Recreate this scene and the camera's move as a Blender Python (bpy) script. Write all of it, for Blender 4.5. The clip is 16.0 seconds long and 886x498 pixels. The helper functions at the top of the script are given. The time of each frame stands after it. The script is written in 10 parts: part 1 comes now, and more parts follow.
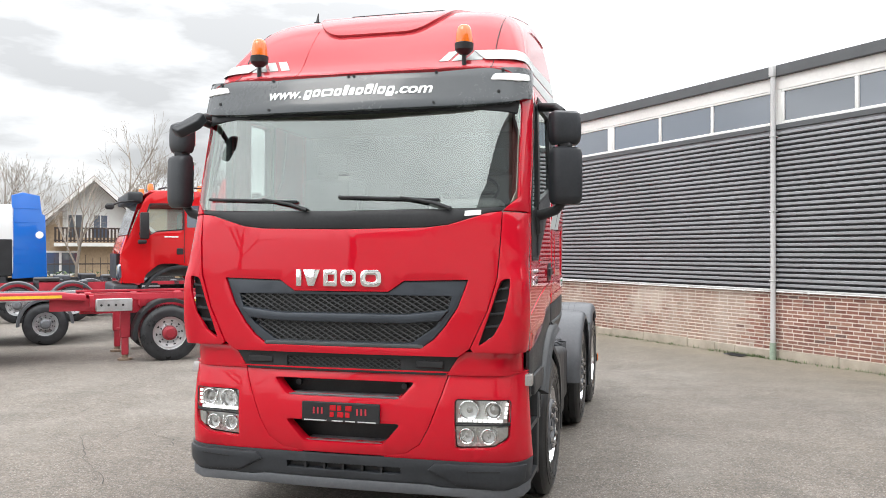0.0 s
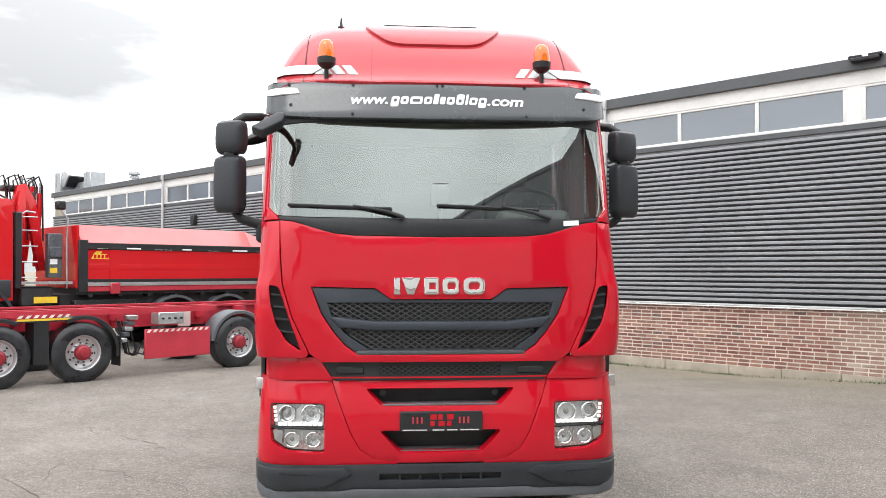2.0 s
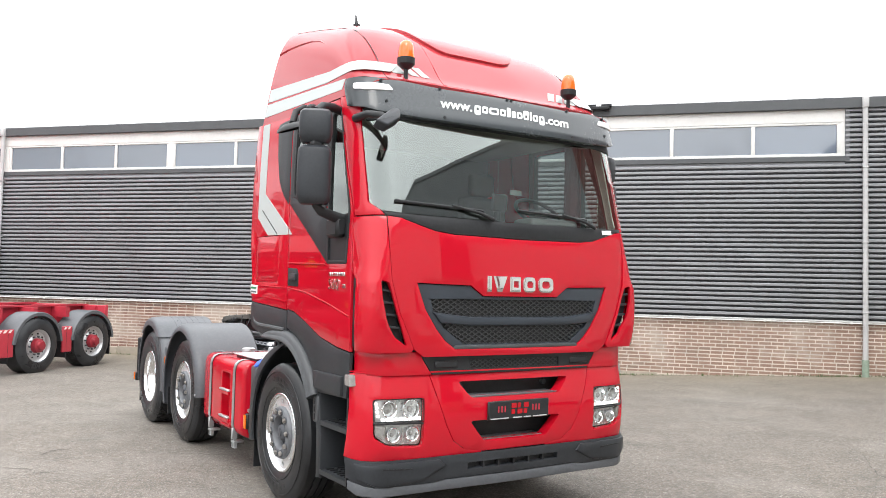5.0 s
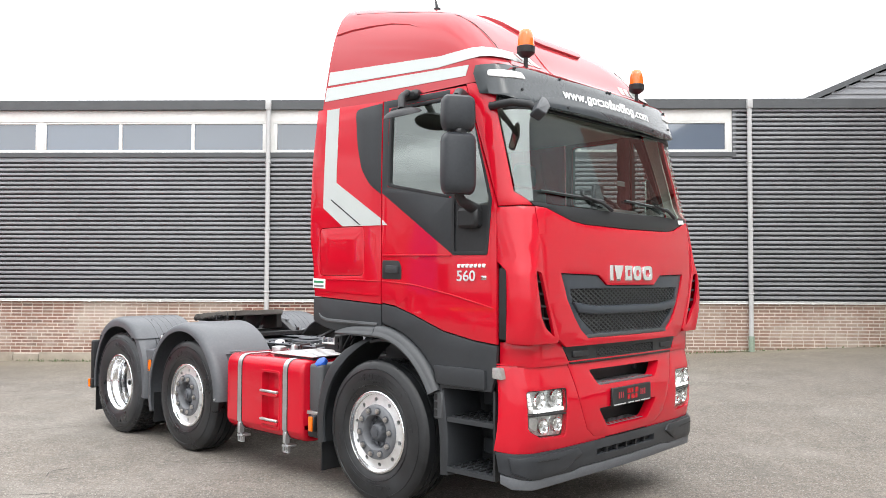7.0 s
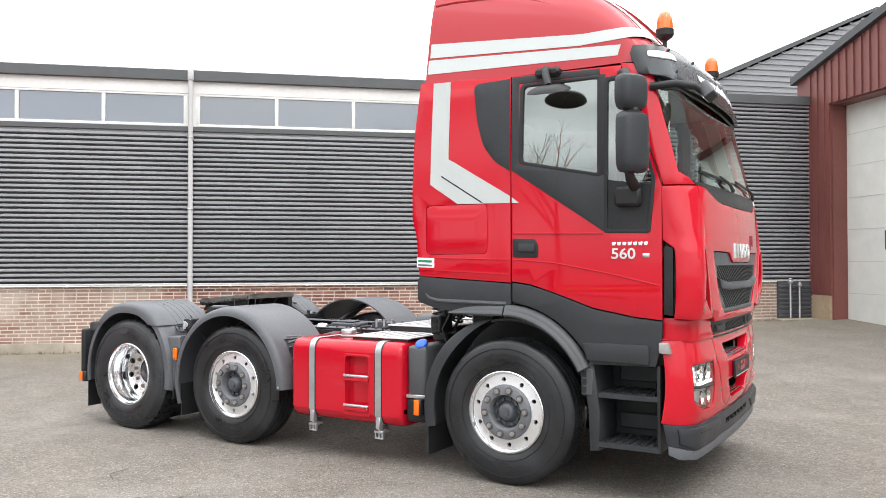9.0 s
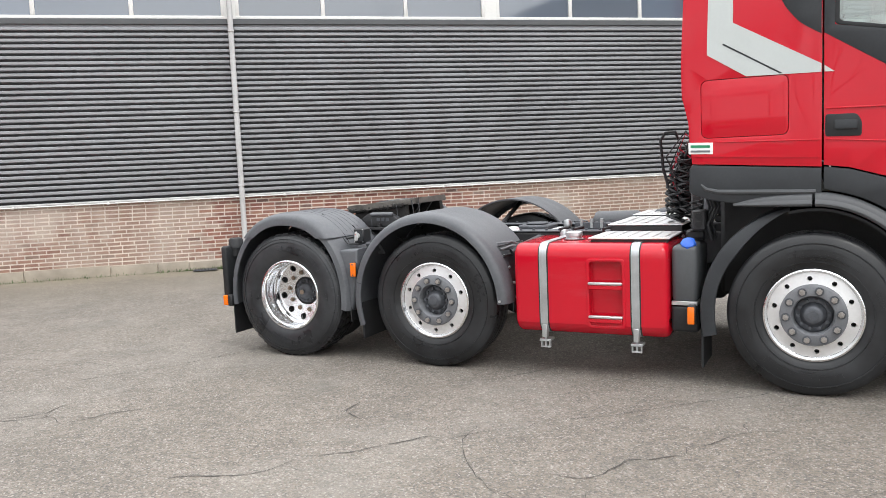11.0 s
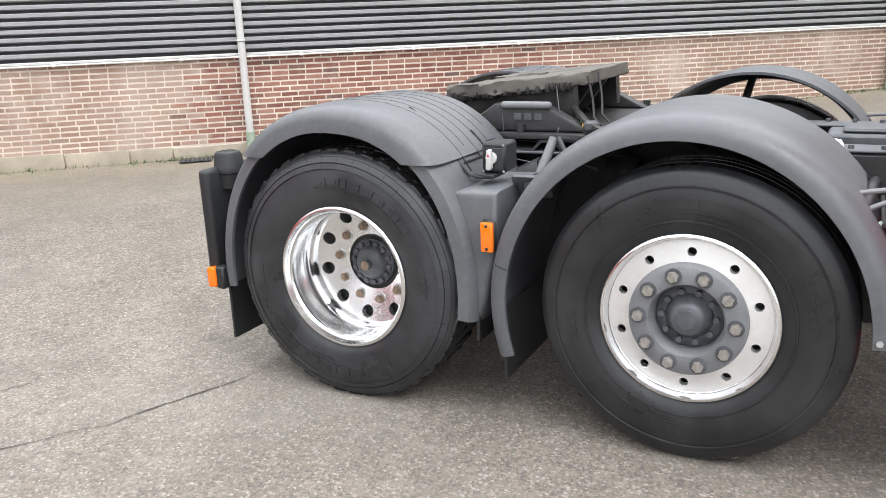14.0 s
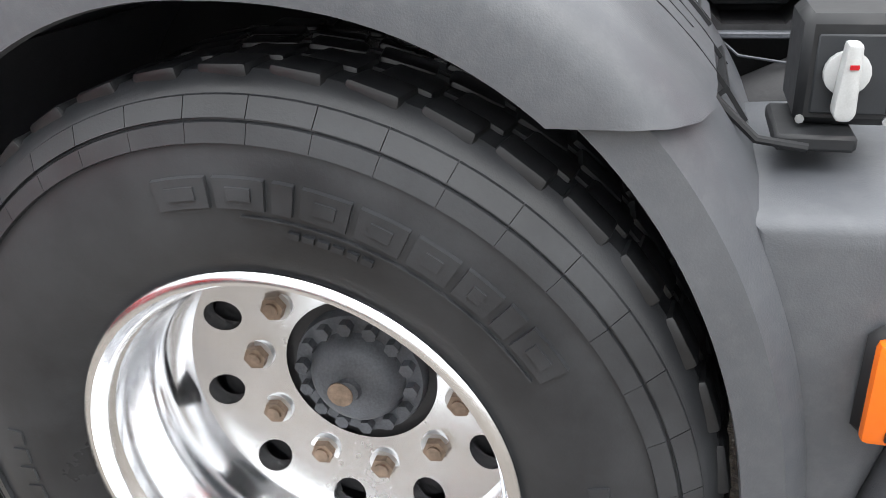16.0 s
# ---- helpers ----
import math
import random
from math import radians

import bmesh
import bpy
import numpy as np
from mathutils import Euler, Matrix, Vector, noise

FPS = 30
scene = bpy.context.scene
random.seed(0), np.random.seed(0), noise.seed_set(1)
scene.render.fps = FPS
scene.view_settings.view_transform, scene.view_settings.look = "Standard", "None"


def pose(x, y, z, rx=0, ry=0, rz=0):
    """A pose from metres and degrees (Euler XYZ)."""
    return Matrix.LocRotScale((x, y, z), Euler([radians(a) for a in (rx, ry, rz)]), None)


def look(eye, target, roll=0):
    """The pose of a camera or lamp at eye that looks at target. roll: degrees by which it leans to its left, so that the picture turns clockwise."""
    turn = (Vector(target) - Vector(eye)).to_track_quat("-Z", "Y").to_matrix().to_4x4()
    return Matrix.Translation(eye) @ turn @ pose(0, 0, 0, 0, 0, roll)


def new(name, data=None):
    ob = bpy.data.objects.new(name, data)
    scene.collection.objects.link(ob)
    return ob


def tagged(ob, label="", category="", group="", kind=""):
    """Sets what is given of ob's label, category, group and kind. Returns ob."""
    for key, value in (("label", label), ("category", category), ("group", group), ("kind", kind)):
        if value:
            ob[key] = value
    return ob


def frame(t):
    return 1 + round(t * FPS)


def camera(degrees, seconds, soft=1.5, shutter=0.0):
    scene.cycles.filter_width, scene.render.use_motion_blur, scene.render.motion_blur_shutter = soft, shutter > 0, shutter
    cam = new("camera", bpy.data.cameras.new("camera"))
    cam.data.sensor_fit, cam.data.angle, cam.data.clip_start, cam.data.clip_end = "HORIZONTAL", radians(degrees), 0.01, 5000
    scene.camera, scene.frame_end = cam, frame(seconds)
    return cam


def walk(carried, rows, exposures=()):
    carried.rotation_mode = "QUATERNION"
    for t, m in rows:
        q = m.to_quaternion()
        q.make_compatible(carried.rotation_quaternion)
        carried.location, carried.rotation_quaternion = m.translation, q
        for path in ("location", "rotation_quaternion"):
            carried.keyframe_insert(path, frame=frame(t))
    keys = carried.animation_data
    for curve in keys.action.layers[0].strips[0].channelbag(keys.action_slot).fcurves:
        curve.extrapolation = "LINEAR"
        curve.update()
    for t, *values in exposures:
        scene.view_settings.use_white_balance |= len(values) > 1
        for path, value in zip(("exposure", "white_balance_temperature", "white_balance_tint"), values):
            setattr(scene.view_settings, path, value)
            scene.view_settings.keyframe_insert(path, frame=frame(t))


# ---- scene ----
cam = camera(57.2, 16.0, soft=0.75)
PATH = [
    (0, (2.083, -5.352, 1.966), (1.583, -3.416, 1.975), 0.1),
    (0.5, (1.463, -5.412, 1.929), (1.14, -3.438, 1.953), 0.1),
    (1, (0.819, -5.505, 1.925), (0.665, -3.511, 1.967), 0.1),
    (1.5, (0.196, -5.625, 1.932), (0.199, -3.625, 1.983), -0.1),
    (2, (-0.433, -5.691, 1.894), (-0.275, -3.698, 1.948), 0.1),
    (2.5, (-1.046, -5.819, 1.849), (-0.728, -3.845, 1.905), 0.5),
    (3, (-1.63, -5.803, 1.827), (-1.153, -3.862, 1.885), 0.9),
    (3.5, (-2.22, -5.722, 1.835), (-1.584, -3.826, 1.89), 1.3),
    (4, (-2.731, -5.605, 1.837), (-1.931, -3.773, 1.894), 1.1),
    (4.2, (-2.972, -5.49, 1.798), (-2.107, -3.688, 1.861), 1.2),
    (6.3, (-4.956, -3.93, 1.758), (-3.618, -2.447, 1.856), 0.3),
    (6.5, (-5.144, -3.788, 1.774), (-3.772, -2.335, 1.865), 0.1),
    (7, (-5.571, -3.343, 1.746), (-4.114, -1.975, 1.818), 0.2),
    (7.5, (-6.019, -2.925, 1.724), (-4.467, -1.666, 1.796), 0.7),
    (8, (-6.37, -2.514, 1.72), (-4.741, -1.356, 1.815), 0.9),
    (8.2, (-6.473, -2.299, 1.699), (-4.811, -1.191, 1.8), 0.9),
    (10.3, (-7.442, 0.304, 1.717), (-5.654, 1.197, 1.635), -1.3),
    (10.5, (-7.42, 0.563, 1.703), (-5.635, 1.457, 1.582), -1.7),
    (11, (-7.204, 1.212, 1.667), (-5.425, 2.102, 1.46), -2.5),
    (11.5, (-6.854, 1.802, 1.64), (-5.067, 2.663, 1.385), -2.7),
    (12, (-6.347, 2.266, 1.618), (-4.549, 3.092, 1.332), -2.3),
    (12.5, (-5.839, 2.722, 1.607), (-4.037, 3.525, 1.275), -2.5),
    (13, (-5.258, 3.104, 1.605), (-3.472, 3.921, 1.229), -2.5),
    (13.5, (-4.66, 3.432, 1.67), (-2.907, 4.274, 1.205), -2.4),
    (14, (-4.089, 3.793, 1.619), (-2.382, 4.682, 1.074), -2.26),
    (14.5, (-3.491, 4.167, 1.58), (-1.822, 5.082, 0.967), -2.7),
    (15, (-2.953, 4.594, 1.538), (-1.286, 5.473, 0.868), -3.26),
    (15.5, (-2.433, 5.009, 1.451), (-0.767, 5.744, 0.624), -4.2),
    (16, (-2.05, 5.297, 1.296), (-0.321, 5.816, 0.434), -2.9),
]
walk(cam, [(t, look(eye, target, roll)) for t, eye, target, roll in PATH], [(0, 0.0), (1.5, -0.03), (3, 0.05), (4, 0.08), (7, 0.13), (8.2, 0.14), (10.5, -0.1), (11, -0.1), (12.5, 0.13), (14, 0.26), (14.5, 0.24), (15.5, 0.12), (16, 0.2)])

# ---- sky and sun ----
SUN_EL, SUN_AZ = radians(52), radians(215)


def build_world():
    w = bpy.data.worlds.new("overcast_sky")
    scene.world = w
    w.use_nodes = True
    nt = w.node_tree
    nt.nodes.clear()
    N, L = nt.nodes.new, nt.links.new
    out, bg = N("ShaderNodeOutputWorld"), N("ShaderNodeBackground")
    sky = N("ShaderNodeTexSky")
    sky.sky_type, sky.sun_disc = "NISHITA", False
    sky.sun_elevation, sky.sun_rotation = SUN_EL, SUN_AZ
    tc, sep = N("ShaderNodeTexCoord"), N("ShaderNodeSeparateXYZ")
    L(tc.outputs["Generated"], sep.inputs[0])
    # cloud deck: bright overhead, paler towards the horizon, with soft grey banks
    grad = N("ShaderNodeMapRange")
    grad.inputs["From Min"].default_value, grad.inputs["From Max"].default_value = 0.0, 1.0
    grad.inputs["To Min"].default_value, grad.inputs["To Max"].default_value = SKY_LOW, SKY_HIGH
    L(sep.outputs["Z"], grad.inputs["Value"])
    mp = N("ShaderNodeMapping")
    mp.inputs["Scale"].default_value = (1.0, 1.0, 3.6)
    L(tc.outputs["Generated"], mp.inputs["Vector"])
    no = N("ShaderNodeTexNoise")
    no.inputs["Scale"].default_value, no.inputs["Detail"].default_value = 2.1, 7
    no.inputs["Roughness"].default_value = 0.55
    L(mp.outputs["Vector"], no.inputs["Vector"])
    rp = N("ShaderNodeMapRange")
    rp.inputs["From Min"].default_value, rp.inputs["From Max"].default_value = 0.42, 0.60
    rp.inputs["To Min"].default_value, rp.inputs["To Max"].default_value = 0.46, 0.98
    L(no.outputs["Fac"], rp.inputs["Value"])
    dot = N("ShaderNodeVectorMath")
    dot.operation = "DOT_PRODUCT"
    dot.inputs[1].default_value = (-0.62, 0.78, 0.0)
    L(tc.outputs["Generated"], dot.inputs[0])
    west = N("ShaderNodeMapRange")
    west.inputs["From Min"].default_value, west.inputs["From Max"].default_value = 0.35, 0.95
    west.inputs["To Min"].default_value, west.inputs["To Max"].default_value = 0.0, 1.0
    L(dot.outputs["Value"], west.inputs["Value"])
    bank = N("ShaderNodeMix")
    mild = N("ShaderNodeMapRange")
    mild.inputs["From Min"].default_value, mild.inputs["From Max"].default_value = 0.38, 0.62
    mild.inputs["To Min"].default_value, mild.inputs["To Max"].default_value = 0.86, 1.14
    L(no.outputs["Fac"], mild.inputs["Value"])
    L(mild.outputs["Result"], bank.inputs["A"])
    L(west.outputs["Result"], bank.inputs["Factor"])
    L(rp.outputs["Result"], bank.inputs["B"])
    mul = N("ShaderNodeMath")
    mul.operation = "MULTIPLY"
    L(grad.outputs["Result"], mul.inputs[0])
    L(bank.outputs["Result"], mul.inputs[1])
    col = N("ShaderNodeVectorMath")
    col.operation = "SCALE"
    col.inputs[0].default_value = (0.97, 0.985, 1.0)
    L(mul.outputs[0], col.inputs["Scale"])
    blue = N("ShaderNodeVectorMath")
    blue.operation = "SCALE"
    blue.inputs["Scale"].default_value = 0.10
    L(sky.outputs["Color"], blue.inputs[0])
    mix = N("ShaderNodeMix")
    mix.data_type = "RGBA"
    mix.inputs["Factor"].default_value = 0.92
    L(blue.outputs["Vector"], mix.inputs["A"])
    L(col.outputs["Vector"], mix.inputs["B"])
    L(mix.outputs["Result"], bg.inputs["Color"])
    L(bg.outputs[0], out.inputs[0])


SKY_LOW, SKY_HIGH = 1.20, 4.3
build_world()
sun = new("sun", bpy.data.lights.new("sun", "SUN"))
sun.data.energy, sun.data.angle, sun.data.color = 0.9, radians(25), (1.0, 0.965, 0.92)
sun.matrix_world = look((0, 0, 30), (0 - 18 * math.sin(SUN_AZ), 0 - 18 * math.cos(SUN_AZ), 30 - 18 * math.tan(SUN_EL)))
scene.view_settings.exposure = 0.1


# ---- materials ----
class Mat:
    """A procedural material under construction."""

    def __init__(self, name, color=(0.5, 0.5, 0.5), rough=0.5, metal=0.0, coat=0.0, spec=0.5):
        self.m = bpy.data.materials.new(name)
        self.m.use_nodes = True
        self.nt = self.m.node_tree
        self.b = self.nt.nodes["Principled BSDF"]
        self.b.inputs["Base Color"].default_value = (*color, 1)
        self.b.inputs["Roughness"].default_value = rough
        self.b.inputs["Metallic"].default_value = metal
        self.b.inputs["Coat Weight"].default_value = coat
        self.b.inputs["Coat Roughness"].default_value = 0.04
        self.b.inputs["Specular IOR Level"].default_value = spec
        self.pos = self.nt.nodes.new("ShaderNodeNewGeometry").outputs["Position"]

    def n(self, kind, **values):
        node = self.nt.nodes.new(kind)
        for key, value in values.items():
            node.inputs[key.replace("_", " ")].default_value = value
        return node

    def l(self, a, b):
        self.nt.links.new(a, b)

    def noise(self, scale, detail=4, rough=0.55, stretch=(1, 1, 1), turn=(0, 0, 0)):
        mp = self.n("ShaderNodeMapping", Scale=stretch, Rotation=turn)
        self.l(self.pos, mp.inputs["Vector"])
        no = self.n("ShaderNodeTexNoise", Scale=scale, Detail=detail, Roughness=rough)
        self.l(mp.outputs[0], no.inputs["Vector"])
        return no.outputs["Fac"]

    def voronoi(self, scale, feature="F1", warp=None, stretch=(1, 1, 1)):
        mp = self.n("ShaderNodeMapping", Scale=stretch)
        self.l(self.pos if warp is None else warp, mp.inputs["Vector"])
        v = self.n("ShaderNodeTexVoronoi", Scale=scale)
        v.feature = feature
        self.l(mp.outputs[0], v.inputs["Vector"])
        return v

    def span(self, value, a, b, lo=0.0, hi=1.0):
        r = self.n("ShaderNodeMapRange", From_Min=a, From_Max=b, To_Min=lo, To_Max=hi)
        self.l(value, r.inputs["Value"])
        return r.outputs[0]

    def math(self, op, a, b):
        m = self.n("ShaderNodeMath")
        m.operation = op
        for i, v in enumerate((a, b)):
            if isinstance(v, (int, float)):
                m.inputs[i].default_value = v
            else:
                self.l(v, m.inputs[i])
        return m.outputs[0]

    def mix(self, fac, a, b):
        m = self.n("ShaderNodeMix")
        m.data_type = "RGBA"
        if isinstance(fac, (int, float)):
            m.inputs["Factor"].default_value = fac
        else:
            self.l(fac, m.inputs["Factor"])
        for key, v in (("A", a), ("B", b)):
            if isinstance(v, tuple):
                m.inputs[key].default_value = (*v, 1)
            else:
                self.l(v, m.inputs[key])
        return m.outputs["Result"]

    def color(self, out):
        self.l(out, self.b.inputs["Base Color"])
        return self

    def rough(self, out):
        self.l(out, self.b.inputs["Roughness"])
        return self

    def bump(self, height, strength=0.2, distance=0.01):
        bp = self.n("ShaderNodeBump", Strength=strength, Distance=distance)
        self.l(height, bp.inputs["Height"])
        self.l(bp.outputs[0], self.b.inputs["Normal"])
        return self


def plain(name, c, rough=0.5, metal=0.0, coat=0.0, vary=0.12, scale=3.0, bump=0.0, bscale=200, rvary=0.08, spec=0.5):
    """A surface of one colour with soft dirt at two scales."""
    m = Mat(name, c, rough, metal, coat, spec)
    a = m.span(m.noise(scale, 5), 0.3, 0.7)
    fine = m.span(m.noise(scale * 17, 3), 0.3, 0.7)
    f = m.math("ADD", m.math("MULTIPLY", a, 0.65), m.math("MULTIPLY", fine, 0.35))
    dark = tuple(x * (1 - vary) for x in c)
    lite = tuple(min(1, x * (1 + vary) + 0.01 * vary) for x in c)
    m.color(m.mix(f, dark, lite))
    m.rough(m.span(f, 0, 1, max(0.02, rough - rvary), min(1, rough + rvary)))
    if bump:
        m.bump(m.noise(bscale, 3), bump, 0.004)
    return m.m


def paint(name, c, vary=0.05):
    """Car paint under clear lacquer, with road film on it."""
    m = Mat(name, c, 0.5, 0.0, 1.0, 0.0)
    film = m.math("MULTIPLY", m.span(m.noise(2.2, 6, 0.6), 0.42, 0.75), 0.05)
    m.color(m.mix(film, c, tuple(0.75 * x + 0.05 for x in c)))
    m.b.inputs["Coat Roughness"].default_value = 0.03
    m.l(m.span(m.noise(3.1, 5), 0.35, 0.7, 0.01, 0.05), m.b.inputs["Coat Roughness"])
    m.bump(m.noise(9, 2), 0.015, 0.01)
    return m.m


def scuffed(name, c):
    """Lacquer with chips and pale scuffs."""
    m = Mat(name, c, 0.5, 0.0, 0.9, 0.0)
    chips = m.math("MULTIPLY", m.span(m.noise(30, 3, 0.6), 0.72, 0.75), m.span(m.noise(2.6, 4), 0.58, 0.64))
    rub = m.math("MULTIPLY", m.span(m.noise(1.5, 7, 0.7, (1, 1, 5)), 0.55, 0.75), 0.18)
    base = m.mix(rub, c, (0.52, 0.10, 0.12))
    m.color(m.mix(m.math("MULTIPLY", chips, 0.8), base, (0.55, 0.46, 0.44)))
    m.l(m.span(m.noise(4.0, 5), 0.35, 0.7, 0.03, 0.16), m.b.inputs["Coat Roughness"])
    m.bump(m.noise(7, 2), 0.03, 0.01)
    return m.m


def glass(name, tint, f0=0.05, rough=0.0):
    """Thin pane: tinted see-through with a mirror gloss that grows towards grazing views."""
    mat = bpy.data.materials.new(name)
    mat.use_nodes = True
    nt = mat.node_tree
    nt.nodes.clear()
    N, L = nt.nodes.new, nt.links.new
    out, mx, tr, gl, lw = (N("ShaderNodeOutputMaterial"), N("ShaderNodeMixShader"), N("ShaderNodeBsdfTransparent"),
                           N("ShaderNodeBsdfGlossy"), N("ShaderNodeLayerWeight"))
    tr.inputs["Color"].default_value = (*tint, 1)
    gl.inputs["Roughness"].default_value = rough
    gl.inputs["Color"].default_value = (0.92, 1.0, 0.965, 1)
    lw.inputs["Blend"].default_value = 0.5
    pw, sc = N("ShaderNodeMath"), N("ShaderNodeMath")
    pw.operation, sc.operation = "POWER", "MULTIPLY_ADD"
    pw.inputs[1].default_value = 5.0
    sc.inputs[1].default_value, sc.inputs[2].default_value = 1.0 - f0, f0
    L(lw.outputs["Facing"], pw.inputs[0])
    L(pw.outputs[0], sc.inputs[0])
    L(sc.outputs[0], mx.inputs[0])
    L(tr.outputs[0], mx.inputs[1])
    L(gl.outputs[0], mx.inputs[2])
    L(mx.outputs[0], out.inputs[0])
    return mat


def asphalt_mat():
    m = Mat("weathered_asphalt", (0.2, 0.19, 0.175), 0.9)
    big = m.span(m.noise(0.22, 6, 0.6), 0.35, 0.68)
    mid = m.span(m.noise(1.4, 6, 0.65), 0.32, 0.7)
    base = m.mix(mid, (0.140, 0.119, 0.099), (0.224, 0.192, 0.161))
    base = m.mix(m.math("MULTIPLY", big, 0.5), base, (0.204, 0.170, 0.134))
    # stones of two sizes in the worn binder
    grit, fine = m.voronoi(85), m.voronoi(190)
    stone = m.span(grit.outputs["Color"], 0.15, 0.95)
    base = m.mix(m.math("MULTIPLY", m.span(stone, 0.66, 1.0), 0.62), base, (0.44, 0.415, 0.38))
    base = m.mix(m.math("MULTIPLY", m.span(stone, 0.40, 0.0), 0.75), base, (0.085, 0.082, 0.078))
    base = m.mix(m.math("MULTIPLY", m.span(fine.outputs["Color"], 0.40, 0.0), 0.45), base, (0.09, 0.086, 0.08))
    base = m.mix(m.math("MULTIPLY", m.span(grit.outputs["Distance"], 0.45, 0.75), 0.5), base, (0.11, 0.105, 0.098))
    mott = m.span(m.noise(22, 4, 0.7), 0.34, 0.66)
    base = m.mix(m.math("MULTIPLY", m.span(mott, 0.55, 1.0), m.span(mid, 0.0, 1.0, 0.12, 0.36)), base, (0.34, 0.318, 0.29))
    base = m.mix(m.math("MULTIPLY", m.span(mott, 0.45, 0.0), m.span(mid, 0.0, 1.0, 0.42, 0.16)), base, (0.075, 0.070, 0.064))
    # damp and oil stains, pale worn tracks
    stain = m.span(m.noise(0.75, 7, 0.72), 0.55, 0.68)
    base = m.mix(m.math("MULTIPLY", stain, 0.5), base, (0.105, 0.097, 0.086))
    pale = m.span(m.noise(0.45, 6, 0.7, (1, 1, 1), (0, 0, 0.7)), 0.50, 0.68)
    base = m.mix(m.math("MULTIPLY", pale, 0.35), base, (0.30, 0.282, 0.255))
    # sand and moss washed against the hall
    d = m.n("ShaderNodeVectorMath")
    d.operation = "DOT_PRODUCT"
    d.inputs[1].default_value = (0.74866, 0.66296, 0.0)
    m.l(m.pos, d.inputs[0])
    foot = m.math("ADD", d.outputs["Value"], m.math("MULTIPLY", m.noise(1.1, 6, 0.65), 1.6))
    sand = m.math("ADD", m.math("MULTIPLY", m.span(foot, 7.6, 10.6), 0.45), m.math("MULTIPLY", m.span(foot, 10.35, 11.35), 0.55))
    base = m.mix(m.math("MULTIPLY", sand, 0.6), base, (0.285, 0.245, 0.175))
    moss = m.math("MULTIPLY", m.span(foot, 11.0, 11.4), m.span(m.noise(3.0, 5, 0.7), 0.5, 0.62))
    base = m.mix(m.math("MULTIPLY", moss, 0.6), base, (0.10, 0.115, 0.05))
    spots = m.span(m.noise(5.5, 3, 0.5), 0.70, 0.76)
    base = m.mix(m.math("MULTIPLY", spots, 0.45), base, (0.07, 0.066, 0.06))
    m.color(base)
    h = m.math("ADD", grit.outputs["Distance"], m.math("ADD", m.noise(45, 4), m.math("MULTIPLY", fine.outputs["Distance"], 0.5)))
    m.bump(h, 0.6, 0.006)
    m.rough(m.span(stone, 0, 1, 0.97, 0.78))
    return m.m


def brick_mat():
    m = Mat("old_red_brick", (0.3, 0.15, 0.1), 0.85)
    rnd = m.n("ShaderNodeNewGeometry").outputs["Random Per Island"]
    obr = m.n("ShaderNodeObjectInfo").outputs["Random"]
    r = m.math("FRACT", m.math("ADD", rnd, m.math("MULTIPLY", obr, 7.3)), 0)
    c = m.mix(m.span(r, 0.0, 0.55), (0.165, 0.066, 0.050), (0.255, 0.115, 0.086))
    c = m.mix(m.span(r, 0.55, 0.8), c, (0.31, 0.165, 0.122))
    c = m.mix(m.span(r, 0.86, 0.99), c, (0.12, 0.072, 0.062))
    # a stretch of newer, redder bricks; older weathered ones to both sides
    d = m.n("ShaderNodeVectorMath")
    d.operation = "DOT_PRODUCT"
    d.inputs[1].default_value = (0.66296, -0.74866, 0.0)
    m.l(m.pos, d.inputs[0])
    along = m.math("ADD", m.math("ADD", d.outputs["Value"], 5.4216), m.math("MULTIPLY", m.math("SUBTRACT", r, 0.5), 0.7))
    new_part = m.math("MULTIPLY", m.span(along, -0.75, -0.55), m.span(along, 5.2, 4.4))
    far_left = m.span(along, -3.0, -3.2)
    patch = m.math("MULTIPLY", m.span(along, -3.2, -3.0), m.span(along, -0.55, -0.75))
    old = m.math("SUBTRACT", 1.0, new_part)
    c = m.mix(m.math("MULTIPLY", m.math("SUBTRACT", old, m.math("MULTIPLY", far_left, 0.5)), 0.62), c, (0.34, 0.25, 0.195))
    # a rinsed, limy patch beside the downpipe
    rinse = m.math("MULTIPLY", patch, m.span(m.noise(1.3, 5, 0.6, (1, 1, 0.4)), 0.40, 0.62))
    c = m.mix(m.math("MULTIPLY", rinse, 0.55), c, (0.47, 0.39, 0.335))
    # lime bloom and soot over whole stretches
    bloom = m.math("MULTIPLY", m.span(m.noise(0.75, 5, 0.6, (1, 1, 1.3)), 0.50, 0.64), m.math("ADD", m.math("MULTIPLY", old, 0.65), 0.1))
    c = m.mix(bloom, c, (0.50, 0.42, 0.36))
    c = m.mix(m.math("MULTIPLY", m.span(m.noise(14, 4), 0.5, 0.8), 0.3), c, (0.42, 0.35, 0.30))
    m.color(c)
    m.bump(m.noise(90, 4), 0.5, 0.006)
    return m.m


def concrete_mat(name, c):
    m = Mat(name, c, 0.9)
    a = m.span(m.noise(2.5, 6, 0.65), 0.3, 0.7)
    b = m.span(m.noise(40, 4), 0.3, 0.75)
    col = m.mix(a, tuple(x * 0.72 for x in c), tuple(min(1, x * 1.15) for x in c))
    m.color(m.mix(m.math("MULTIPLY", b, 0.25), col, tuple(x * 0.55 for x in c)))
    m.bump(m.noise(60, 5), 0.5, 0.006)
    return m.m


def leaf_mat(name, c):
    m = Mat(name, c, 0.6)
    m.color(m.mix(m.n("ShaderNodeNewGeometry").outputs["Random Per Island"], tuple(x * 0.6 for x in c), tuple(x * 1.4 for x in c)))
    return m.m


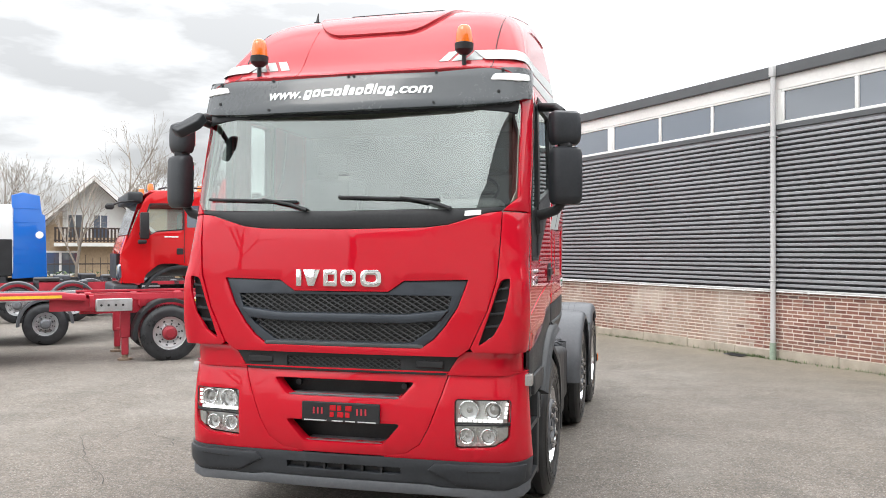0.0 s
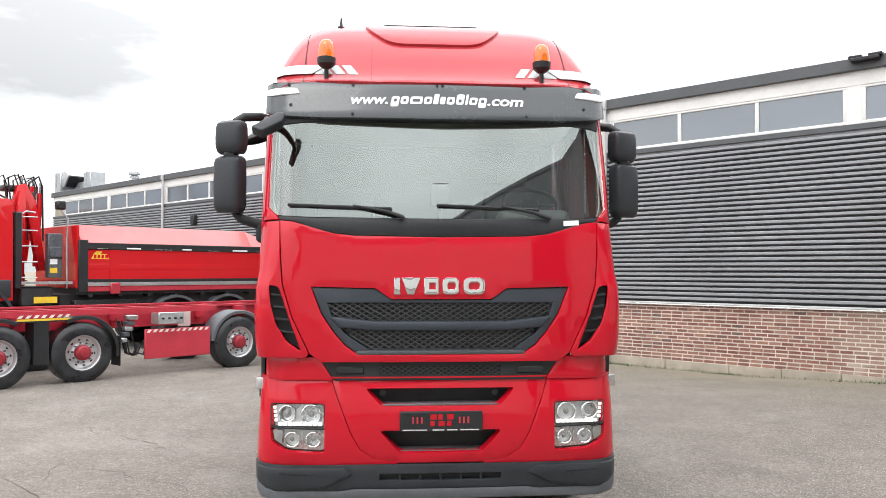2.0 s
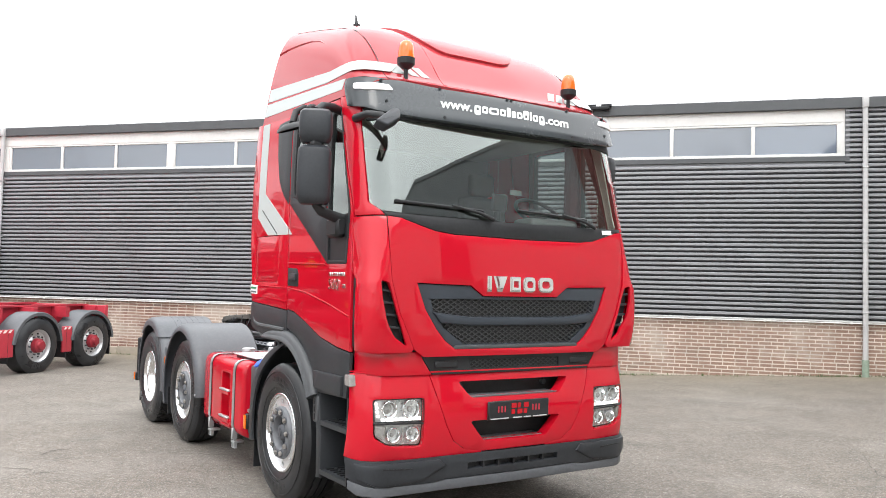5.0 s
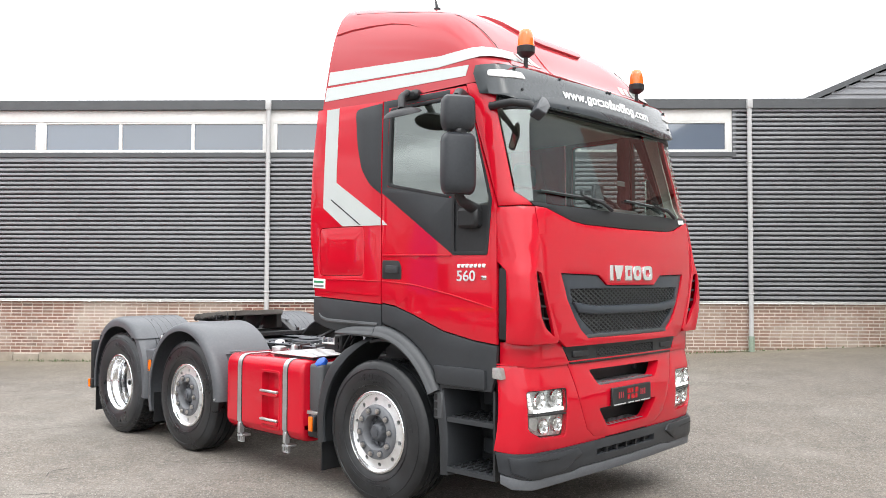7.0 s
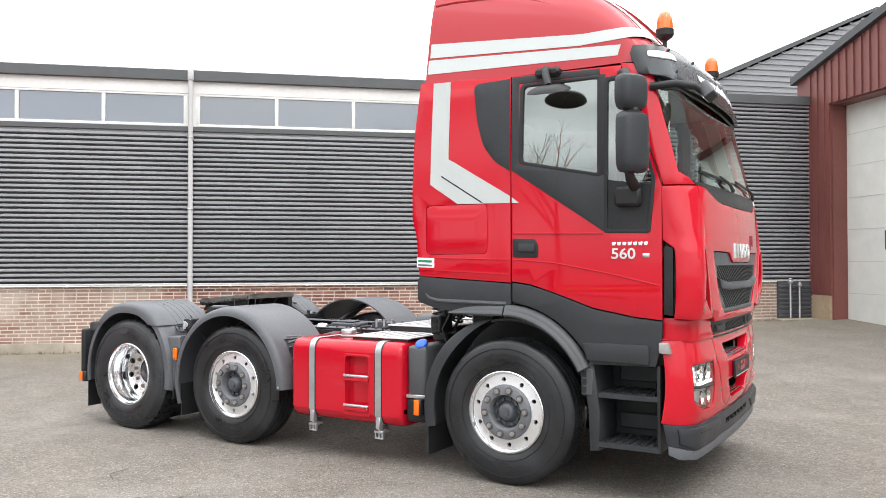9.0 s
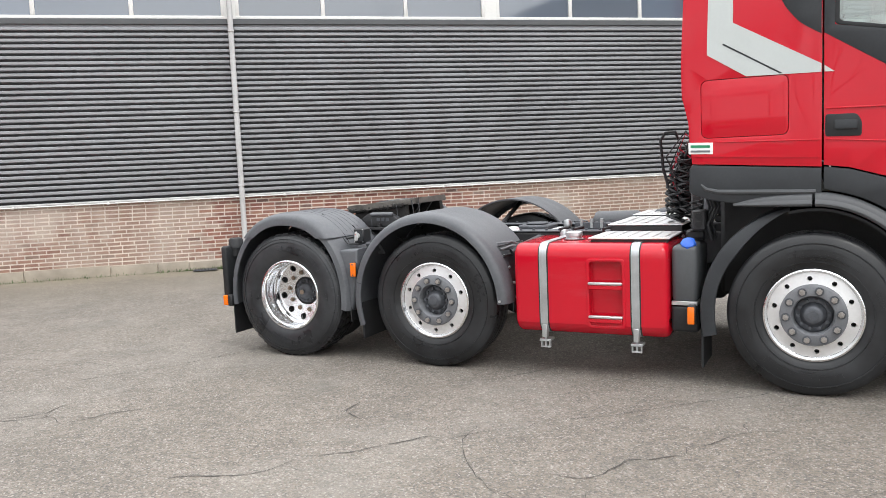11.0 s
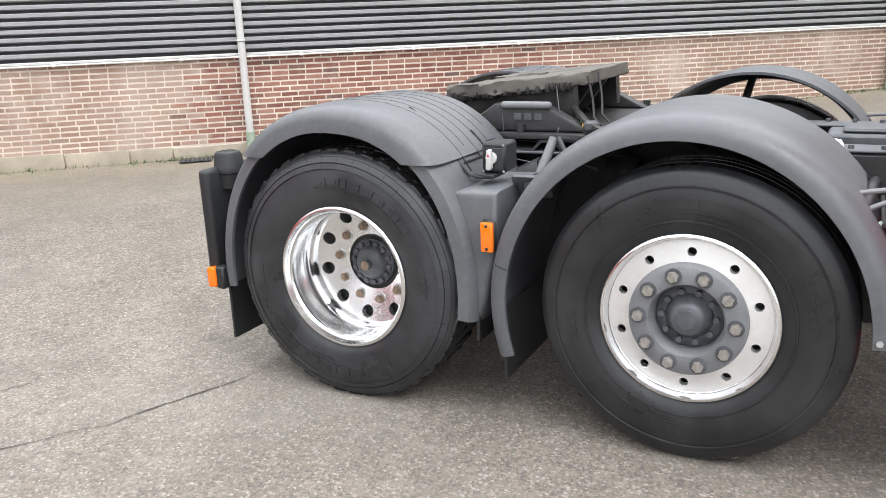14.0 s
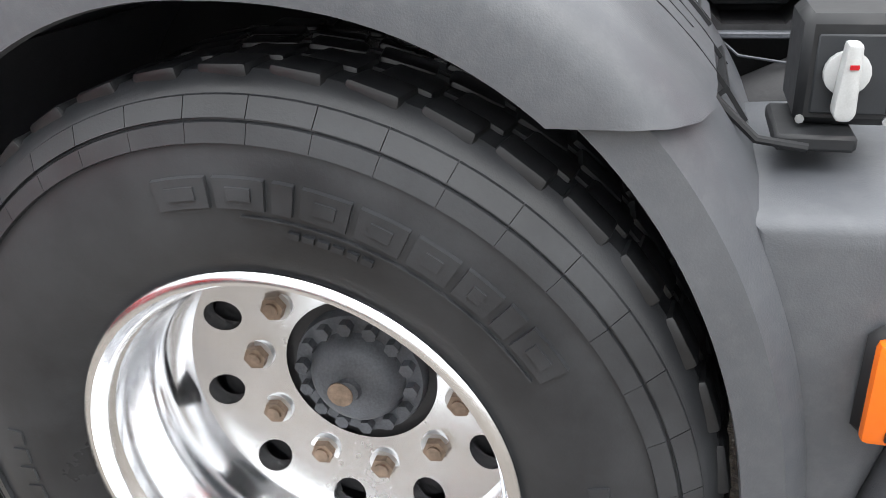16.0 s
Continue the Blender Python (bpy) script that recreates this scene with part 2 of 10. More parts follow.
def tyre_mat(name, k):
    """Black rubber with grey dust and glossy patches of dressing."""
    m = Mat(name, (0.03, 0.031, 0.033), 0.55)
    dust = m.span(m.noise(3.2, 6, 0.65), 0.40, 0.75)
    wet = m.span(m.noise(2.1, 3, 0.5), 0.50, 0.56)
    col = m.mix(m.math("MULTIPLY", dust, 0.6), (0.020 * k, 0.0215 * k, 0.0245 * k), (0.088 * k, 0.093 * k, 0.101 * k))
    m.color(m.mix(m.math("MULTIPLY", wet, 0.45), col, (0.014, 0.0145, 0.016)))
    m.b.inputs["Specular IOR Level"].default_value = 0.45
    m.rough(m.math("SUBTRACT", m.span(dust, 0, 1, 0.36, 0.56), m.math("MULTIPLY", wet, 0.12)))
    m.bump(m.noise(260, 3), 0.12, 0.002)
    return m.m


def fender_mat():
    m = Mat("grey_moulded_plastic", (0.07, 0.075, 0.082), 0.5)
    a = m.span(m.noise(2.4, 6, 0.62), 0.35, 0.7)
    b = m.span(m.noise(38, 5, 0.7), 0.45, 0.8)
    c = m.mix(a, (0.070, 0.075, 0.084), (0.101, 0.107, 0.118))
    m.color(m.mix(m.math("MULTIPLY", b, 0.22), c, (0.19, 0.192, 0.20)))
    m.rough(m.span(a, 0, 1, 0.36, 0.56))
    m.bump(m.noise(420, 2), 0.18, 0.002)
    return m.m


RED = paint("red_lacquer", (0.52, 0.005, 0.019))
RED2 = paint("red_lacquer_faded", (0.44, 0.008, 0.016))
TIPRED = paint("orange_red_lacquer", (0.56, 0.012, 0.016))
MAROON = plain("dusty_crimson_paint", (0.44, 0.026, 0.046), 0.45, coat=0.2, vary=0.22)
SILVER = plain("reflective_white_foil", (0.50, 0.535, 0.53), 0.4, vary=0.04)
DARKGREY = plain("dark_grey_trim", (0.034, 0.037, 0.041), 0.42, vary=0.15, bump=0.08, bscale=500, spec=0.28)
VISOR = plain("smoked_grey_visor", (0.038, 0.045, 0.05), 0.24, coat=0.25, vary=0.1)
BLACK = plain("black_plastic", (0.021, 0.022, 0.024), 0.45, vary=0.3, spec=0.3)
FRAMEBLACK = plain("chassis_black", (0.023, 0.023, 0.025), 0.55, vary=0.5, scale=6, bump=0.2, bscale=80)
GREASE = plain("greasy_black_steel", (0.02, 0.019, 0.018), 0.42, vary=0.6, scale=12, bump=0.7, bscale=60)
RUBBER = tyre_mat("tyre_rubber", 0.85)
DUSTYRUBBER = tyre_mat("dusty_tyre_rubber", 0.52)
ALUSATIN = plain("satin_aluminium", (0.82, 0.825, 0.835), 0.40, 0.8, vary=0.08, rvary=0.1, bump=0.04, bscale=60)
FENDER = fender_mat()
ALU = plain("polished_aluminium", (0.86, 0.87, 0.885), 0.17, 1.0, vary=0.05, rvary=0.08, bump=0.03, bscale=12)
DECKALU = plain("worn_deck_alloy", (0.70, 0.70, 0.70), 0.45, 0.7, vary=0.15, bump=0.1, bscale=150)
ALUTURNED = plain("turned_aluminium", (0.80, 0.805, 0.82), 0.25, 0.95, vary=0.03, rvary=0.04)
ALUDULL = plain("brushed_aluminium", (0.62, 0.63, 0.64), 0.38, 0.9, vary=0.12, bump=0.1, bscale=150)
HUBGREY = plain("grey_painted_hub", (0.142, 0.148, 0.160), 0.5, vary=0.25, scale=9)
HUBDARK = plain("dirty_hub_steel", (0.080, 0.086, 0.098), 0.5, 0.2, vary=0.5, scale=14, bump=0.2)
NUTGREY = plain("grey_wheel_nut", (0.33, 0.31, 0.29), 0.38, 0.5, vary=0.4, scale=50)
LAMPBACK = plain("bright_lamp_bowl", (0.66, 0.665, 0.67), 0.28, 0.45, vary=0.08)
RUST = plain("rusty_nut", (0.26, 0.19, 0.14), 0.6, 0.4, vary=0.5, scale=60)
CHROME = plain("chrome", (0.88, 0.88, 0.9), 0.06, 1.0, vary=0.02, rvary=0.03)
GALV = plain("galvanised_steel", (0.50, 0.52, 0.53), 0.42, 0.8, vary=0.2, scale=8)
WHITE = plain("white_window_paint", (0.74, 0.74, 0.72), 0.45, vary=0.07, scale=1.2)
FASCIA = plain("white_fascia_board", (0.72, 0.71, 0.69), 0.5, vary=0.10, scale=0.8)
ROOFEDGE = plain("slate_grey_roof_edge", (0.085, 0.09, 0.095), 0.6, vary=0.15)
CLAD = plain("grey_profiled_sheet", (0.285, 0.291, 0.308), 0.45, 0.1, vary=0.12, scale=0.7)
PIPE = plain("grey_pvc_downpipe", (0.50, 0.50, 0.50), 0.5, vary=0.12, scale=2)
MORTAR = concrete_mat("lime_mortar", (0.68, 0.605, 0.535))
BRICK = brick_mat()
CONCRETE = concrete_mat("rough_concrete", (0.37, 0.325, 0.265))
ASPHALT = asphalt_mat()
AMBER = plain("amber_lens", (0.85, 0.17, 0.005), 0.15, coat=0.6, vary=0.1)
AMBERGLOW = Mat("lit_amber_beacon", (0.58, 0.10, 0.004), 0.12, coat=0.6)
AMBERGLOW.b.inputs["Emission Color"].default_value = (1.0, 0.30, 0.02, 1)
AMBERGLOW.b.inputs["Emission Strength"].default_value = 0.22
AMBERGLOW = AMBERGLOW.m
LEDWHITE = Mat("daylight_led", (0.9, 0.9, 0.9), 0.3)
LEDWHITE.b.inputs["Emission Color"].default_value = (1.0, 0.98, 0.93, 1)
LEDWHITE.b.inputs["Emission Strength"].default_value = 0.9
LEDWHITE = LEDWHITE.m
WSGLASS = glass("windscreen_glass", (0.86, 0.93, 0.90), 0.19)
CABGLASS = glass("side_window_glass", (0.66, 0.73, 0.71), 0.34)
LAMPGLASS = glass("lamp_cover_glass", (0.94, 0.95, 0.95), 0.045)
MIRROR = plain("mirror_glass", (0.9, 0.9, 0.9), 0.02, 1.0, vary=0.01, rvary=0.01)
# blue-grey base colour stands in for reflected sky, varied per pane
PANE = Mat("hall_window_pane", (0.09, 0.112, 0.145), 0.05, spec=1.0)
PANE.b.inputs["IOR"].default_value = 1.85
PANE.color(PANE.mix(PANE.n("ShaderNodeObjectInfo").outputs["Random"], (0.078, 0.092, 0.112), (0.105, 0.135, 0.185)))
PANE.bump(PANE.noise(1.3, 2), 0.02, 0.02)
PANE = PANE.m
DASH = plain("dark_dashboard", (0.12, 0.122, 0.118), 0.7, vary=0.2)
SEATCLOTH = plain("seat_cloth", (0.085, 0.082, 0.078), 0.9, vary=0.25)
CURTAIN = plain("dark_red_curtain", (0.10, 0.02, 0.024), 0.9, vary=0.3)
CABLINING = plain("beige_cab_lining", (0.40, 0.38, 0.34), 0.85, vary=0.08)
BLUECAP = plain("blue_cap", (0.015, 0.10, 0.50), 0.4)
STICKER = plain("white_sticker", (0.82, 0.83, 0.83), 0.4, vary=0.04)
GREENINK = plain("green_ink", (0.02, 0.22, 0.10), 0.5)
YELLOW = plain("yellow_marking", (0.75, 0.50, 0.03), 0.5, vary=0.2)
BLUEPAINT = paint("blue_lacquer", (0.012, 0.13, 0.52))
WHITEPAINT = paint("white_lacquer", (0.72, 0.73, 0.73))
BROWNCLAD = plain("oxblood_profiled_sheet", (0.195, 0.066, 0.057), 0.5, 0.1, vary=0.15, scale=0.9)
DOORWHITE = plain("offwhite_door_panel", (0.66, 0.67, 0.63), 0.5, vary=0.08)
STEELRIM = plain("silver_steel_rim", (0.55, 0.55, 0.56), 0.35, 0.6, vary=0.15)
REDHUB = plain("red_hub", (0.27, 0.012, 0.024), 0.5, coat=0.1, vary=0.2)
REDWHITE = plain("pale_marking", (0.70, 0.62, 0.60), 0.5, vary=0.2)
DARKCLAD = plain("anthracite_sheet", (0.075, 0.08, 0.09), 0.5, vary=0.12)
BARK = plain("bare_bark", (0.20, 0.17, 0.14), 0.9, vary=0.3, scale=9, bump=0.5, bscale=50)
TWIG = plain("bare_twigs", (0.30, 0.26, 0.22), 0.9, vary=0.3)
HOUSEBRICK = plain("ochre_brick_far", (0.40, 0.30, 0.20), 0.85, vary=0.2, scale=7, bump=0.3, bscale=40)
ROOFTILE = plain("brown_roof_tiles", (0.17, 0.11, 0.085), 0.8, vary=0.25, scale=8)
RENDERWHITE = plain("white_boarding", (0.72, 0.72, 0.70), 0.6, vary=0.06)
DARKWOOD = plain("dark_stained_wood", (0.045, 0.03, 0.025), 0.6, vary=0.3)
MOSS = leaf_mat("weeds", (0.06, 0.10, 0.025))
CRACK = plain("dark_crack", (0.066, 0.062, 0.056), 0.95, vary=0.4, scale=20)
LAMPCHROME = plain("satin_reflector", (0.84, 0.84, 0.85), 0.12, 1.0, vary=0.03)
PLATEDIRT = plain("mud_caked_plate", (0.096, 0.089, 0.080), 0.8, vary=0.4, scale=9, bump=0.9, bscale=35)
TRIMGREY = plain("mid_grey_trim", (0.062, 0.066, 0.071), 0.5, vary=0.2, bump=0.12, bscale=300)
LIPBLACK = plain("black_lip_plastic", (0.028, 0.031, 0.036), 0.4, vary=0.25, spec=0.35)
KEYWHITE = plain("grubby_white_plastic", (0.50, 0.51, 0.51), 0.4, vary=0.15, scale=30)
LAMPCLEAR = plain("clear_marker_lens", (0.34, 0.33, 0.32), 0.15, 0.2, coat=0.5, vary=0.25, scale=40)
MESHGREY = plain("grey_grille_mesh", (0.055, 0.058, 0.062), 0.42, vary=0.2)
GRILLEBLUE = plain("slate_blue_grille_plastic", (0.034, 0.042, 0.054), 0.34, vary=0.15, spec=0.5)
# faded red, paled further to stand in for the sky's reflection
SKYPALERED = plain("faded_red_with_sky_sheen", (0.60, 0.13, 0.13), 0.35, coat=0.5, vary=0.12)
PIPEGREEN = plain("mossy_pipe_foot", (0.27, 0.34, 0.27), 0.7, vary=0.25, scale=10)
TANKRED = scuffed("scuffed_red_lacquer", (0.50, 0.006, 0.020))
# roof red paled to stand in for sky sheen and glare
ROOFRED = paint("red_roof_lacquer_sky_haze", (0.40, 0.036, 0.045))
for n in ROOFRED.node_tree.nodes:
    if n.type == "BSDF_PRINCIPLED":
        n.inputs["Coat Weight"].default_value = 0.8


# ---- mesh tools ----
def put(name, bm, mat, parent=None, label="", smooth=38, m=None):
    bmesh.ops.recalc_face_normals(bm, faces=bm.faces[:])
    me = bpy.data.meshes.new(name)
    bm.to_mesh(me)
    bm.free()
    me.materials.append(mat)
    if smooth:
        me.polygons.foreach_set("use_smooth", [True] * len(me.polygons))
        me.set_sharp_from_angle(angle=radians(smooth))
    ob = new(name, me)
    if parent:
        ob.parent = parent
    if m is not None:
        ob.matrix_basis = m
    if label:
        tagged(ob, label)
    return ob


part = put


def empty(name, label, category, m=None, group="", kind=""):
    ob = new(name)
    ob.empty_display_size = 0.2
    if m is not None:
        ob.matrix_basis = m
    return tagged(ob, label, category, group, kind)


def box(bm, x0, x1, y0, y1, z0, z1, bevel=0.0, seg=2, m=None):
    vs = [bm.verts.new((x, y, z)) for x in (x0, x1) for y in (y0, y1) for z in (z0, z1)]
    fs = [bm.faces.new([vs[i] for i in f]) for f in ((0, 1, 3, 2), (4, 6, 7, 5), (0, 4, 5, 1), (2, 3, 7, 6), (0, 2, 6, 4), (1, 5, 7, 3))]
    if m is not None:
        bmesh.ops.transform(bm, matrix=m, verts=vs)
    if bevel:
        es = list({e for f in fs for e in f.edges})
        bmesh.ops.bevel(bm, geom=es, offset=bevel, segments=seg, profile=0.5, affect="EDGES")
    return bm


def boxes(*specs, bevel=0.0, seg=1):
    bm = bmesh.new()
    for s in specs:
        box(bm, *s, bevel=bevel, seg=seg)
    return bm


AX = {"x": lambda a, b, c: (c, a, b), "y": lambda a, b, c: (a, c, b), "z": lambda a, b, c: (a, b, c)}


def prism(bm, pts, axis, lo, hi, bevel=0.0, seg=2):
    """A polygon in the plane across axis, drawn out from lo to hi."""
    f = AX[axis]
    a = [bm.verts.new(f(*p, lo)) for p in pts]
    b = [bm.verts.new(f(*p, hi)) for p in pts]
    n = len(pts)
    made = [bm.faces.new(a), bm.faces.new(b[::-1])]
    made += [bm.faces.new((a[i], b[i], b[(i + 1) % n], a[(i + 1) % n])) for i in range(n)]
    if bevel:
        bmesh.ops.recalc_face_normals(bm, faces=made)
        es = list({e for fc in made[:2] for e in fc.edges})
        bmesh.ops.bevel(bm, geom=es, offset=bevel, segments=seg, profile=0.5, affect="EDGES")
    return bm


def cyl(bm, p, q, r, n=16, r2=None, caps=True):
    """A round bar from p to q."""
    p, q = Vector(p), Vector(q)
    d = (q - p).normalized()
    u = d.orthogonal().normalized()
    v = d.cross(u)
    r2 = r if r2 is None else r2
    ang = [2 * math.pi * i / n for i in range(n)]
    a = [bm.verts.new(p + r * (u * math.cos(t) + v * math.sin(t))) for t in ang]
    b = [bm.verts.new(q + r2 * (u * math.cos(t) + v * math.sin(t))) for t in ang]
    for i in range(n):
        bm.faces.new((a[i], a[(i + 1) % n], b[(i + 1) % n], b[i]))
    if caps:
        bm.faces.new(a[::-1])
        bm.faces.new(b)
    return bm


def tube(bm, pts, r, n=8, closed=False):
    """A round hose or bar through points; r may be a list."""
    pts = [Vector(p) for p in pts]
    k = len(pts)
    rs = r if isinstance(r, (list, tuple)) else [r] * k
    rings, u = [], None
    for i, p in enumerate(pts):
        d = (pts[(i + 1) % k] - pts[i - 1]) if closed else (pts[min(i + 1, k - 1)] - pts[max(i - 1, 0)])
        d = d.normalized()
        u = d.orthogonal() if u is None else (u - d * u.dot(d))
        u.normalize()
        v = d.cross(u)
        rings.append([bm.verts.new(p + rs[i] * (u * math.cos(2 * math.pi * j / n) + v * math.sin(2 * math.pi * j / n))) for j in range(n)])
    last = k if closed else k - 1
    for i in range(last):
        a, b = rings[i], rings[(i + 1) % k]
        for j in range(n):
            bm.faces.new((a[j], a[(j + 1) % n], b[(j + 1) % n], b[j]))
    if not closed:
        bm.faces.new(rings[0][::-1])
        bm.faces.new(rings[-1])
    return bm


def lathe(bm, prof, n=48, axis="x", c=(0, 0, 0), close=False):
    """Turns a profile of (along, radius) about an axis through c."""
    rings = []
    for a, r in prof:
        ring = []
        for i in range(n):
            t = 2 * math.pi * i / n
            q = (r * math.cos(t), r * math.sin(t))
            co = {"x": (a, *q), "y": (q[0], a, q[1]), "z": (*q, a)}[axis]
            ring.append(bm.verts.new(Vector(co) + Vector(c)))
        rings.append(ring)
    k = len(rings)
    for i in range(k if close else k - 1):
        a, b = rings[i], rings[(i + 1) % k]
        for j in range(n):
            bm.faces.new((a[j], a[(j + 1) % n], b[(j + 1) % n], b[j]))
    return bm


def arcpts(cx, cy, rx, ry, a0, a1, n):
    return [(cx + rx * math.cos(radians(a0 + (a1 - a0) * i / n)), cy + ry * math.sin(radians(a0 + (a1 - a0) * i / n))) for i in range(n + 1)]


def rounded(pts, r, n=4):
    """Rounds the corners of a polygon; r may be a list."""
    out, k = [], len(pts)
    for i in range(k):
        p0, p1, p2 = Vector(pts[i - 1]), Vector(pts[i]), Vector(pts[(i + 1) % k])
        rr = r[i] if isinstance(r, (list, tuple)) else r
        a, b = p0 - p1, p2 - p1
        d = min(rr, a.length * 0.45, b.length * 0.45)
        if d < 1e-4:
            out.append(tuple(p1))
            continue
        s, e = p1 + a.normalized() * d, p1 + b.normalized() * d
        for j in range(n + 1):
            t = j / n
            out.append(tuple((1 - t) ** 2 * s + 2 * t * (1 - t) * p1 + t * t * e))
    return out


def panel(bm, pts, surf, thick=0.02, step=0.12, lift=0.0, holes=(), edge=0.004):
    """A skin with the outline pts (a polygon in the surface's own two coordinates) bent over surf(a, b), with rolled edges and depth."""
    t = bmesh.new()
    loops = [pts, *holes]
    es = []
    for lp in loops:
        vs = [t.verts.new((p[0], p[1], 0)) for p in lp]
        es += [t.edges.new((vs[i], vs[(i + 1) % len(vs)])) for i in range(len(vs))]
    if holes:
        bmesh.ops.triangle_fill(t, edges=es, use_beauty=True)
    else:
        t.faces.new(t.verts[:])
    xs, ys = [p[0] for p in pts], [p[1] for p in pts]
    for k, (lo, hi) in enumerate(((min(xs), max(xs)), (min(ys), max(ys)))):
        cnt = max(1, math.ceil((hi - lo) / step))
        for i in range(1, cnt):
            v = lo + (hi - lo) * i / cnt
            co, no = ((v, 0, 0), (1, 0, 0)) if k == 0 else ((0, v, 0), (0, 1, 0))
            bmesh.ops.bisect_plane(t, geom=t.verts[:] + t.edges[:] + t.faces[:], plane_co=co, plane_no=no, dist=1e-5)
    def place(a, b, off):
        h = 2e-3
        p = Vector(surf(a, b))
        du = Vector(surf(a + h, b)) - Vector(surf(a - h, b))
        dv = Vector(surf(a, b + h)) - Vector(surf(a, b - h))
        nn = du.cross(dv)
        nn.normalize()
        return p + nn * off
    border = {v for e in t.edges if len(e.link_faces) == 1 for v in e.verts}
    front, back = {}, {}
    for v in t.verts:
        a, b = v.co.x, v.co.y
        front[v] = bm.verts.new(place(a, b, lift))
        if v in border:
            back[v] = bm.verts.new(place(a, b, lift - thick))
    sign = 1
    made = []
    for f in t.faces:
        try:
            made.append(bm.faces.new([front[v] for v in f.verts]))
        except ValueError:
            pass
    rim = []
    for e in t.edges:
        if len(e.link_faces) == 1:
            a, b = e.verts
            rim.append(bm.faces.new((front[a], front[b], back[b], back[a])))
    if edge:
        es = []
        for e in t.edges:
            if len(e.link_faces) == 1:
                ed = bm.edges.get((front[e.verts[0]], front[e.verts[1]]))
                if ed:
                    es.append(ed)
        bmesh.ops.recalc_face_normals(bm, faces=made + rim)
        bmesh.ops.bevel(bm, geom=es, offset=edge, segments=2, profile=0.5, affect="EDGES", clamp_overlap=True)
    t.free()
    return bm


def mirror_x(pts):
    return [(-p[0], *p[1:]) for p in pts][::-1]


# ---- ground ----
HA, HU = Vector((4.3, 11.05)), Vector((-0.66296, 0.74866))
HM = Matrix(((-HU.x, HU.y, 0, HA.x), (-HU.y, -HU.x, 0, HA.y), (0, 0, 1, 0), (0, 0, 0, 1)))  # hall frame: x along its wall, y into it
HI = HM.inverted()


def ground_z(x, y):
    q = HI @ Vector((x, y, 0))
    rise = 0.043 * max(0.0, min(q.x, 16) - 3.2)
    return rise * max(0.0, min(1.0, 1 + (q.y + 0.5) / 9)) - 0.02


def build_ground():
    cs = [-900, -400, -200, -120, -80] + [i * 1.0 for i in range(-50, 51)] + [80, 120, 200, 400, 900]
    bm = bmesh.new()
    g = [[bm.verts.new((x, y, ground_z(x, y))) for y in cs] for x in cs]
    for i in range(len(cs) - 1):
        for j in range(len(cs) - 1):
            bm.faces.new((g[i][j], g[i + 1][j], g[i + 1][j + 1], g[i][j + 1]))
    tagged(put("ground", bm, ASPHALT), "worn grey asphalt yard with cracks and damp stains", "ground", kind="structure")


build_ground()

# ---- hall ----
hall = empty("factory_hall", "long low hall with brick plinth, grey profiled sheeting and strip windows", "building", HM, kind="structure")
X0, X1, XW = -29.9, 13.7, 9.72  # left end, right end, end of the window strip
Z_BRICK, Z_CLAD, Z_WIN0, Z_WIN1, Z_FAS, Z_TOP = 1.26, 4.28, 4.38, 5.03, 5.27, 5.48


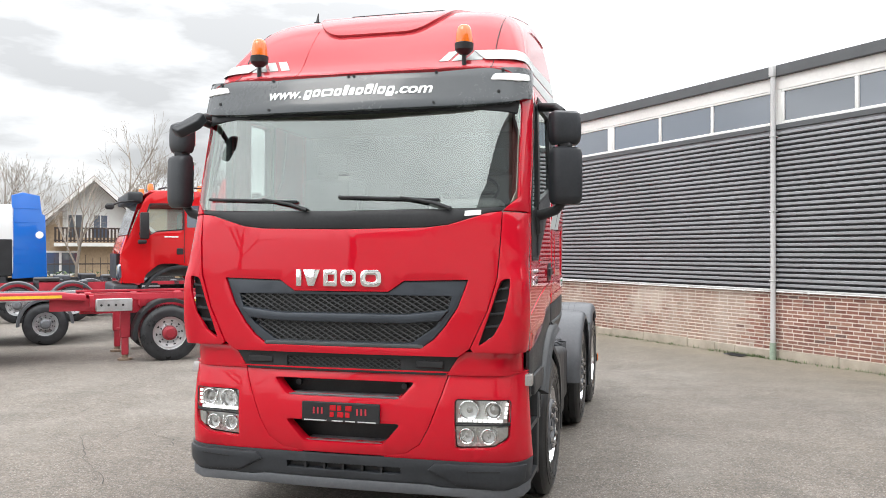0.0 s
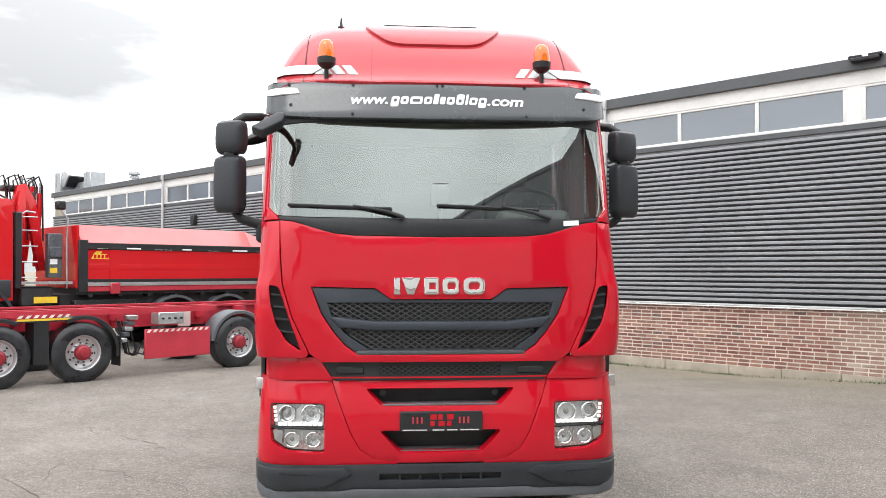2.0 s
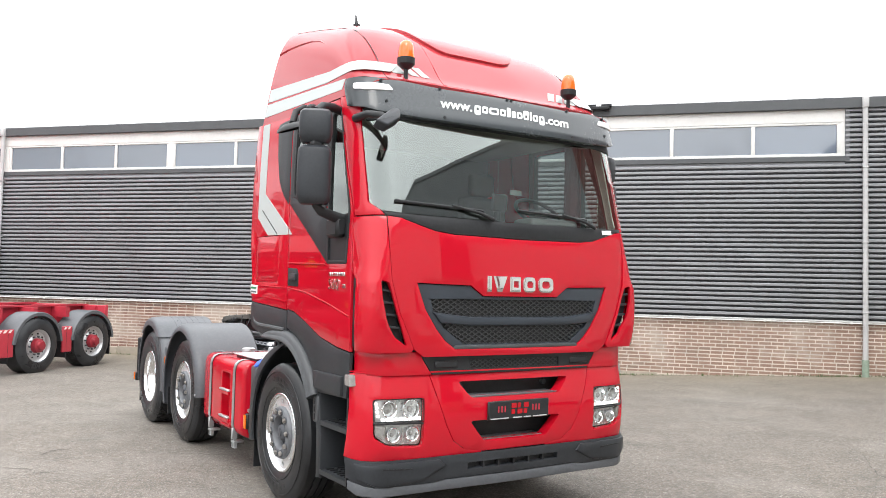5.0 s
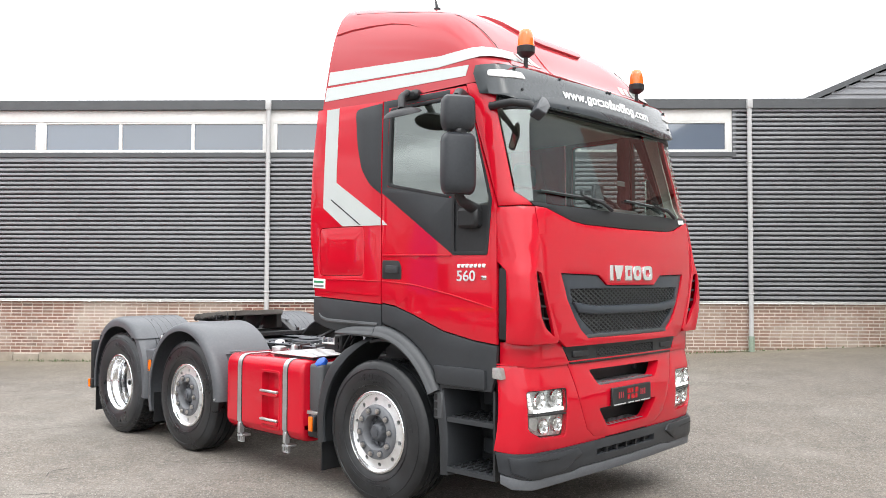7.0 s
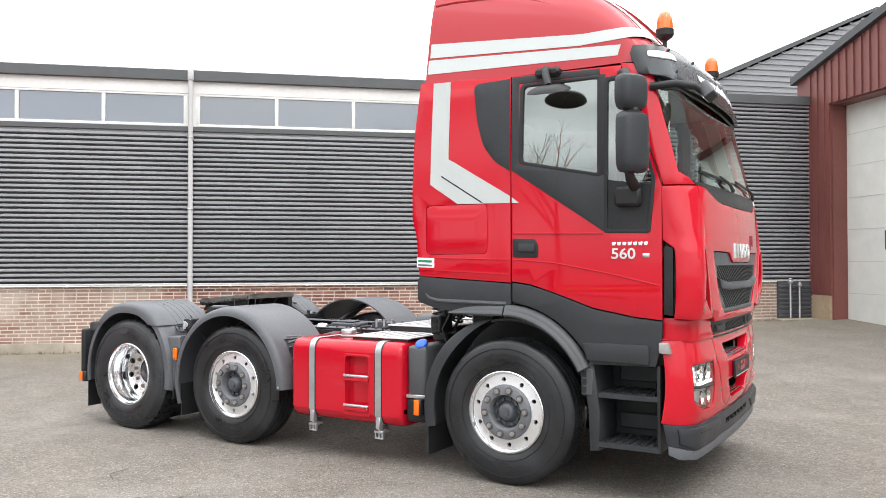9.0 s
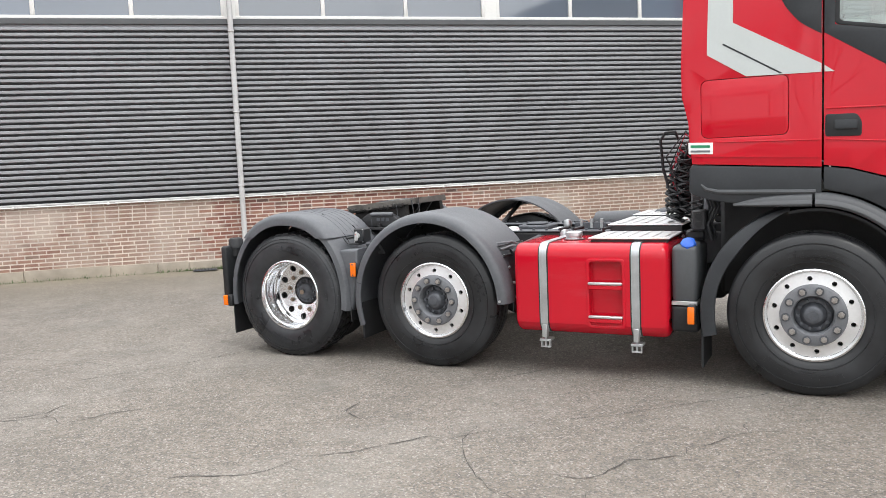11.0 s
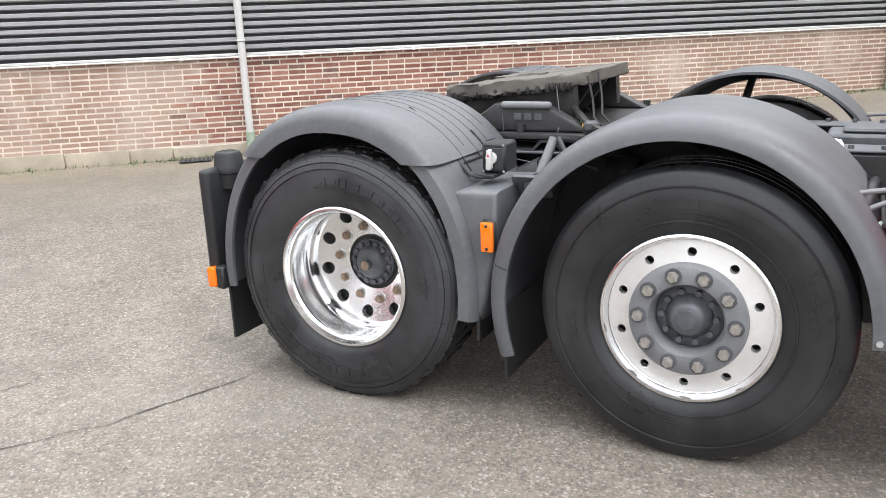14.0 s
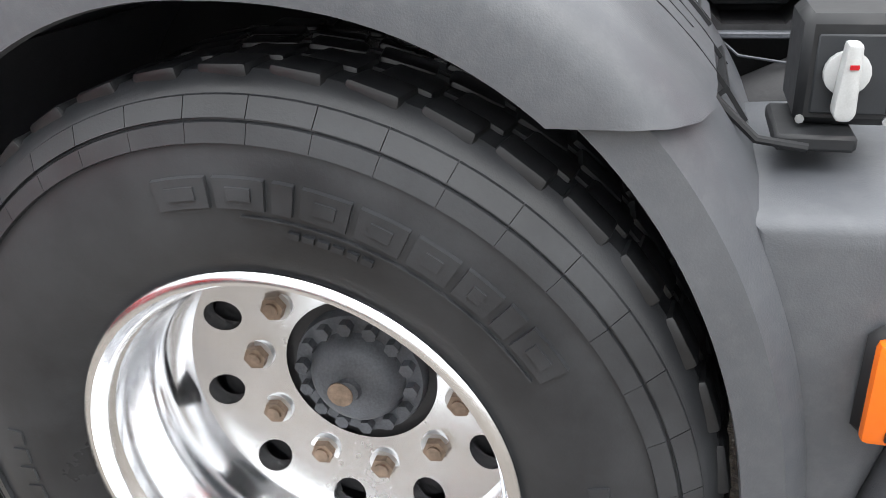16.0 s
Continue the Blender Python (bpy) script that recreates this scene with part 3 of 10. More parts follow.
def build_hall():
    part("wall_core", boxes((X0, X1, 0.06, 0.30, -0.3, Z_TOP - 0.05), (X0, X0 + 0.3, 0.3, 14, -0.3, Z_TOP - 0.05), (X0, X1, 13.7, 14, -0.3, Z_TOP - 0.05)), CONCRETE, hall)
    part("mortar_bed", boxes((X0, X1, -0.0015, 0.06, -0.3, Z_BRICK)), MORTAR, hall)
    bm = bmesh.new()
    rng = random.Random(3)
    x = X0
    while x < X1:
        w = rng.uniform(0.5, 1.4)
        box(bm, x, min(x + w - 0.012, X1), -0.035 - rng.uniform(0, 0.02), 0.03, -0.3, 0.155 + rng.uniform(-0.025, 0.015), 0.012)
        x += w
    part("base_kerb", bm, CONCRETE, hall, "rough crumbling concrete footing")
    # sheeting: long horizontal trapezoid ribs
    pitch = 0.0945
    for a, b, top in ((X0, XW, Z_CLAD), (XW, X1, Z_FAS + 0.08)):
        bm, prof, z = bmesh.new(), [], Z_BRICK + 0.045
        while z < top - pitch:
            prof += [(0.002, z), (0.002, z + 0.030), (-0.050, z + 0.042), (-0.054, z + 0.047), (-0.054, z + 0.083), (-0.046, z + 0.0905)]
            z += pitch
        prof += [(-0.004, z), (-0.004, top)]
        xs = [a + (b - a) * i / 12 for i in range(13)]
        rows = [[bm.verts.new((xx, y, zz)) for y, zz in prof] for xx in xs]
        for r0, r1 in zip(rows, rows[1:]):
            for i in range(len(prof) - 1):
                bm.faces.new((r0[i], r1[i], r1[i + 1], r0[i + 1]))
        part("profiled_sheeting", bm, CLAD, hall, "", 20)
    # black backing shows in the rib valleys, so their shade is partly coloured
    part("valley_shade_backing", boxes((X0, X1, 0.0, 0.06, Z_BRICK + 0.03, Z_CLAD), (XW, X1, 0.0, 0.06, Z_CLAD, Z_FAS)), BLACK, hall)
    part("drip_sill", boxes((X0, X1, -0.065, 0.05, Z_BRICK, Z_BRICK + 0.035), bevel=0.006), PIPE, hall, "pale grey drip strip")
    cd = part("conduit", cyl(bmesh.new(), (X0, -0.078, 1.247), (12.8, -0.078, 1.247), 0.011, 10), WHITE, hall, "thin white conduit along the wall")
    for k in range(28):
        part("conduit_clip", boxes((X0 + 0.7 + k * 1.5, X0 + 0.74 + k * 1.5, -0.093, -0.064, 1.228, 1.266), bevel=0.004), WHITE, cd)
    part("flashing", boxes((X0, XW + 0.08, -0.055, 0.05, Z_CLAD, Z_WIN0 - 0.004), (XW, XW + 0.08, -0.05, 0.04, Z_WIN0, Z_FAS), bevel=0.006), ROOFEDGE, hall)
    part("fascia", boxes((X0, XW, -0.02, 0.06, Z_WIN1, Z_FAS)), FASCIA, hall)
    part("roof_edge", boxes((X0 - 0.1, X1, -0.10, 0.35, Z_FAS, Z_TOP), bevel=0.012), ROOFEDGE, hall)
    part("roof", boxes((X0, X1, 0.35, 14, Z_TOP - 0.15, Z_TOP - 0.04)), ROOFEDGE, hall)
    groups = [(0.20, 1.72, 3.26, 4.78), (5.07, 6.58, 8.10, 9.62), (-4.74, -3.11, -1.56, -0.04), (-9.45, -7.90, -6.35, -4.90),
              (-14.3, -12.7, -11.15, -9.70), (-19.05, -17.5, -16.0, -14.5), (-23.9, -22.35, -20.8, -19.3), (-28.6, -27.1, -25.6, -24.1)]
    for k, gx in enumerate(groups):
        bm = bmesh.new()
        a, b = gx[0] - 0.03, gx[3] + 0.03
        box(bm, a, b, -0.015, 0.055, Z_WIN0, Z_WIN0 + 0.055, 0.006)
        box(bm, a, b, -0.012, 0.055, Z_WIN1 - 0.045, Z_WIN1 - 0.003, 0.006)
        for x in gx:
            box(bm, x - 0.035, x + 0.035, -0.013, 0.055, Z_WIN0 + 0.055, Z_WIN1 - 0.045, 0.006)
        w = part("window", bm, WHITE, hall, "white framed strip window of three panes")
        for xa, xb in zip(gx, gx[1:]):
            part("pane", boxes((xa + 0.035, xb - 0.035, 0.020, 0.028, Z_WIN0 + 0.055, Z_WIN1 - 0.045)), PANE, w)
    for ga, gb in ((4.81, 5.04), (-4.87, -4.77), (-9.67, -9.48), (-14.47, -14.33), (-19.27, -19.08), (-24.07, -23.93), (-0.01, 0.17), (9.65, XW)):
        part("window_post", boxes((ga, gb, -0.018, 0.055, Z_WIN0, Z_WIN1 - 0.003)), WHITE, hall)
    for px in (-19.15, -9.6, 0.07, 10.05):
        z0 = ground_z(*(HM @ Vector((px, -0.1, 0)))[:2])
        bm = cyl(bmesh.new(), (px, -0.112, z0 + 0.3), (px, -0.112, Z_FAS + 0.02), 0.048, 20)
        box(bm, px - 0.055, px + 0.055, -0.175, -0.05, Z_FAS + 0.0, Z_FAS + 0.20, 0.012)
        dp = part("downpipe", bm, PIPE, hall, "pale grey plastic downpipe")
        part("foot", cyl(bmesh.new(), (px, -0.115, z0 - 0.02), (px, -0.115, z0 + 0.31), 0.060, 20), PIPEGREEN, dp)
        for z in (1.45, 2.75, 4.15):
            part("bracket", boxes((px - 0.054, px + 0.054, -0.166, -0.03, z - 0.012, z + 0.012), bevel=0.005), PIPE, dp)
    for px in (5.15, -14.4):
        part("roof_lamp", boxes((px - 0.22, px + 0.22, -0.24, -0.10, Z_TOP - 0.09, Z_TOP - 0.03), (px - 0.26, px - 0.05, -0.20, -0.08, Z_TOP - 0.03, Z_TOP + 0.02), (px + 0.05, px + 0.26, -0.20, -0.08, Z_TOP - 0.03, Z_TOP + 0.02), bevel=0.01), BLACK, hall, "black floodlight on the roof edge")


build_hall()


# ---- the tractor unit ----
truck = empty("tractor_truck", "bright red three-axle tractor unit with grey visor and polished wheels", "truck", pose(0, 0, 0))
W, RC = 1.268, 0.20


def w_at(z):
    return W - 0.03 * max(0, z - 2.5) ** 1.5


def f_at(z):
    return -0.115 + 0.045 * ((z - 1.75) / 0.5) ** 2 * (0.35 if z < 1.75 else 0.5) if z < 2.22 else -0.095 + 0.25 * (z - 2.22)


def r_at(z):
    """The cab's corner radius: tight at the waist, rounder at the windscreen."""
    return RC + 0.08 * max(0.0, min(1.0, (z - 1.85) / 0.35))


def wrap(s, z, w=None, f=None, r=None, bow=0.045):
    """The skin round the cab's front: s runs from the middle of the front round the corner and along the side."""
    r = r_at(z) if r is None else r
    w = w_at(z) if w is None else w
    f = f_at(z) if f is None else f
    sg, s = (-1 if s < 0 else 1), abs(s)
    x0 = w - r
    if s <= x0:
        return (sg * s, f + bow * s * s, z)
    y0 = f + bow * x0 * x0
    t = (s - x0) / r
    if t <= math.pi / 2:
        return (sg * (x0 + r * math.sin(t)), y0 + r * (1 - math.cos(t)), z)
    return (sg * w, y0 + r + (t - math.pi / 2) * r, z)


def s_of(y, z, w=None, f=None, r=None, bow=0.045):
    """How far along the skin the side's point y lies."""
    r = r_at(z) if r is None else r
    w = w_at(z) if w is None else w
    f = f_at(z) if f is None else f
    x0 = w - r
    return x0 + r * math.pi / 2 + y - (f + bow * x0 * x0 + r)


def skin(name, pts, mat, parent=truck, label="", surf=wrap, thick=0.025, step=0.12, lift=0.0, holes=(), edge=0.004, both=False):
    """A panel on the wrapped skin; both: its mirror image too, as a second part."""
    ob = part(name, panel(bmesh.new(), pts, surf, thick, step, lift, holes, edge), mat, parent, label)
    if both:
        return ob, part(name, panel(bmesh.new(), mirror_x(pts), surf, thick, step, lift, [mirror_x(h) for h in holes], edge), mat, parent, label)
    return ob


def sided(name, yz, mat, side, parent=truck, label="", thick=0.025, step=0.15, lift=0.0, holes=(), edge=0.004, x=None):
    """A panel on the cab's flat side; side -1 or 1."""
    def surf(a, z):
        return (side * (w_at(z) if x is None else x), a * side, z)
    conv = lambda p: [(y * side, z) for y, z in p]
    return part(name, panel(bmesh.new(), conv(yz), surf, thick, step, lift, [conv(h) for h in holes], edge), mat, parent, label)


LATHE = lathe


def wheel_parts(th, kind, m):
    """Tyre and rim, turned about x, outer face towards -x; m places it. kind: 'flat' or 'deep'."""
    r, wd = 0.546, 0.30
    hub = new("wheel")
    hub.empty_display_size = 0.1
    hub.parent = th
    hub.matrix_basis = m
    K, KT = 1.058, 1.028

    def lathe(bm, pr, *a, **k):
        return LATHE(bm, [(x, q * (K if q < 0.306 else KT)) for x, q in pr], *a, **k)
    prof = [(0.012, 0.296), (0.0, 0.324), (-0.012, 0.345), (-0.022, 0.40), (-0.020, 0.45), (-0.010, 0.492), (0.003, 0.519), (0.012, 0.533), (0.030, r - 0.002)]
    prof += [(0.09, r), (0.092, r - 0.012), (0.100, r - 0.012), (0.102, r), (0.15, r + 0.001), (0.152, r - 0.012), (0.160, r - 0.012), (0.162, r + 0.001), (0.21, r), (0.212, r - 0.012), (0.220, r - 0.012), (0.222, r)]
    prof += [(0.278, r - 0.003), (0.300, 0.530), (0.314, 0.49), (0.322, 0.43), (0.312, 0.345), (0.298, 0.296)]
    rub = DUSTYRUBBER if kind == "flat" else RUBBER
    tyre = part("tyre", lathe(bmesh.new(), prof, 96, close=False), rub, hub, "", 30)
    def arc_bar(bm, r0, r1, a0, a1, x0, x1, seg=3):
        """A raised piece of the sidewall between two radii and two angles."""
        rows = []
        for i in range(seg + 1):
            a = radians(a0 + (a1 - a0) * i / seg)
            c, q = math.cos(a), math.sin(a)
            rows.append([bm.verts.new((x, KT * rr * c, KT * rr * q)) for x, rr in ((x0 + 0.006, r0), (x0, r0 + 0.0015), (x1, r1 - 0.0015), (x1 + 0.006, r1))])
        for p, q in zip(rows, rows[1:]):
            for j in range(3):
                bm.faces.new((p[j], p[j + 1], q[j + 1], q[j]))
        for e in (rows[0], rows[-1]):
            bm.faces.new(e)
    bm = bmesh.new()
    if kind == "deep":
        # two broken ribs round the shoulder
        n = 42
        for i in range(n):
            a, d = 360 * i / n, 360 / n
            arc_bar(bm, 0.4995, 0.5235, a, a + d - 0.13, -0.0120, 0.0015)
            arc_bar(bm, 0.4740, 0.4975, a + 0.15, a + 0.15 + d - 0.09, -0.0205, -0.0130)
    else:
        for rr, xx in ((0.505, 0.0005), (0.478, -0.0165), (0.360, -0.0165)):
            lathe(bm, [(xx + 0.001, rr - 0.004), (xx - 0.0035, rr - 0.002), (xx - 0.0035, rr + 0.002), (xx + 0.001, rr + 0.004)], 96)
    part("sidewall_rib", bm, rub, hub, "", 30)
    # moulded maker's band: plain raised bars
    for base in (70, 250):
        ang = base
        for wd in (9, 8, 3.2, 7.4, 7.4, 6.8, 6.2, 3.2, 7.8):
            bm = bmesh.new()
            up = 0.0 if kind == "deep" else 0.0036
            arc_bar(bm, 0.402, 0.440, ang, ang + wd, -0.0270 + up, -0.0260 + up)
            if wd > 5:
                arc_bar(bm, 0.4125, 0.430, ang + 2.0, ang + wd - 2.0, -0.0295 + 1.5 * up, -0.0285 + 1.5 * up)
            part("moulded_bar", bm, rub, hub)
            ang += wd + 1.3
        bm = bmesh.new()
        arc_bar(bm, 0.391, 0.396, base + 14, ang - 2, -0.0248, -0.0248, 14)
        for k in range(6):
            arc_bar(bm, 0.374, 0.384, base + 22 + k * 2.6, base + 24 + k * 2.6, -0.0232, -0.0236, 1)
        tagged(part("moulded_line", bm, rub, hub), kind="stuff")
        bm = bmesh.new()
        for k in range(4):
            arc_bar(bm, 0.398, 0.424, ang + 20 + k * 4.6, ang + 23.4 + k * 4.6, -0.0248, -0.0242, 2)
        part("moulded_mark", bm, rub, hub)
    if kind == "deep":
        # worn rounded shoulder blocks of a drive tyre
        bm = bmesh.new()
        n = 40
        for i in range(n):
            a = 2 * math.pi * i / n
            for x0, x1, off, hw in ((0.022, 0.078, 0, 0.0335), (0.070, 0.128, 0.18, 0.035), (0.134, 0.180, 0.4, 0.036), (0.186, 0.238, 0.3, 0.035), (0.232, 0.292, 0.5, 0.035)):
                box(bm, x0, x1, KT * r - 0.024, KT * r + 0.005, -hw, hw, 0.007, 2, Matrix.Rotation(a + off * 2 * math.pi / n, 4, "X") @ Matrix.Rotation(0.2 if off > 0.25 else -0.12, 4, (0, 1, 0)))
        part("tread_block", bm, DUSTYRUBBER, hub, "", 40)
    # rim barrel
    if kind == "flat":
        rim = [(0.020, 0.300), (0.002, 0.303), (-0.004, 0.298), (-0.004, 0.290), (0.010, 0.284), (0.026, 0.281), (0.030, 0.276)]
        face_r0, face_r1, fx, cone = 0.276 * K, 0.135 * K, 0.030, -0.022
        holes, hr, hd = 10, 0.251, 0.0165
    else:
        rim = [(0.020, 0.300), (0.002, 0.303), (-0.004, 0.298), (-0.004, 0.288), (0.014, 0.282), (0.026, 0.278), (0.030, 0.273), (0.060, 0.272), (0.066, 0.268), (0.100, 0.266), (0.104, 0.262), (0.150, 0.262), (0.165, 0.264), (0.185, 0.270), (0.205, 0.268), (0.225, 0.266)]
        face_r0, face_r1, fx, cone = 0.266 * K, 0.125 * K, 0.225, 0.045
        holes, hr, hd = 10, 0.240, 0.030
    rimo = part("rim", lathe(bmesh.new(), rim, 96), ALU, hub, "polished aluminium rim", 50)
    bm = bmesh.new()
    def ring(c, rr, n, a0=0.0):
        vs = [bm.verts.new((0, c[0] + rr * math.cos(a0 + 2 * math.pi * i / n), c[1] + rr * math.sin(a0 + 2 * math.pi * i / n))) for i in range(n)]
        return [bm.edges.new((vs[i], vs[(i + 1) % n])) for i in range(n)]
    es = ring((0, 0), face_r0, 96) + ring((0, 0), face_r1, 48)
    hol = []
    for i in range(holes):
        a = 2 * math.pi * (i + 0.5) / holes
        e = ring((hr * math.cos(a), hr * math.sin(a)), hd, 18)
        hol += e
        es += e
    bmesh.ops.triangle_fill(bm, edges=es, use_beauty=True)
    for v in bm.verts:
        q = math.hypot(v.co.y, v.co.z)
        v.co.x = fx + cone * (face_r0 - q) / (face_r0 - face_r1)
    ex = bmesh.ops.extrude_edge_only(bm, edges=hol)
    for v in ex["geom"]:
        if isinstance(v, bmesh.types.BMVert):
            v.co.x += 0.03
    part("rim_face", bm, ALUSATIN if kind == "flat" else ALUTURNED, hub, "", 30)
    part("brake_drum", lathe(bmesh.new(), [(fx + 0.06, 0.02), (fx + 0.06, 0.26), (fx + 0.2, 0.26)], 32), FRAMEBLACK, hub)
    if kind == "flat":
        part("hub_ring", lathe(bmesh.new(), [(0.070, 0.118), (0.006, 0.122), (-0.010, 0.130), (-0.012, 0.188), (-0.006, 0.196), (0.010, 0.201), (0.032, 0.203)], 64), HUBGREY, hub, "grey painted bolt ring", 40)
        part("hub_cap", lathe(bmesh.new(), [(0.068, 0.120), (0.056, 0.108), (0.054, 0.082), (0.040, 0.074), (0.018, 0.062), (0.004, 0.056), (-0.002, 0.046), (-0.002, 0.001)], 40), HUBDARK, hub, "oily steel hub", 40)
        part("centre_nut", cyl(bmesh.new(), (0.0, 0, 0), (-0.010, 0, 0), 0.036, 6), HUBDARK, hub)
        for i in range(10):
            a = 2 * math.pi * i / 10
            part("hub_bolt", cyl(bmesh.new(), (0.056, 0.097 * math.cos(a), 0.097 * math.sin(a)), (0.034, 0.097 * math.cos(a), 0.097 * math.sin(a)), 0.0125, 6), HUBDARK, hub)
        nr, nx, nmat = 0.172, -0.012, NUTGREY
    else:
        part("hub_cap", lathe(bmesh.new(), [(0.295, 0.108), (0.270, 0.106), (0.262, 0.104), (0.260, 0.078), (0.240, 0.070), (0.226, 0.058), (0.222, 0.045), (0.220, 0.020), (0.212, 0.017), (0.212, 0.001)], 40), HUBDARK, hub, "dirty steel axle hub", 40)
        for i in range(14):
            a = 2 * math.pi * i / 14
            part("hub_bolt", cyl(bmesh.new(), (0.262, 0.094 * math.cos(a), 0.094 * math.sin(a)), (0.244, 0.094 * math.cos(a), 0.094 * math.sin(a)), 0.0125, 6), HUBDARK, hub)
        part("rusty_centre", cyl(bmesh.new(), (0.214, 0.012, -0.008), (0.2105, 0.012, -0.008), 0.022, 14), RUST, hub)
        nr, nx, nmat = 0.176, 0.258, RUST
    for i in range(10):
        a = 2 * math.pi * i / 10
        c = (nr * math.cos(a), nr * math.sin(a))
        part("nut_washer", cyl(bmesh.new(), (nx + 0.006, *c), (nx - 0.004, *c), 0.030 if kind == "flat" else 0.027, 18), HUBDARK if kind == "flat" else ALUDULL, hub)
        bm = cyl(bmesh.new(), (nx - 0.003, *c), (nx - 0.018, *c), 0.0205, 6)
        cyl(bm, (nx - 0.018, *c), (nx - 0.023, *c), 0.0125, 12)
        part("wheel_nut", bm, nmat, hub)
    return hub


YF, YM, YR, HZ = 1.412, 4.288, 5.760, 0.543
FX, FXR = -1.268, -1.286  # outer tyre flanks


def build_wheels():
    for y, kind, x in ((YF, "flat", FX), (YM, "flat", FX), (YR, "deep", FXR)):
        for side in (-1, 1):
            turn = pose(0, 0, 0, {YF: -5, YM: 1, YR: 7}[y]) if side < 0 else pose(0, 0, 0, 0, 0, 180)
            wheel_parts(truck, kind, pose(side * -x, y, HZ) @ turn)
            if kind == "deep":
                bm = lathe(bmesh.new(), [(0.33, 0.30), (0.33, 0.49), (0.36, 0.525), (0.60, 0.525), (0.63, 0.49), (0.63, 0.30)], 64)
                part("inner_tyre", bm, RUBBER, truck, "", 30, pose(side * -x, y, HZ) @ turn)
        part("axle", cyl(bmesh.new(), (-0.98, y, HZ), (0.98, y, HZ), 0.085, 16), FRAMEBLACK, truck)


build_wheels()


def grille_mesh(bm, poly, y, dx=0.060, slope=0.58, t=0.0052):
    """Crossed bars clipped to a convex outline (x, z), at depth y."""
    xs, zs = [p[0] for p in poly], [p[1] for p in poly]
    area = sum(poly[i][0] * poly[(i + 1) % len(poly)][1] - poly[(i + 1) % len(poly)][0] * poly[i][1] for i in range(len(poly)))
    if area < 0:
        poly = poly[::-1]
    for sg in (-1, 1):
        x = min(xs) - 1.2
        while x < max(xs) + 1.2:
            p, d = (x, min(zs)), (1.0, sg * slope)
            t0, t1 = -9, 9
            for i in range(len(poly)):
                a, b = poly[i], poly[(i + 1) % len(poly)]
                nx, nz = -(b[1] - a[1]), b[0] - a[0]
                den = nx * d[0] + nz * d[1]
                num = nx * (a[0] - p[0]) + nz * (a[1] - p[1])
                if abs(den) < 1e-9:
                    if num > 0:
                        t0, t1 = 1, 0
                elif den > 0:
                    t0 = max(t0, num / den)
                else:
                    t1 = min(t1, num / den)
            if t1 - t0 > 0.01:
                a, b = (p[0] + t0 * d[0], p[1] + t0 * d[1]), (p[0] + t1 * d[0], p[1] + t1 * d[1])
                ya, yb = y + 0.04 * a[0] ** 2 + 0.003 * sg, y + 0.04 * b[0] ** 2 + 0.003 * sg
                tube(bm, [(a[0], ya, a[1]), (b[0], yb, b[1])], t, 4)
            x += dx
    return bm


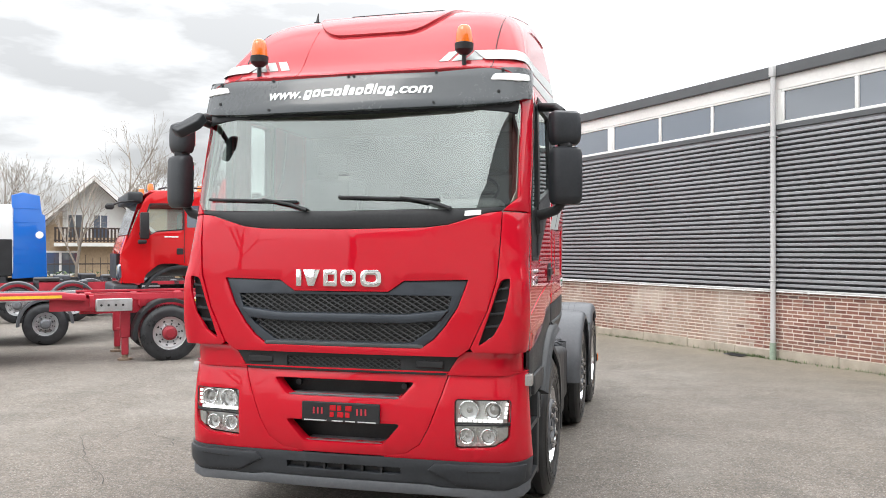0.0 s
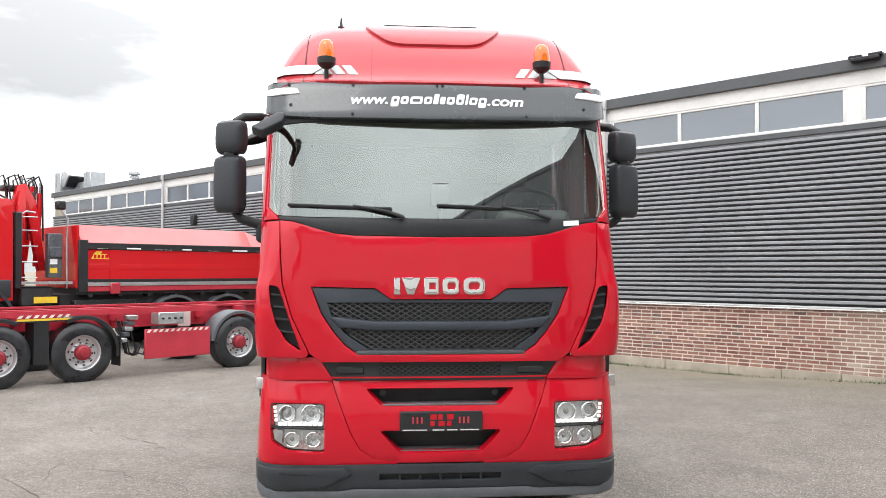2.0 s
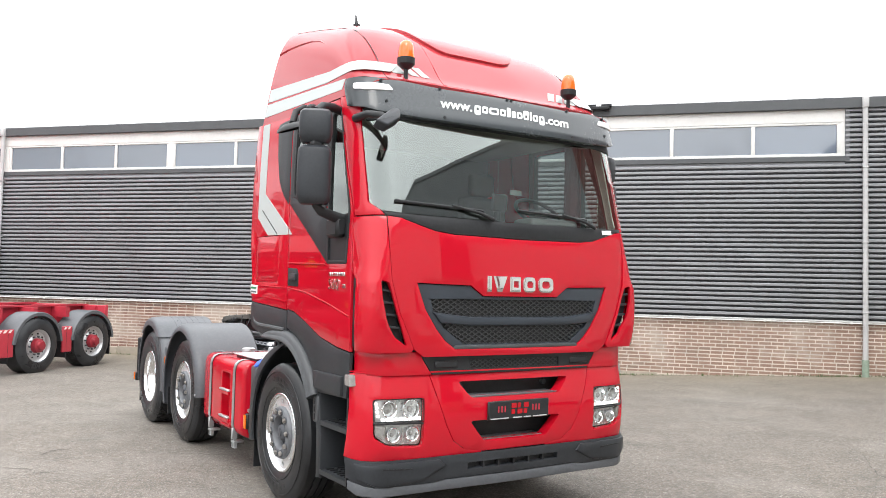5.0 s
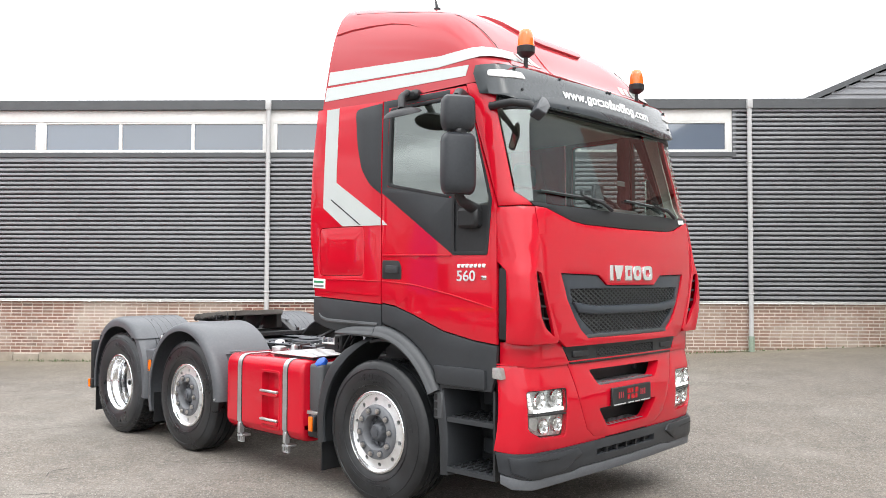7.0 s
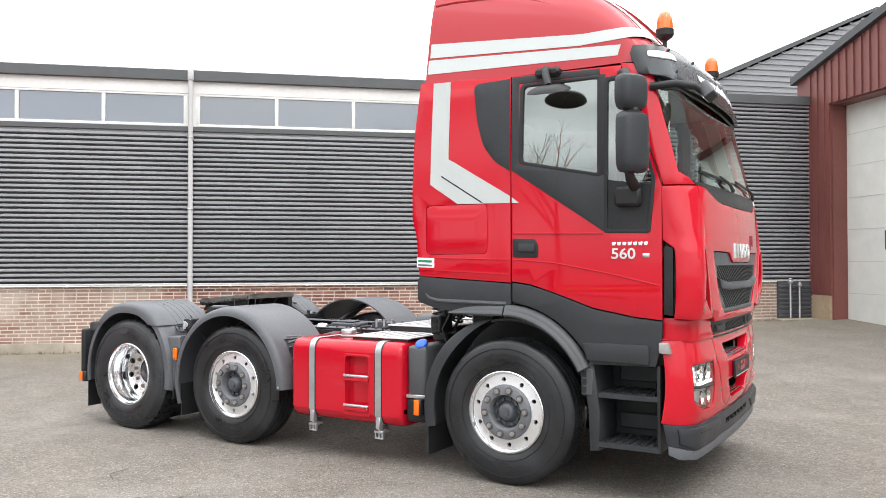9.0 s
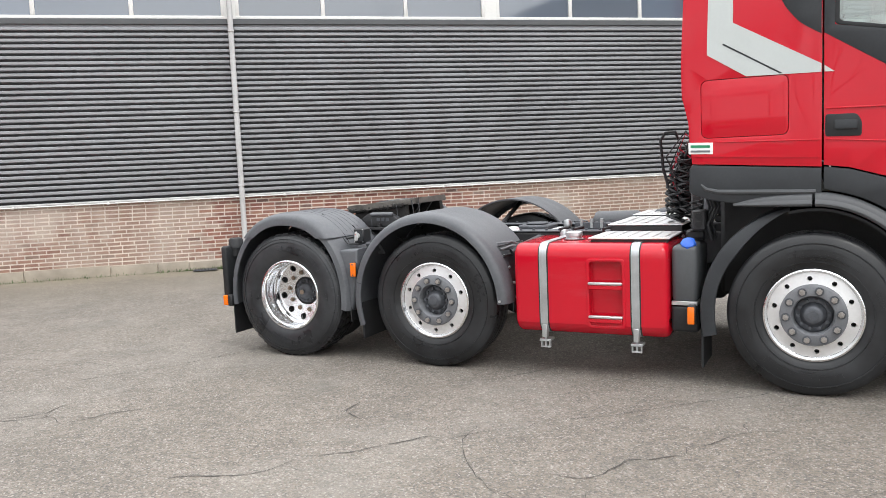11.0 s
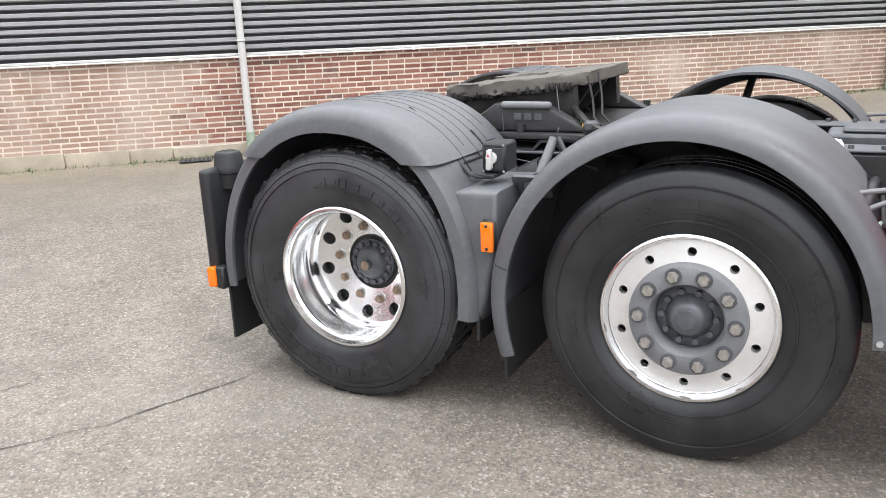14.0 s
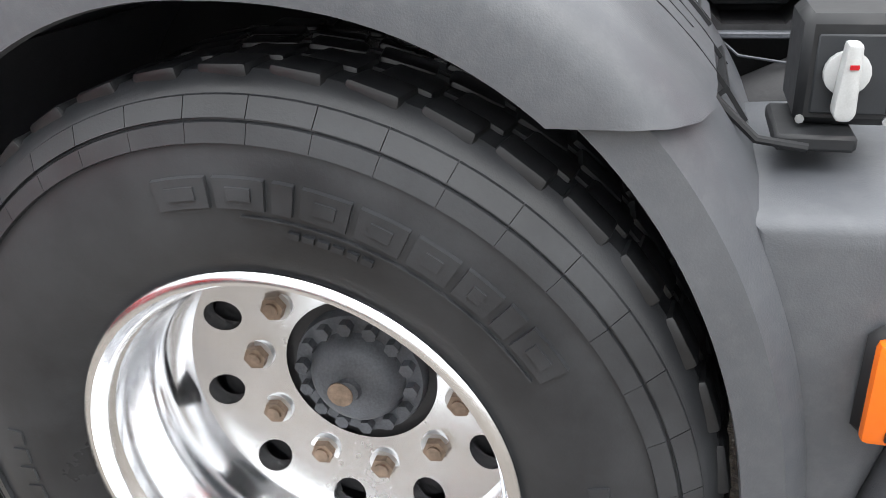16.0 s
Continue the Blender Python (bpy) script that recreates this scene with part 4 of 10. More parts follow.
def build_front():
    half = [(0.0, 2.125), (0.60, 2.135), (0.75, 2.152), (0.90, 2.195), (1.02, 2.232), (1.115, 2.242)]
    rim = [(1.105, 2.05), (1.085, 1.80), (1.02, 1.58), (0.90, 1.325), (0.82, 1.268)]
    hood_pts = half + rim + mirror_x(half + rim)[:-1]
    gr = [(-0.895, 1.785), (-0.825, 1.60), (-0.735, 1.465), (-0.66, 1.38), (-0.57, 1.318), (0.57, 1.318), (0.66, 1.38), (0.735, 1.465), (0.825, 1.60), (0.895, 1.785), (0.455, 1.775), (0.345, 1.70), (-0.345, 1.70), (-0.455, 1.775)]
    hood = skin("front_panel", hood_pts, RED, holes=[gr], step=0.10, edge=0.008)
    # cowl band under the windscreen
    band = [(x, z + 0.006) for x, z in half[:-1]] + [(1.12, 2.250), (1.14, 2.275), (0.9, 2.262), (0.0, 2.252)]
    skin("cowl", band + mirror_x(band)[1:-1], BLACK, lift=-0.006)
    # windscreen
    gl = [(0.0, 2.256), (0.9, 2.266), (1.15, 2.28), (1.235, 2.34), (1.235, 2.95), (1.21, 3.07), (0.0, 3.10)]
    ws = skin("windscreen", gl + mirror_x(gl)[1:-1], WSGLASS, thick=0.008, lift=-0.004, edge=0, label="greenish windscreen with sky reflections")
    ws.visible_shadow = False
    # corner panels with the air slots
    def rc(z):
        return 0.105 + 0.175 * max(0.0, min(1.0, (z - 1.78) / 0.42))
    def cw(s, z):
        bulge = 0.022 * math.sin(math.pi * max(0.0, min(1.0, (z - 1.30) / 0.56))) ** 0.7
        p = wrap(s, z, w_at(z) + bulge, None, rc(z), 0.036 + 0.009 * max(0.0, min(1.0, (z - 1.78) / 0.42)))
        proud = max(0.0, 1 - ((abs(s) - 1.20) / 0.10) ** 2) * bulge
        return (p[0], p[1] - 1.1 * proud, p[2])
    def s_of_c(y, z):
        return s_of(y, z, None, None, rc(z), 0.036)
    cor = [(1.122, 2.238), (1.112, 2.05), (1.092, 1.80), (1.027, 1.58), (0.907, 1.325), (0.93, 1.300), (1.20, 1.300), (s_of_c(0.115, 1.3), 1.31), (s_of_c(0.115, 1.8), 1.80), (s_of_c(0.185, 1.85), 1.86), (s_of_c(0.185, 2.24), 2.235)]
    slot = [(1.112, 1.785), (1.178, 1.80), (1.168, 1.68), (1.128, 1.53), (1.06, 1.41), (0.958, 1.342), (1.045, 1.58)]
    slot = rounded(slot, 0.02, 2)
    skin("corner_panel", cor, RED, surf=cw, holes=[slot], step=0.06, edge=0.006, both=True)
    skin("air_slot", [(1.02 + (p[0] - 1.02) * 1.0, p[1]) for p in slot], BLACK, surf=cw, lift=-0.06, step=0.08, both=True, edge=0)
    for k in range(4):
        z = 1.46 + k * 0.085
        s0, s1 = 0.985 + k * 0.033, 1.115 + k * 0.016
        skin("slot_fin", [(s0, z), (s1, z + 0.012), (s1, z + 0.030), (s0, z + 0.012)], DARKGREY, surf=cw, lift=-0.022, thick=0.04, step=0.07, both=True, edge=0.003)
    for side in (-1, 1):
        sided("slot_cover", [(0.12, 1.325), (0.185, 1.335), (0.185, 1.80), (0.165, 1.82), (0.12, 1.80)], BLACK, side, lift=-0.012)
    # A-pillars
    for side in (-1, 1):
        a = [(s_of(0.185, 2.25), 2.245), (s_of(0.48, 3.1), 3.14), (1.215, 3.12), (1.245, 2.95), (1.245, 2.34), (1.16, 2.285), (1.13, 2.25)]
        skin("a_pillar", a if side > 0 else mirror_x(a), RED, step=0.08, edge=0.006)
        b = [(s_of(0.22, 2.3), 2.26), (s_of(0.46, 3.06), 3.06), (1.24, 3.06), (1.27, 2.9), (1.27, 2.4), (1.20, 2.30)]
        skin("pillar_lining", b if side > 0 else mirror_x(b), CABLINING, step=0.1, lift=-0.05, thick=0.01, edge=0)
    # grille
    gs = lambda s, z: wrap(s, z)
    fr = [(-0.887, 1.778), (-0.817, 1.60), (-0.728, 1.467), (-0.655, 1.386), (-0.57, 1.324), (0.57, 1.324), (0.655, 1.386), (0.728, 1.467), (0.817, 1.60), (0.887, 1.778), (0.455, 1.768), (0.345, 1.694), (-0.345, 1.694), (-0.455, 1.768)]
    inner = [(-0.785, 1.676), (-0.755, 1.58), (-0.665, 1.465), (-0.50, 1.352), (0.50, 1.352), (0.665, 1.465), (0.755, 1.58), (0.785, 1.676)]
    g = part("grille", panel(bmesh.new(), fr, gs, 0.07, 0.12, -0.012, [inner], 0.006), GRILLEBLUE, truck, "dark grey honeycomb grille with crossbar")
    bm = bmesh.new()
    grille_mesh(bm, [(-0.785, 1.676), (-0.73, 1.53), (0.73, 1.53), (0.785, 1.676)], -0.085)
    part("upper_mesh", bm, MESHGREY, g)
    bm = bmesh.new()
    grille_mesh(bm, [(-0.69, 1.505), (-0.50, 1.352), (0.50, 1.352), (0.69, 1.505)], -0.085)
    part("lower_mesh", bm, MESHGREY, g)
    bar = [(-0.765, 1.582), (-0.70, 1.505), (-0.45, 1.485), (0.45, 1.485), (0.70, 1.505), (0.765, 1.582), (0.46, 1.548), (-0.46, 1.548)]
    part("crossbar", panel(bmesh.new(), bar, gs, 0.06, 0.12, 0.010, (), 0.016), GRILLEBLUE, g)
    # paler strip stands in for light caught by the lower bevel
    ledge = [(-0.57, 1.345), (-0.60, 1.318), (0.60, 1.318), (0.57, 1.345)]
    part("lit_grille_ledge", panel(bmesh.new(), ledge, gs, 0.03, 0.12, 0.000, (), 0.006), TRIMGREY, g)

    part("radiator", boxes((-0.85, 0.85, 0.02, 0.10, 1.15, 1.80)), FRAMEBLACK, g)
    # badge: five plain chrome shapes
    zb, zt = 1.733, 1.848
    shapes = [([(-0.325, zb), (-0.285, zb), (-0.285, zt), (-0.325, zt)], ()),
              ([(-0.235, zb), (-0.190, zb), (-0.145, zt), (-0.280 + 0.008, zt)], ()),
              (rounded([(-0.120, zb), (-0.020, zb), (-0.020, zt), (-0.120, zt)], 0.008, 2), [[(-0.085, 1.768), (-0.012 - 0.03, 1.768), (-0.042, 1.813), (-0.085, 1.813)]]),
              (rounded([(0.005, zb), (0.120, zb), (0.120, zt), (0.005, zt)], 0.035, 4), [rounded([(0.042, 1.768), (0.095, 1.768), (0.095, 1.813), (0.042, 1.813)], 0.012, 2)]),
              (rounded([(0.150, zb), (0.300, zb), (0.300, zt), (0.150, zt)], 0.045, 5), [rounded([(0.188, 1.766), (0.262, 1.766), (0.262, 1.815), (0.188, 1.815)], 0.02, 3)])]
    for o, h in shapes:
        skin("badge", o, CHROME, hood, "plain chrome badge shape", lift=0.014, thick=0.016, holes=h, edge=0.003)
    # waist: black band and red returns
    ww = lambda s, z: wrap(s, z, 1.225, -0.068, RC)
    wp = [(-0.83, 1.285), (-0.73, 1.14), (0.73, 1.14), (0.83, 1.285)]
    wb = skin("waist_band", wp, BLACK, surf=ww, holes=[[(-0.42, 1.172), (0.42, 1.172), (0.42, 1.238), (-0.42, 1.238)]])
    part("waist_mesh", grille_mesh(bmesh.new(), [(-0.42, 1.17), (0.42, 1.17), (0.42, 1.24), (-0.42, 1.24)], -0.048, 0.05, 0.6, 0.005), MESHGREY, wb)
    for sx in (-1, 1):
        part("step_flap", boxes((min(sx * 0.72, sx * 0.53), max(sx * 0.72, sx * 0.53), -0.066, -0.03, 1.185, 1.235), bevel=0.008), BLACK, wb)
    wr = [(0.74, 1.14), (0.84, 1.30), (1.20, 1.31), (s_of(0.20, 1.2, 1.225, -0.068, RC), 1.31), (s_of(0.20, 1.2, 1.225, -0.068, RC), 1.14)]
    skin("waist_return", wr, RED, surf=ww, step=0.07, both=True)
    # bumper
    def bs(s, z):
        return wrap(s, z, bw(z), -0.090 + 0.045 * ((z - 0.84) / 0.33) ** 2, 0.25)
    def bw(z):
        return 1.262 + 0.030 * max(0.0, min(1.0, (1.08 - z) / 0.5))
    seam = [(0.755, 1.168), (0.70, 1.00), (0.615, 0.78), (0.55, 0.665), (0.45, 0.60), (0.30, 0.574)]
    hole1 = rounded([(-0.52, 1.085), (-0.415, 0.965), (0.415, 0.965), (0.52, 1.085)], 0.03, 3)
    hole2 = rounded([(-0.425, 0.80), (-0.29, 0.645), (0.29, 0.645), (0.425, 0.80)], 0.03, 3)
    bumper = skin("bumper", seam + mirror_x(seam), RED, surf=bs, thick=0.05, step=0.09, holes=[hole1, hole2], edge=0.012, label="red front bumper")
    part("bumper_top", panel(bmesh.new(), [(-1.40, -0.02), (1.40, -0.02), (1.40, 0.02), (-1.40, 0.02)], lambda s, t: Vector(wrap(s, 1.165, 1.268 - 0.03 - 1.2 * t, -0.045 + 1.2 * t, 0.25)), 0.01, 0.1, 0, (), 0), RED, bumper)
    part("intake", boxes((-0.56, 0.56, 0.16, 0.18, 0.60, 1.13)), BLACK, bumper)
    for hx, y0, z in ((0.43, -0.070, 0.968), (0.31, -0.055, 0.648)):
        tr = part("intake_tread", boxes((-hx, hx, y0, 0.155, z - 0.024, z), bevel=0.006), TRIMGREY, bumper, "ribbed grey step in the intake")
        bm = bmesh.new()
        for k in range(6):
            box(bm, -hx + 0.02, hx - 0.02, y0 + 0.012 + 0.026 * k, y0 + 0.022 + 0.026 * k, z, z + 0.006, 0.002, 1)
        tagged(part("tread_rib", bm, HUBGREY, bumper), kind="stuff")
    # red walls that run back from the rims of the two intakes
    for hole, z_lo in ((hole1, 0.966), (hole2, 0.646)):
        bm, ring = bmesh.new(), []
        cz = sum(p[1] for p in hole) / len(hole)
        for x, z in hole:
            o = bs(x, z)
            ring.append((bm.verts.new((o[0], o[1] + 0.004, o[2])), bm.verts.new((x * 0.955, o[1] + 0.075, cz + (z - cz) * 0.86))))
        for i in range(len(ring)):
            a, b = ring[i], ring[(i + 1) % len(ring)]
            bm.faces.new((a[0], b[0], b[1], a[1]))
        part("intake_wall", bm, RED, bumper)
    for sx in (-1, 1):
        part("intake_socket", cyl(bmesh.new(), (sx * 0.40, 0.09, 1.03), (sx * 0.40, 0.16, 1.03), 0.022, 12), HUBDARK, bumper)
    cp = [(p[0] + 0.006, p[1]) for p in seam] + [(0.30, 0.566), (0.9, 0.560), (1.25, 0.565), (s_of(0.205, 0.6, 1.29, -0.06, 0.25), 0.58), (s_of(0.205, 1.1, 1.262, -0.06, 0.25), 1.05), (s_of(0.205, 1.1, 1.262, -0.06, 0.25), 1.145), (1.2, 1.168)]
    hl = rounded([(0.795, 0.985), (0.80, 0.64), (1.05, 0.655), (1.175, 0.72), (1.185, 0.985)], 0.03, 3)
    skin("bumper_corner", cp[::-1], RED, surf=bs, thick=0.04, step=0.08, holes=[hl], edge=0.010, both=True)
    # lower lip
    lip = [(-0.95, 0.56), (-1.25, 0.565), (-s_of(0.205, 0.6, 1.29, -0.06, 0.25), 0.575), (-s_of(0.185, 0.4, 1.298, -0.04, 0.25), 0.44), (-1.15, 0.37), (-0.7, 0.385), (-0.6, 0.40), (0.6, 0.40), (0.7, 0.385), (1.15, 0.37), (s_of(0.185, 0.4, 1.298, -0.04, 0.25), 0.44), (s_of(0.205, 0.6, 1.29, -0.06, 0.25), 0.575), (1.25, 0.565), (0.95, 0.56), (0.3, 0.566), (-0.3, 0.566)]
    ls = lambda s, z: wrap(s, z, 1.296, -0.072 + 0.10 * max(0, 0.50 - z), 0.25)
    lp = skin("bumper_lip", lip[::-1], LIPBLACK, surf=ls, thick=0.05, step=0.09, edge=0.010, holes=[[(-0.42, 0.50), (0.42, 0.50), (0.42, 0.455), (-0.42, 0.455)]], label="dark grey lower bumper lip")
    part("lip_intake", boxes((-0.45, 0.45, -0.02, 0.05, 0.44, 0.52), *[(x - 0.008, x + 0.008, -0.06, 0.03, 0.45, 0.51) for x in (-0.28, -0.14, 0, 0.14, 0.28)]), BLACK, lp)
    for sx in (-1, 1):
        wing = [(0.66, 0.545), (0.61, 0.500), (0.80, 0.405), (1.12, 0.385), (1.28, 0.440), (1.30, 0.545)]
        q = wing if sx > 0 else mirror_x(wing)
        skin("lip_wing", q, LIPBLACK, lp, surf=ls, thick=0.03, step=0.08, lift=0.016, edge=0.014)
        groove = [(0.88, 0.503), (1.10, 0.512), (1.10, 0.504), (0.88, 0.495)]
        skin("wing_groove", groove if sx > 0 else mirror_x(groove), BLACK, lp, surf=ls, thick=0.004, lift=0.0185, edge=0)
    se = s_of(0.175, 0.4, 1.300, -0.04, 0.25)
    low = [(-se, 0.425), (-1.15, 0.383), (-0.7, 0.381), (-0.6, 0.396), (0.6, 0.396), (0.7, 0.381), (1.15, 0.383), (se, 0.425), (se, 0.365), (1.28, 0.330), (1.12, 0.315), (0.65, 0.325), (-0.65, 0.325), (-1.12, 0.315), (-1.28, 0.330), (-se, 0.365)]
    skin("skid_edge", low[::-1], FENDER, surf=lambda s, z: wrap(s, z, 1.300, -0.066, 0.25), thick=0.03, edge=0.006, lift=-0.004)
    # number plate holder: withheld characters as plain bars
    pl = part("plate_holder", boxes((-0.285, 0.285, -0.113, -0.092, 0.795, 0.932), bevel=0.006), BLACK, truck, "black plate holder with red and white bars")
    for i, x in enumerate((-0.075, -0.02, 0.04)):
        for j in (0, 1):
            part("red_bar", boxes((x, x + (0.045 if (i + j) % 2 else 0.03), -0.1155, -0.112, 0.832 + j * 0.045, 0.868 + j * 0.045)), RED2, pl)
    for x0, x1 in ((-0.265, -0.10), (-0.06, 0.02), (0.04, 0.11), (0.13, 0.26)):
        part("white_bar", boxes((x0, x1, -0.1155, -0.112, 0.802, 0.810)), KEYWHITE, pl)
    for x0 in (-0.20, -0.17, -0.14, 0.12, 0.15, 0.18):
        part("red_tick", boxes((x0, x0 + 0.012, -0.115, -0.112, 0.85, 0.895)), MAROON, pl)
    # headlamps
    for side in (-1, 1):
        q = lambda p: [(side * a, b) for a, b in p][::side]
        hb = skin("headlamp", q(rounded([(0.80, 0.980), (0.805, 0.648), (1.05, 0.662), (1.168, 0.725), (1.178, 0.980)], 0.03, 3))[::-1], LAMPBACK, surf=bs, lift=-0.045, thick=0.02, edge=0, step=0.06, label="clear twin headlamp with chrome reflectors")
        part("divider", panel(bmesh.new(), q([(0.80, 0.812), (0.80, 0.802), (1.18, 0.814), (1.18, 0.824)]), bs, 0.05, 0.08, -0.005, (), 0.002), BLACK, hb)
        for a, z, r, mt in ((1.055, 0.912, 0.046, LAMPCHROME), (0.89, 0.908, 0.056, LAMPCHROME), (0.875, 0.735, 0.040, LAMPCHROME), (1.02, 0.735, 0.040, LAMPCHROME)):
            cx, cy, cz = bs(side * a, z)
            part("reflector", lathe(bmesh.new(), [(-0.005, r + 0.012), (-0.010, r + 0.004), (0.0, r), (0.045, r * 0.55), (0.05, 0.001)], 28, "y", (cx, cy + 0.03, cz)), mt, hb)
            part("lamp_ring", lathe(bmesh.new(), [(0.004, r + 0.013), (-0.012, r + 0.013), (-0.014, r + 0.009), (-0.010, r + 0.004), (0.004, r + 0.002)], 28, "y", (cx, cy + 0.03, cz)), LAMPCHROME, hb)
            part("bulb_lens", lathe(bmesh.new(), [(0.030, r * (0.8 if a > 1.0 and z > 0.8 else 0.45)), (0.018, r * (0.74 if a > 1.0 and z > 0.8 else 0.40)), (0.008, r * 0.28), (0.004, 0.001)], 24, "y", (cx, cy + 0.028, cz)), LAMPCLEAR, hb)
        bm = bmesh.new()
        for i in range(9):
            a = 0.83 + i * 0.034
            cx, cy, cz = bs(side * a, 0.842)
            box(bm, cx - 0.014, cx + 0.014, cy + 0.014, cy + 0.030, cz - 0.011, cz + 0.011, 0.003, 1)
        for i in range(4):
            cx, cy, cz = bs(side * (1.135 + 0.004 * i), 0.868 + 0.028 * i)
            box(bm, cx - 0.010, cx + 0.010, cy + 0.016, cy + 0.034, cz - 0.010, cz + 0.010, 0.003, 1)
        part("led_strip", bm, LEDWHITE, hb, "lit white daytime strip")
        skin("turn_lamp", q(rounded([(1.085, 0.800), (1.095, 0.700), (1.160, 0.735), (1.168, 0.805)], 0.012, 2))[::-1], LAMPCLEAR, hb, surf=bs, lift=-0.018, thick=0.02, edge=0.002, step=0.06)
        for a in (0.835, 0.945, 1.0):
            c0, c1 = bs(side * a, 0.69 if a < 0.99 else 0.955), bs(side * a, 0.78 if a < 0.99 else 0.868)
            part("lamp_rib", tube(bmesh.new(), [(c0[0], c0[1] + 0.035, c0[2]), (c1[0], c1[1] + 0.035, c1[2])], 0.004, 6), LAMPCHROME, hb)
        cv = part("cover", panel(bmesh.new(), q(rounded([(0.80, 0.980), (0.805, 0.648), (1.05, 0.662), (1.168, 0.725), (1.178, 0.980)], 0.03, 3))[::-1], bs, 0.004, 0.07, -0.006, (), 0), LAMPGLASS, hb)
        cv.visible_shadow = False
        edge = q(rounded([(0.80, 0.980), (0.80, 0.824), (1.175, 0.830), (1.178, 0.980)], 0.02, 3))
        part("lamp_seal", tube(bmesh.new(), [(bs(s, z)[0], bs(s, z)[1] + 0.006, bs(s, z)[2]) for s, z in edge + edge[:1]], 0.0038, 6), BLACK, hb)
        # corner marker
        sided("corner_lamp", rounded([(0.13, 1.06), (0.215, 1.065), (0.215, 1.14), (0.15, 1.14)], 0.012, 2), LAMPCLEAR, side, lift=0.022, thick=0.05)


build_front()


def build_side(side):
    red_low = [(1.352, 1.555), (1.2, 1.535), (1.0, 1.475), (0.7, 1.37), (0.4, 1.315), (0.195, 1.295)]
    win = rounded([(1.262, 3.055), (1.272, 2.470), (0.655, 2.345), (0.655, 3.055)], [0.04, 0.03, 0.015, 0.02], 3)
    qwin = rounded([(0.590, 3.03), (0.595, 1.93), (0.29, 1.925), (0.255, 2.30), (0.455, 3.03)], 0.02, 2)
    outline = red_low + [(0.195, 2.24), (0.49, 3.125), (1.352, 3.14)]
    door = sided("door", outline, RED, side, holes=[win, qwin], step=0.2, edge=0.006, label="red cab door with black sash")
    for nm, pl in (("window", win), ("quarter_window", qwin)):
        g = sided(nm, pl, CABGLASS, side, door, thick=0.006, lift=-0.012, edge=0)
        g.visible_shadow = False
    def grown(pl, d):
        cy, cz = sum(p[0] for p in pl) / len(pl), sum(p[1] for p in pl) / len(pl)
        hy, hz = max(abs(p[0] - cy) for p in pl), max(abs(p[1] - cz) for p in pl)
        return [(cy + (p[0] - cy) * (1 + d / hy), cz + (p[1] - cz) * (1 + d / hz)) for p in pl]
    for pl in (win, qwin):
        sided("window_seal", grown(pl, 0.02), BLACK, side, door, lift=0.0045, thick=0.04, holes=[grown(pl, -0.008)], edge=0.002, step=0.4)
    sided("door_lining", [(1.33, 1.60), (0.22, 1.40), (0.22, 2.22), (0.50, 3.10), (1.33, 3.11)], CURTAIN, side, door, lift=-0.045, thick=0.01, holes=[win, qwin], edge=0, step=0.4)
    sash = [(1.352, 3.135), (1.352, 2.41), (0.60, 1.915), (0.605, 2.33), (0.640, 2.328), (1.29, 2.455), (1.29, 3.075), (0.645, 3.075), (0.645, 3.12)]
    sided("black_sash", sash, DARKGREY, side, door, lift=0.003, thick=0.01, step=0.3, edge=0.002)
    sided("window_bar", [(0.648, 3.075), (0.602, 3.075), (0.606, 2.33), (0.648, 2.345)], BLACK, side, door, lift=0.004, thick=0.02, edge=0.003)
    # added black panel stands in for the dark reflection in this glass
    sided("dark_glass_panel", [(0.585, 2.30), (0.585, 1.935), (0.295, 1.93), (0.268, 2.25)], BLACK, side, door, lift=-0.008, thick=0.01, edge=0)
    hd = sided("handle_dish", rounded([(1.345, 1.885), (1.345, 1.74), (1.13, 1.735), (1.13, 1.83), (1.16, 1.88)], 0.02, 3), BLACK, side, door, lift=0.005, thick=0.02)
    sided("handle", rounded([(1.29, 1.845), (1.29, 1.785), (1.155, 1.78), (1.155, 1.84)], 0.012, 2), DARKGREY, side, door, lift=0.022, thick=0.03)
    sided("door_crease", [(1.34, 1.93), (1.34, 1.918), (0.62, 1.905), (0.62, 1.917)], RED, side, door, lift=0.010, thick=0.012)
    # model name: first word withheld as bars, the number in raised chrome
    bm = bmesh.new()
    for i in range(7):
        y = 0.555 - i * 0.039
        box(bm, side * 1.267, side * 1.275, y - 0.030, y, 1.820, 1.848, 0.003, 1)
    part("name_bar", bm, CHROME, door, "plain chrome bars")
    cu = bpy.data.curves.new("number_text", "FONT")
    cu.body, cu.size, cu.extrude, cu.offset, cu.align_x = "560", 0.105, 0.004, 0.0018, "LEFT"
    tmp = new("number_text", cu)
    dg = bpy.context.evaluated_depsgraph_get()
    me = bpy.data.meshes.new_from_object(tmp.evaluated_get(dg))
    bpy.data.objects.remove(tmp)
    me.materials.append(CHROME)
    nb = new("number", me)
    nb.parent = door
    nb.matrix_basis = Matrix.Translation((side * 1.272, 0.56 if side < 0 else 0.36, 1.728)) @ (Euler((radians(90), 0, radians(-90 if side < 0 else 90))).to_matrix().to_4x4()) @ Matrix.Diagonal((1.15, 1, 1, 1))
    sided("name_tail", [(0.33, 1.765), (0.33, 1.735), (0.28, 1.735), (0.28, 1.765)], CHROME, side, door, lift=0.006, thick=0.01, edge=0.002)
    # sleeper side
    hatch = rounded([(2.13, 2.165), (2.13, 1.765), (1.565, 1.765), (1.565, 2.165)], 0.05, 4)
